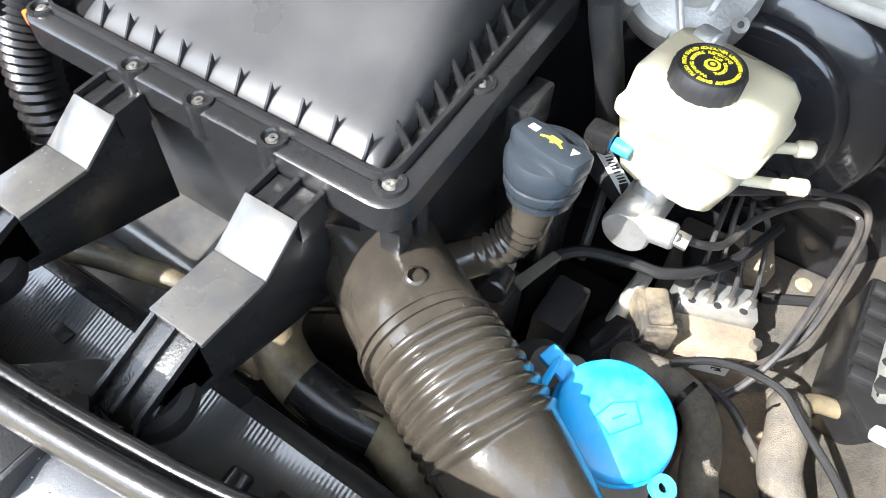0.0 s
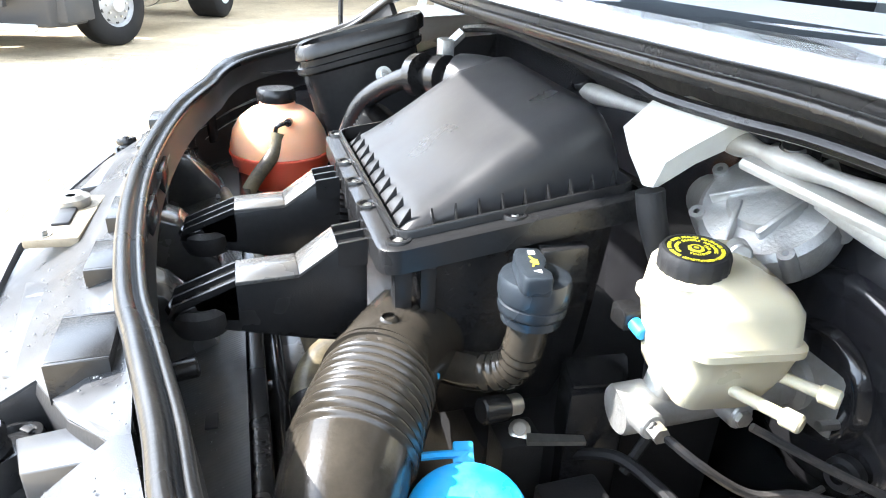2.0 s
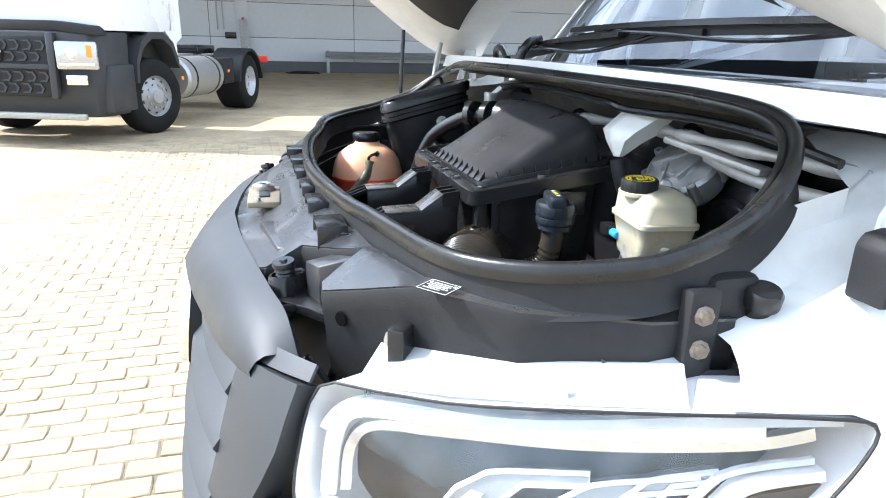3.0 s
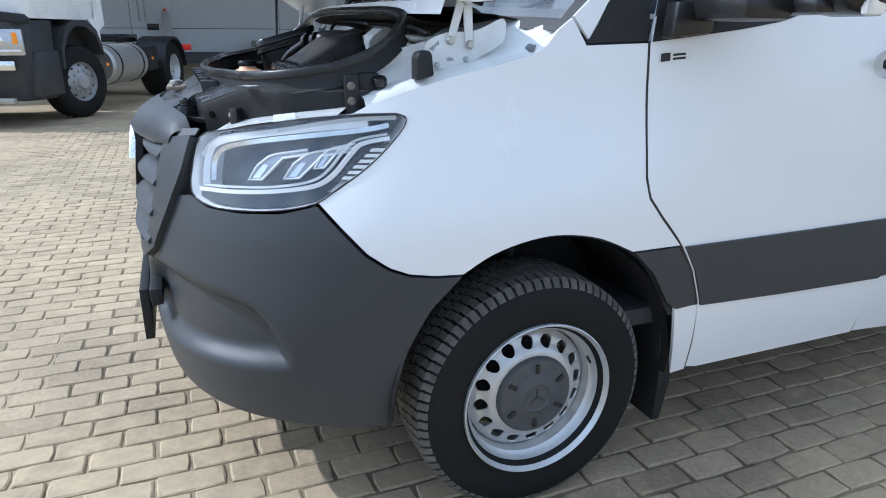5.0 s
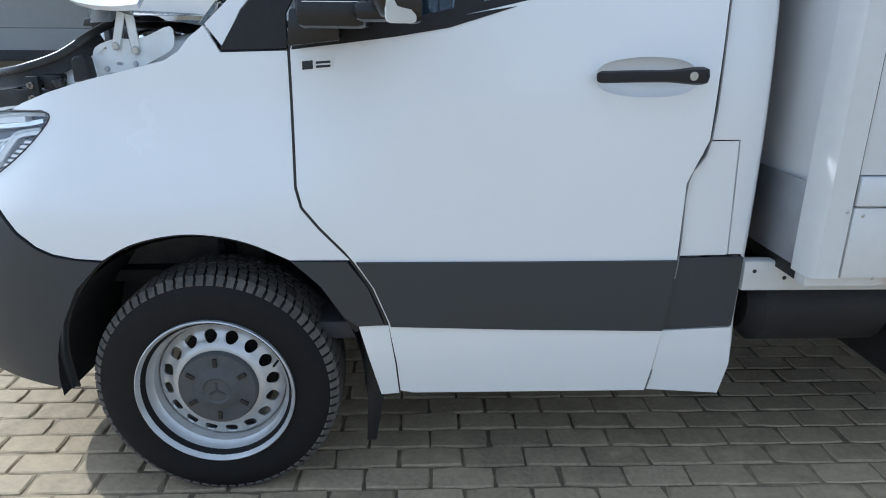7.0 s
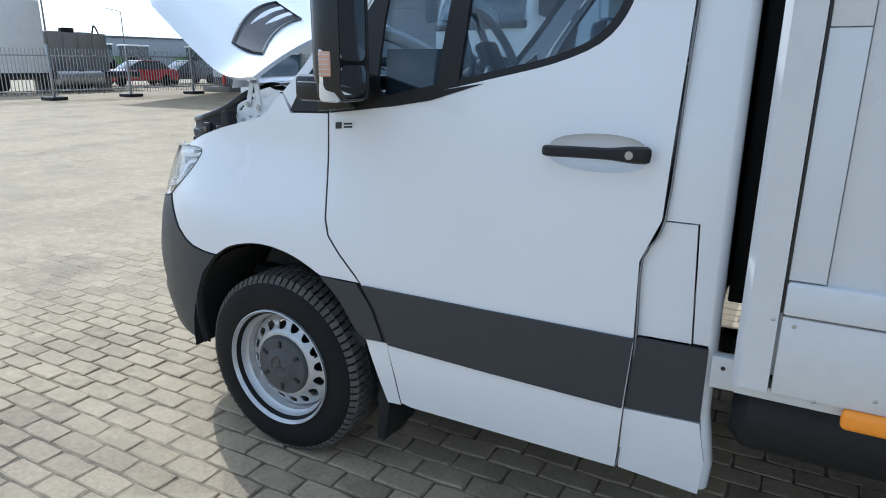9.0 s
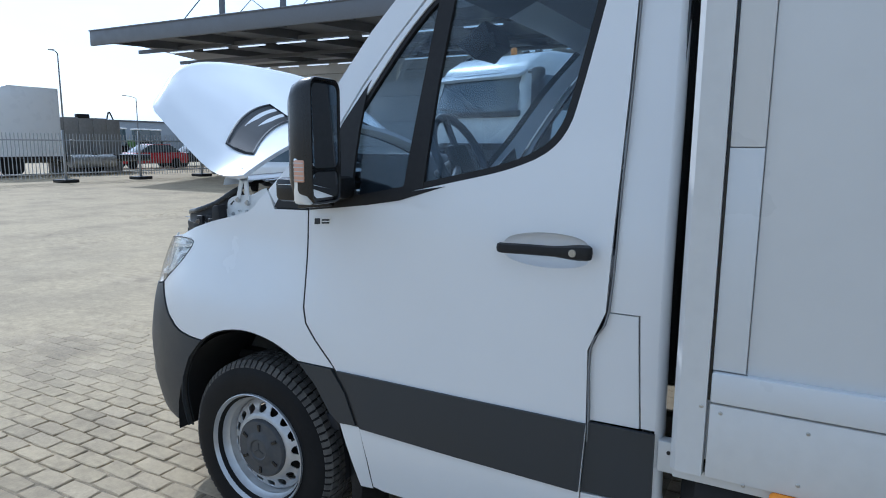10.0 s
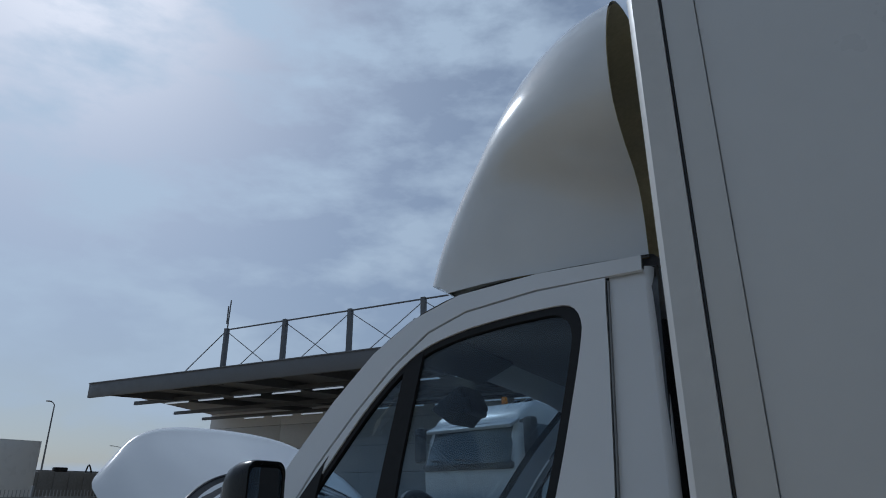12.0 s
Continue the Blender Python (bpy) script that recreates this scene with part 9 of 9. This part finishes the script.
for y, z in ((20.0, 5.74), (28.6, 6.04)):
    for k in range(16):
        x = -23.0 - (y - 16.2) * 0.4 + 2.2 * k
        part("strip_light", box(x, x + 1.5, y - 0.05, y + 0.05, z - 0.05, z, 0.01), TUBE, hall, "white strip light")
prev = None
for k in range(12):
    x = -19.65 + 3.30 * k
    part("mast", box(x - 0.09, x + 0.09, 18.6, 18.78, 6.05, 8.48, 0.01), STEELGREY, hall, "upright canopy mast")
    if prev is not None:
        part("tie", rod((prev, 18.69, 8.42), (x, 18.69, 8.42), 0.035, 8), STEELGREY, hall)
        part("brace", rod((prev, 18.69, 8.35), (x, 18.69, 6.15), 0.018, 6), STEELGREY, hall)
        part("brace", rod((prev, 18.69, 6.15), (x, 18.69, 8.35), 0.018, 6), STEELGREY, hall)
    prev = x
part("brace", rod((-19.65, 18.69, 8.4), (-22.9, 18.69, 6.15), 0.025, 6), STEELGREY, hall)
part("aerial", join(rod((-19.65, 18.7, 8.48), (-19.60, 18.7, 9.75), 0.03, 6), rod((-19.72, 18.7, 8.7), (-19.72, 18.7, 9.5), 0.03, 6)), STEELGREY, hall)
# things on the wall
swb = thing("switch_box", "grey electrical box with conduits on the hall wall", "electrical box", at=(-1.85, WY - 0.031, 0))
part("box", box(-0.2, 0.2, -0.16, 0, 3.10, 3.55, 0.01), GALV, swb)
for x in (-0.12, 0.12):
    part("conduit", rod((x, -0.05, 1.7), (x, -0.05, 3.1), 0.03, 8), GALV, swb)
    part("conduit", rod((x, -0.05, 3.55), (x, -0.05, 3.8), 0.03, 8), GALV, swb)
part("socket_panel", box(0.15, 0.6, -0.12, 0, 1.35, 1.6, 0.01), BLACK, swb)
lad = thing("reflector_post", "grey post with red lamp and slatted vent before the wall", "post", at=(-0.95, WY - 0.45, 0))
part("post", box(-0.14, 0.14, -0.1, 0.1, 0, 2.1, 0.01), GALV, lad)
for k in range(7):
    part("slat", box(-0.16, 0.16, -0.12, -0.1, 0.9 + 0.16 * k, 0.98 + 0.16 * k, 0.005), mat("pale_slat", (0.5, 0.45, 0.4), 0.6), lad)
part("red_lamp", lathe([(0, 0.1), (0.05, 0.08), (0.06, 0)], (0, 0, 2.1), (0, 0, 1), 10), mat("red_signal", (0.8, 0.05, 0.03), 0.3), lad)
rail = thing("guard_rail", "galvanised steel guard rail before the hall wall", "guard rail", at=(2.35, WY - 0.75, 0))
part("beam", prism([(0.00, 0.62), (0.05, 0.68), (0.0, 0.74), (0.05, 0.80), (0.05, 0.86), (0.0, 0.92), (-0.03, 0.92), (0.02, 0.80), (-0.03, 0.74), (0.02, 0.68), (-0.03, 0.62)], "x", 0, 26), GALV, rail)
for k in range(9):
    part("post", box(0.05 + 3.2 * k, 0.17 + 3.2 * k, 0.05, 0.15, 0, 0.95, 0.01), GALV, rail)
tarp = thing("tarpaulin", "crumpled dark tarpaulin lying by the wall", "tarpaulin", at=(1.4, WY - 0.9, 0))
tb_ = bmesh.new()
bmesh.ops.create_icosphere(tb_, subdivisions=3, radius=1)
for v in tb_.verts:
    v.co = Vector((v.co.x * 0.7, v.co.y * 0.3, max(v.co.z, 0) * 0.12)) * (1 + 0.25 * noise.noise(v.co * 3))
part("heap", tb_, BLACK_MATT, tarp)

# ---- mobile fence at the yard's edge ----
posts = [-6.0 + 3.30 * k for k in range(13)]
for y0, y1 in zip(posts, posts[1:]):
    fe = thing("fence_panel", "white steel bar fence panel on concrete feet", "fence", group="fence panels", at=(-23.3, y0, 0))
    L = y1 - y0
    for z in (0.35, 1.62):
        part("rail", box(-0.02, 0.02, 0, L, z - 0.025, z + 0.025, 0.004), GALV, fe)
    part("post", box(-0.04, 0.04, -0.04, 0.04, 0.06, 2.02, 0.005), GALV, fe)
    part("foot", box(-0.35, 0.35, -0.32, 0.32, 0, 0.12, 0.02), BLACK_MATT, fe, "dark concrete foot")
    n = int(L / 0.135)
    for k in range(1, n):
        part("bar", box(-0.010, 0.010, L * k / n - 0.012, L * k / n + 0.012, 0.18, 1.88), GALV, fe)

# ---- beyond the fence ----
rl = thing("parked_lorry", "white lorry cab parked behind the fence", "lorry", at=(-29.5, 15.2, 0), turn=90)
lc = part("cab", loft([[Vector((x, y, z)) for x, y in rrect(-1.7 + a, 1.65, -1.2, 1.2, 0.15, 3)] for z, a in ((0.9, 0), (2.2, 0.02), (3.2, 0.18), (3.75, 0.5), (3.95, 1.0))]), TRUCKWHITE, rl, smooth=35)
part("chassis", box(-1.6, 6.5, -0.9, 0.9, 0.6, 0.95, 0.05), BLACKBODY, rl)
part("bumper", box(-1.75, -1.2, -1.22, 1.22, 0.3, 0.95, 0.05), TRUCKGREY, rl)
part("tank", rod((2.0, -1.05, 0.65), (4.2, -1.05, 0.65), 0.32, 16, 0.03), ALU, rl)
for x in (-0.6, 3.2):
    for y in (-1.0, 1.0):
        part("wheel", lathe([(0, -0.14), (0.28, -0.14), (0.48, -0.15), (0.5, -0.1), (0.5, 0.1), (0.48, 0.15), (0.28, 0.12), (0, 0.1)], (x, y, 0.5), (0, 1, 0), 28), TYRE, rl)
tk = thing("concrete_silo_wall", "weathered grey concrete bunker wall with clutter on top", "wall", at=(-30.0, 0, 0))
for k in range(5):
    part("slab", box(0.0, 0.3, 17.05 + 0.75 * k, 17.78 + 0.75 * k, 0.0, 2.72 + 0.04 * (k % 2), 0.02), CONCRETE, tk)
part("rubble", box(0.05, 0.25, 18.5, 19.2, 2.72, 2.95, 0.05), BLACKBODY, tk)
part("pipe", tube([(0.1, 20.2, 2.7), (0.1, 20.35, 3.1), (0.1, 20.6, 2.6), (0.1, 20.7, 2.3)], 0.04, 8, 6), BLACKBODY, tk)


def car(label, paint, x, y, turn, L=4.4, W=1.78, H=1.45):
    c = thing("parked_car", label, "car", group="cars behind the fence", at=(x, y, 0), turn=turn)
    prof = [(-L / 2, 0.30), (-L / 2 - 0.03, 0.55), (-L / 2 + 0.05, 0.80), (-L * 0.24, 0.95), (L * 0.44, 0.98), (L / 2, 0.85), (L / 2 + 0.02, 0.5), (L / 2 - 0.05, 0.30)]
    part("body", prism(prof, "y", -W / 2, W / 2, 0.07), paint, c)
    glass_p = [(-L * 0.22, 0.94), (-L * 0.06, H - 0.06), (L * 0.02, H), (L * 0.26, H - 0.03), (L * 0.42, 0.96)]
    part("cabin", prism(glass_p, "y", -W / 2 + 0.13, W / 2 - 0.13, 0.05), TRUCKGLASS, c, "dark car windows")
    part("roof", prism([(-L * 0.05, H - 0.03), (L * 0.02, H + 0.02), (L * 0.26, H), (L * 0.28, H - 0.05)], "y", -W / 2 + 0.16, W / 2 - 0.16, 0.02), paint, c)
    for dx in (-L * 0.31, L * 0.31):
        for s in (-1, 1):
            part("wheel", lathe([(0, 0.02), (0.20, 0.02), (0.31, 0.0), (0.32, -0.05), (0.32, -0.18), (0, -0.2)], (dx, s * W / 2, 0.32), (0, s, 0), 24), TYRE, c)
    for s in (-1, 1):
        part("headlamp", box(-L / 2 - 0.03, -L / 2 + 0.1, s * W * 0.36 - 0.16, s * W * 0.36 + 0.16, 0.66, 0.80, 0.03), REFLECT, c)
    return c


car("small red car parked behind the fence", REDCAR, -33.5, 25.2, 80)
car("dark car parked behind the fence", DARKCAR, -34.5, 29.6, 84)
car("dark blue car parked behind the fence", mat("blue_car_paint", (0.03, 0.07, 0.16), 0.25, coat=0.6), -36.0, 36.5, 70)
car("white parked van seen under the bonnet", TRUCKWHITE, -14.2, 16.2, -55, L=4.6, W=1.9, H=1.75)
cone = thing("traffic_cone", "red and white traffic cone on a concrete block", "traffic cone", at=(-24.0, 23.0, 0))
part("base", box(-0.2, 0.2, -0.2, 0.2, 0.25, 0.29, 0.01), BLACK_MATT, cone)
part("block", box(-0.9, 0.9, -0.6, 0.6, 0, 0.25, 0.03), CONCRETE, cone)
part("cone", lathe([(0.15, 0.29), (0.04, 0.95), (0, 0.96)], (0, 0, 0), (0, 0, 1), 20), mat("cone_red", (0.75, 0.08, 0.03), 0.5), cone)
part("band", lathe([(0.118, 0.47), (0.087, 0.65)], (0, 0, 0), (0, 0, 1), 20), PRINT, cone)


def machine(x, y, turn, paint, cabm):
    m = thing("farm_machine", "yellow and green farm machine standing far off", "tractor", group="machines far off", at=(x, y, 0), turn=turn)
    part("hood", box(-2.0, 0.2, -0.45, 0.45, 1.0, 1.8, 0.15), paint, m)
    part("cab", loft([[Vector((a, b, z)) for a, b in rrect(0.1, 1.7, -0.75, 0.75, 0.1, 3)] for z in (1.2, 2.0, 2.9)]), TRUCKGLASS, m)
    part("cab_roof", box(0.0, 1.8, -0.85, 0.85, 2.9, 3.05, 0.05), cabm, m)
    for dx, r in ((-1.5, 0.6), (1.0, 0.9)):
        for s in (-1, 1):
            part("wheel", lathe([(0, 0.05), (r * 0.5, 0.05), (r * 0.9, 0.0), (r, -0.1), (r, -0.35), (0, -0.4)], (dx, s * 1.0, r), (0, s, 0), 24), TYRE, m)


YM = mat("machine_yellow", (0.60, 0.38, 0.04), 0.4)
for k, (x, y, t) in enumerate(((-62, 42.0, 20), (-64, 46.5, 70), (-66, 50.5, -30), (-63, 55, 10), (-68, 60, 50))):
    machine(x, y, t, YM if k % 2 == 0 else mat("machine_green", (0.10, 0.22, 0.05), 0.4), TRUCKWHITE)
fb = thing("far_warehouse", "long low grey warehouse on the horizon", "building", at=(-112, 100, 0))
part("wall", box(-12, 0, -60, 90, 0, 5.4, 0.05), mat("far_wall", (0.30, 0.33, 0.37), 0.7), fb)
part("roof", box(-12.2, 0.2, -60.2, 90.2, 5.4, 5.7, 0.05), WALLDARK, fb)
for x, y, top, armlen in ((-54.8, 33.1, 9.1, 0.4), (-84.0, 62.0, 8.0, 1.8)):
    lp = thing("street_lamp", "tall grey lamp post behind the fence", "street lamp", group="lamp posts", at=(x, y, 0))
    part("pole", lathe([(0.10, 0), (0.09, 2), (0.05, top - 0.1), (0, top - 0.1)], (0, 0, 0), (0, 0, 1), 10), STEELGREY, lp)
    part("arm", tube([(0, 0, top - 0.12), (0.0, -armlen * 0.4, top + 0.05), (0, -armlen, top + 0.15)], 0.04, 6, 5), STEELGREY, lp)
    part("lamp_head", box(-0.1, 0.1, -armlen - 0.35, -armlen + 0.1, top + 0.10, top + 0.2, 0.03), STEELGREY, lp)


def tree(x, y, h, r, seed):
    random.seed(seed)
    t = thing("tree", "leafy green tree beyond the fence", "tree", group="trees far off", at=(x, y, 0))
    limbs = [tube([(0, 0, 0), (0.05, 0.02, h * 0.25), (0, 0.05, h * 0.5)], 0.16, 8, 4, scale=lambda i, n: 1 - 0.5 * i / n)]
    bm = bmesh.new()
    for k in range(16):
        a, b = random.uniform(0, 6.28), random.uniform(0.25, 1)
        c = Vector((math.cos(a) * r * b * random.uniform(0.3, 0.9), math.sin(a) * r * b * random.uniform(0.3, 0.9), h * (0.35 + 0.55 * random.random())))
        limbs.append(tube([(0, 0, h * 0.35), c * 0.6 + Vector((0, 0, h * 0.15)), c], 0.05, 5, 3, scale=lambda i, n: 1 - 0.7 * i / n))
        for q in range(110):
            d = Vector((random.gauss(0, 1), random.gauss(0, 1), random.gauss(0, 0.8))) * r * 0.20
            p, s = c + d, random.uniform(0.06, 0.13)
            m = Euler((random.uniform(0, 6), random.uniform(0, 6), 0)).to_matrix()
            bm.faces.new([bm.verts.new(p + m @ Vector(v)) for v in ((-s, 0, 0), (0, -s * 0.5, 0.02), (s, 0, 0), (0, s * 0.5, 0.02))])
    part("trunk", join(*limbs), BARK, t)
    part("crown", bm, LEAF, t, smooth=0)


tree(-56, 52.0, 5.2, 2.4, 1)
tree(-60, 57.5, 4.6, 2.2, 2)
tree(-58, 63.0, 5.0, 2.6, 3)

# ---- paving: single blocks near the van, the rest joined ----
PX, PY = 0.2150, 0.1080
random.seed(11)


RING = [(-1, -1), (-0.35, -1), (0.35, -1), (1, -1), (1, 0), (1, 1), (0.35, 1), (-0.35, 1), (-1, 1), (-1, 0)]


def paver_pts(hx, hy, tilt):
    """A block with worn, uneven edges: foot, shoulder and top rings."""
    za, zb, zc = random.uniform(-0.0016, 0.0016), random.uniform(-0.0012, 0.0012), random.uniform(-0.0008, 0.0008)
    foot, shoulder, top = [], [], []
    for a, b in RING:
        px, py = a * hx + random.uniform(-0.0022, 0.0018) * (a if abs(a) == 1 else 1), b * hy + random.uniform(-0.0030, 0.0018) * b
        if abs(a) == 1 and abs(b) == 1:
            px, py = px - a * random.uniform(0.001, 0.006), py - b * random.uniform(0.0005, 0.004)
        z = tilt + za * a + zb * b + zc
        w = random.uniform(0.003, 0.008)
        foot.append((px, py, -0.03))
        shoulder.append((px, py, z - random.uniform(0.003, 0.006)))
        top.append((px - a * w, py - b * w, z))
    return foot + shoulder + top


NR = len(RING)
FACES = [(k + q * NR, (k + 1) % NR + q * NR, (k + 1) % NR + (q + 1) * NR, k + (q + 1) * NR) for q in (0, 1) for k in range(NR)] + [tuple(range(2 * NR, 3 * NR))]
kinds = []
for k in range(14):
    me = bpy.data.meshes.new("paver")
    me.from_pydata(paver_pts(0.1052 - 0.0012 * (k % 3), 0.0518 - 0.0008 * (k % 3), 0), [], FACES)
    me.materials.append(PAVER_ONE)
    kinds.append(me)
# dark soil between the blocks round the van, under the yard's sand
bed = link("joint_bed", sheet(-1.5, 5.5, -3.7, 3.2, -0.0082), SOIL)
bed.parent = ground
verts, faces = [], []
for j in range(int(-3.4 / PY), int(10.5 / PY)):
    for i in range(int(-11.5 / PX), int(4.6 / PX)):
        x, y = (i + (0.5 if j % 2 else 0)) * PX + 0.006 * noise.noise((0, j * 0.31, 5)), j * PY + 0.05
        jx, jy, tilt = random.uniform(-0.003, 0.003), random.uniform(-0.002, 0.002), 0.006 * noise.noise((x * 0.7, y * 0.7, 0)) - 0.0068 * smooth01((-1.6 - x) / 3.0)
        if -1.75 < x < 1.95 and -0.95 < y < 0.85:
            o = new("paver", random.choice(kinds))
            o.parent = ground
            o.matrix_basis = pose(x + jx, y + jy, tilt - 0.001, random.uniform(-0.7, 0.7), random.uniform(-0.4, 0.4), random.uniform(-1.4, 1.4) + random.choice((0, 180)))
        else:
            k0 = len(verts)
            verts += [(x + jx + a, y + jy + b, c) for a, b, c in paver_pts(0.1052 - random.random() * 0.003, 0.0518 - random.random() * 0.002, tilt - 0.001)]
            faces += [tuple(k0 + q for q in f) for f in FACES]
me = bpy.data.meshes.new("pavers")
me.from_pydata(verts, [], faces)
me.materials.append(PAVER)
pv = new("pavers", me)
pv.parent = ground
tagged(pv, kind="stuff")
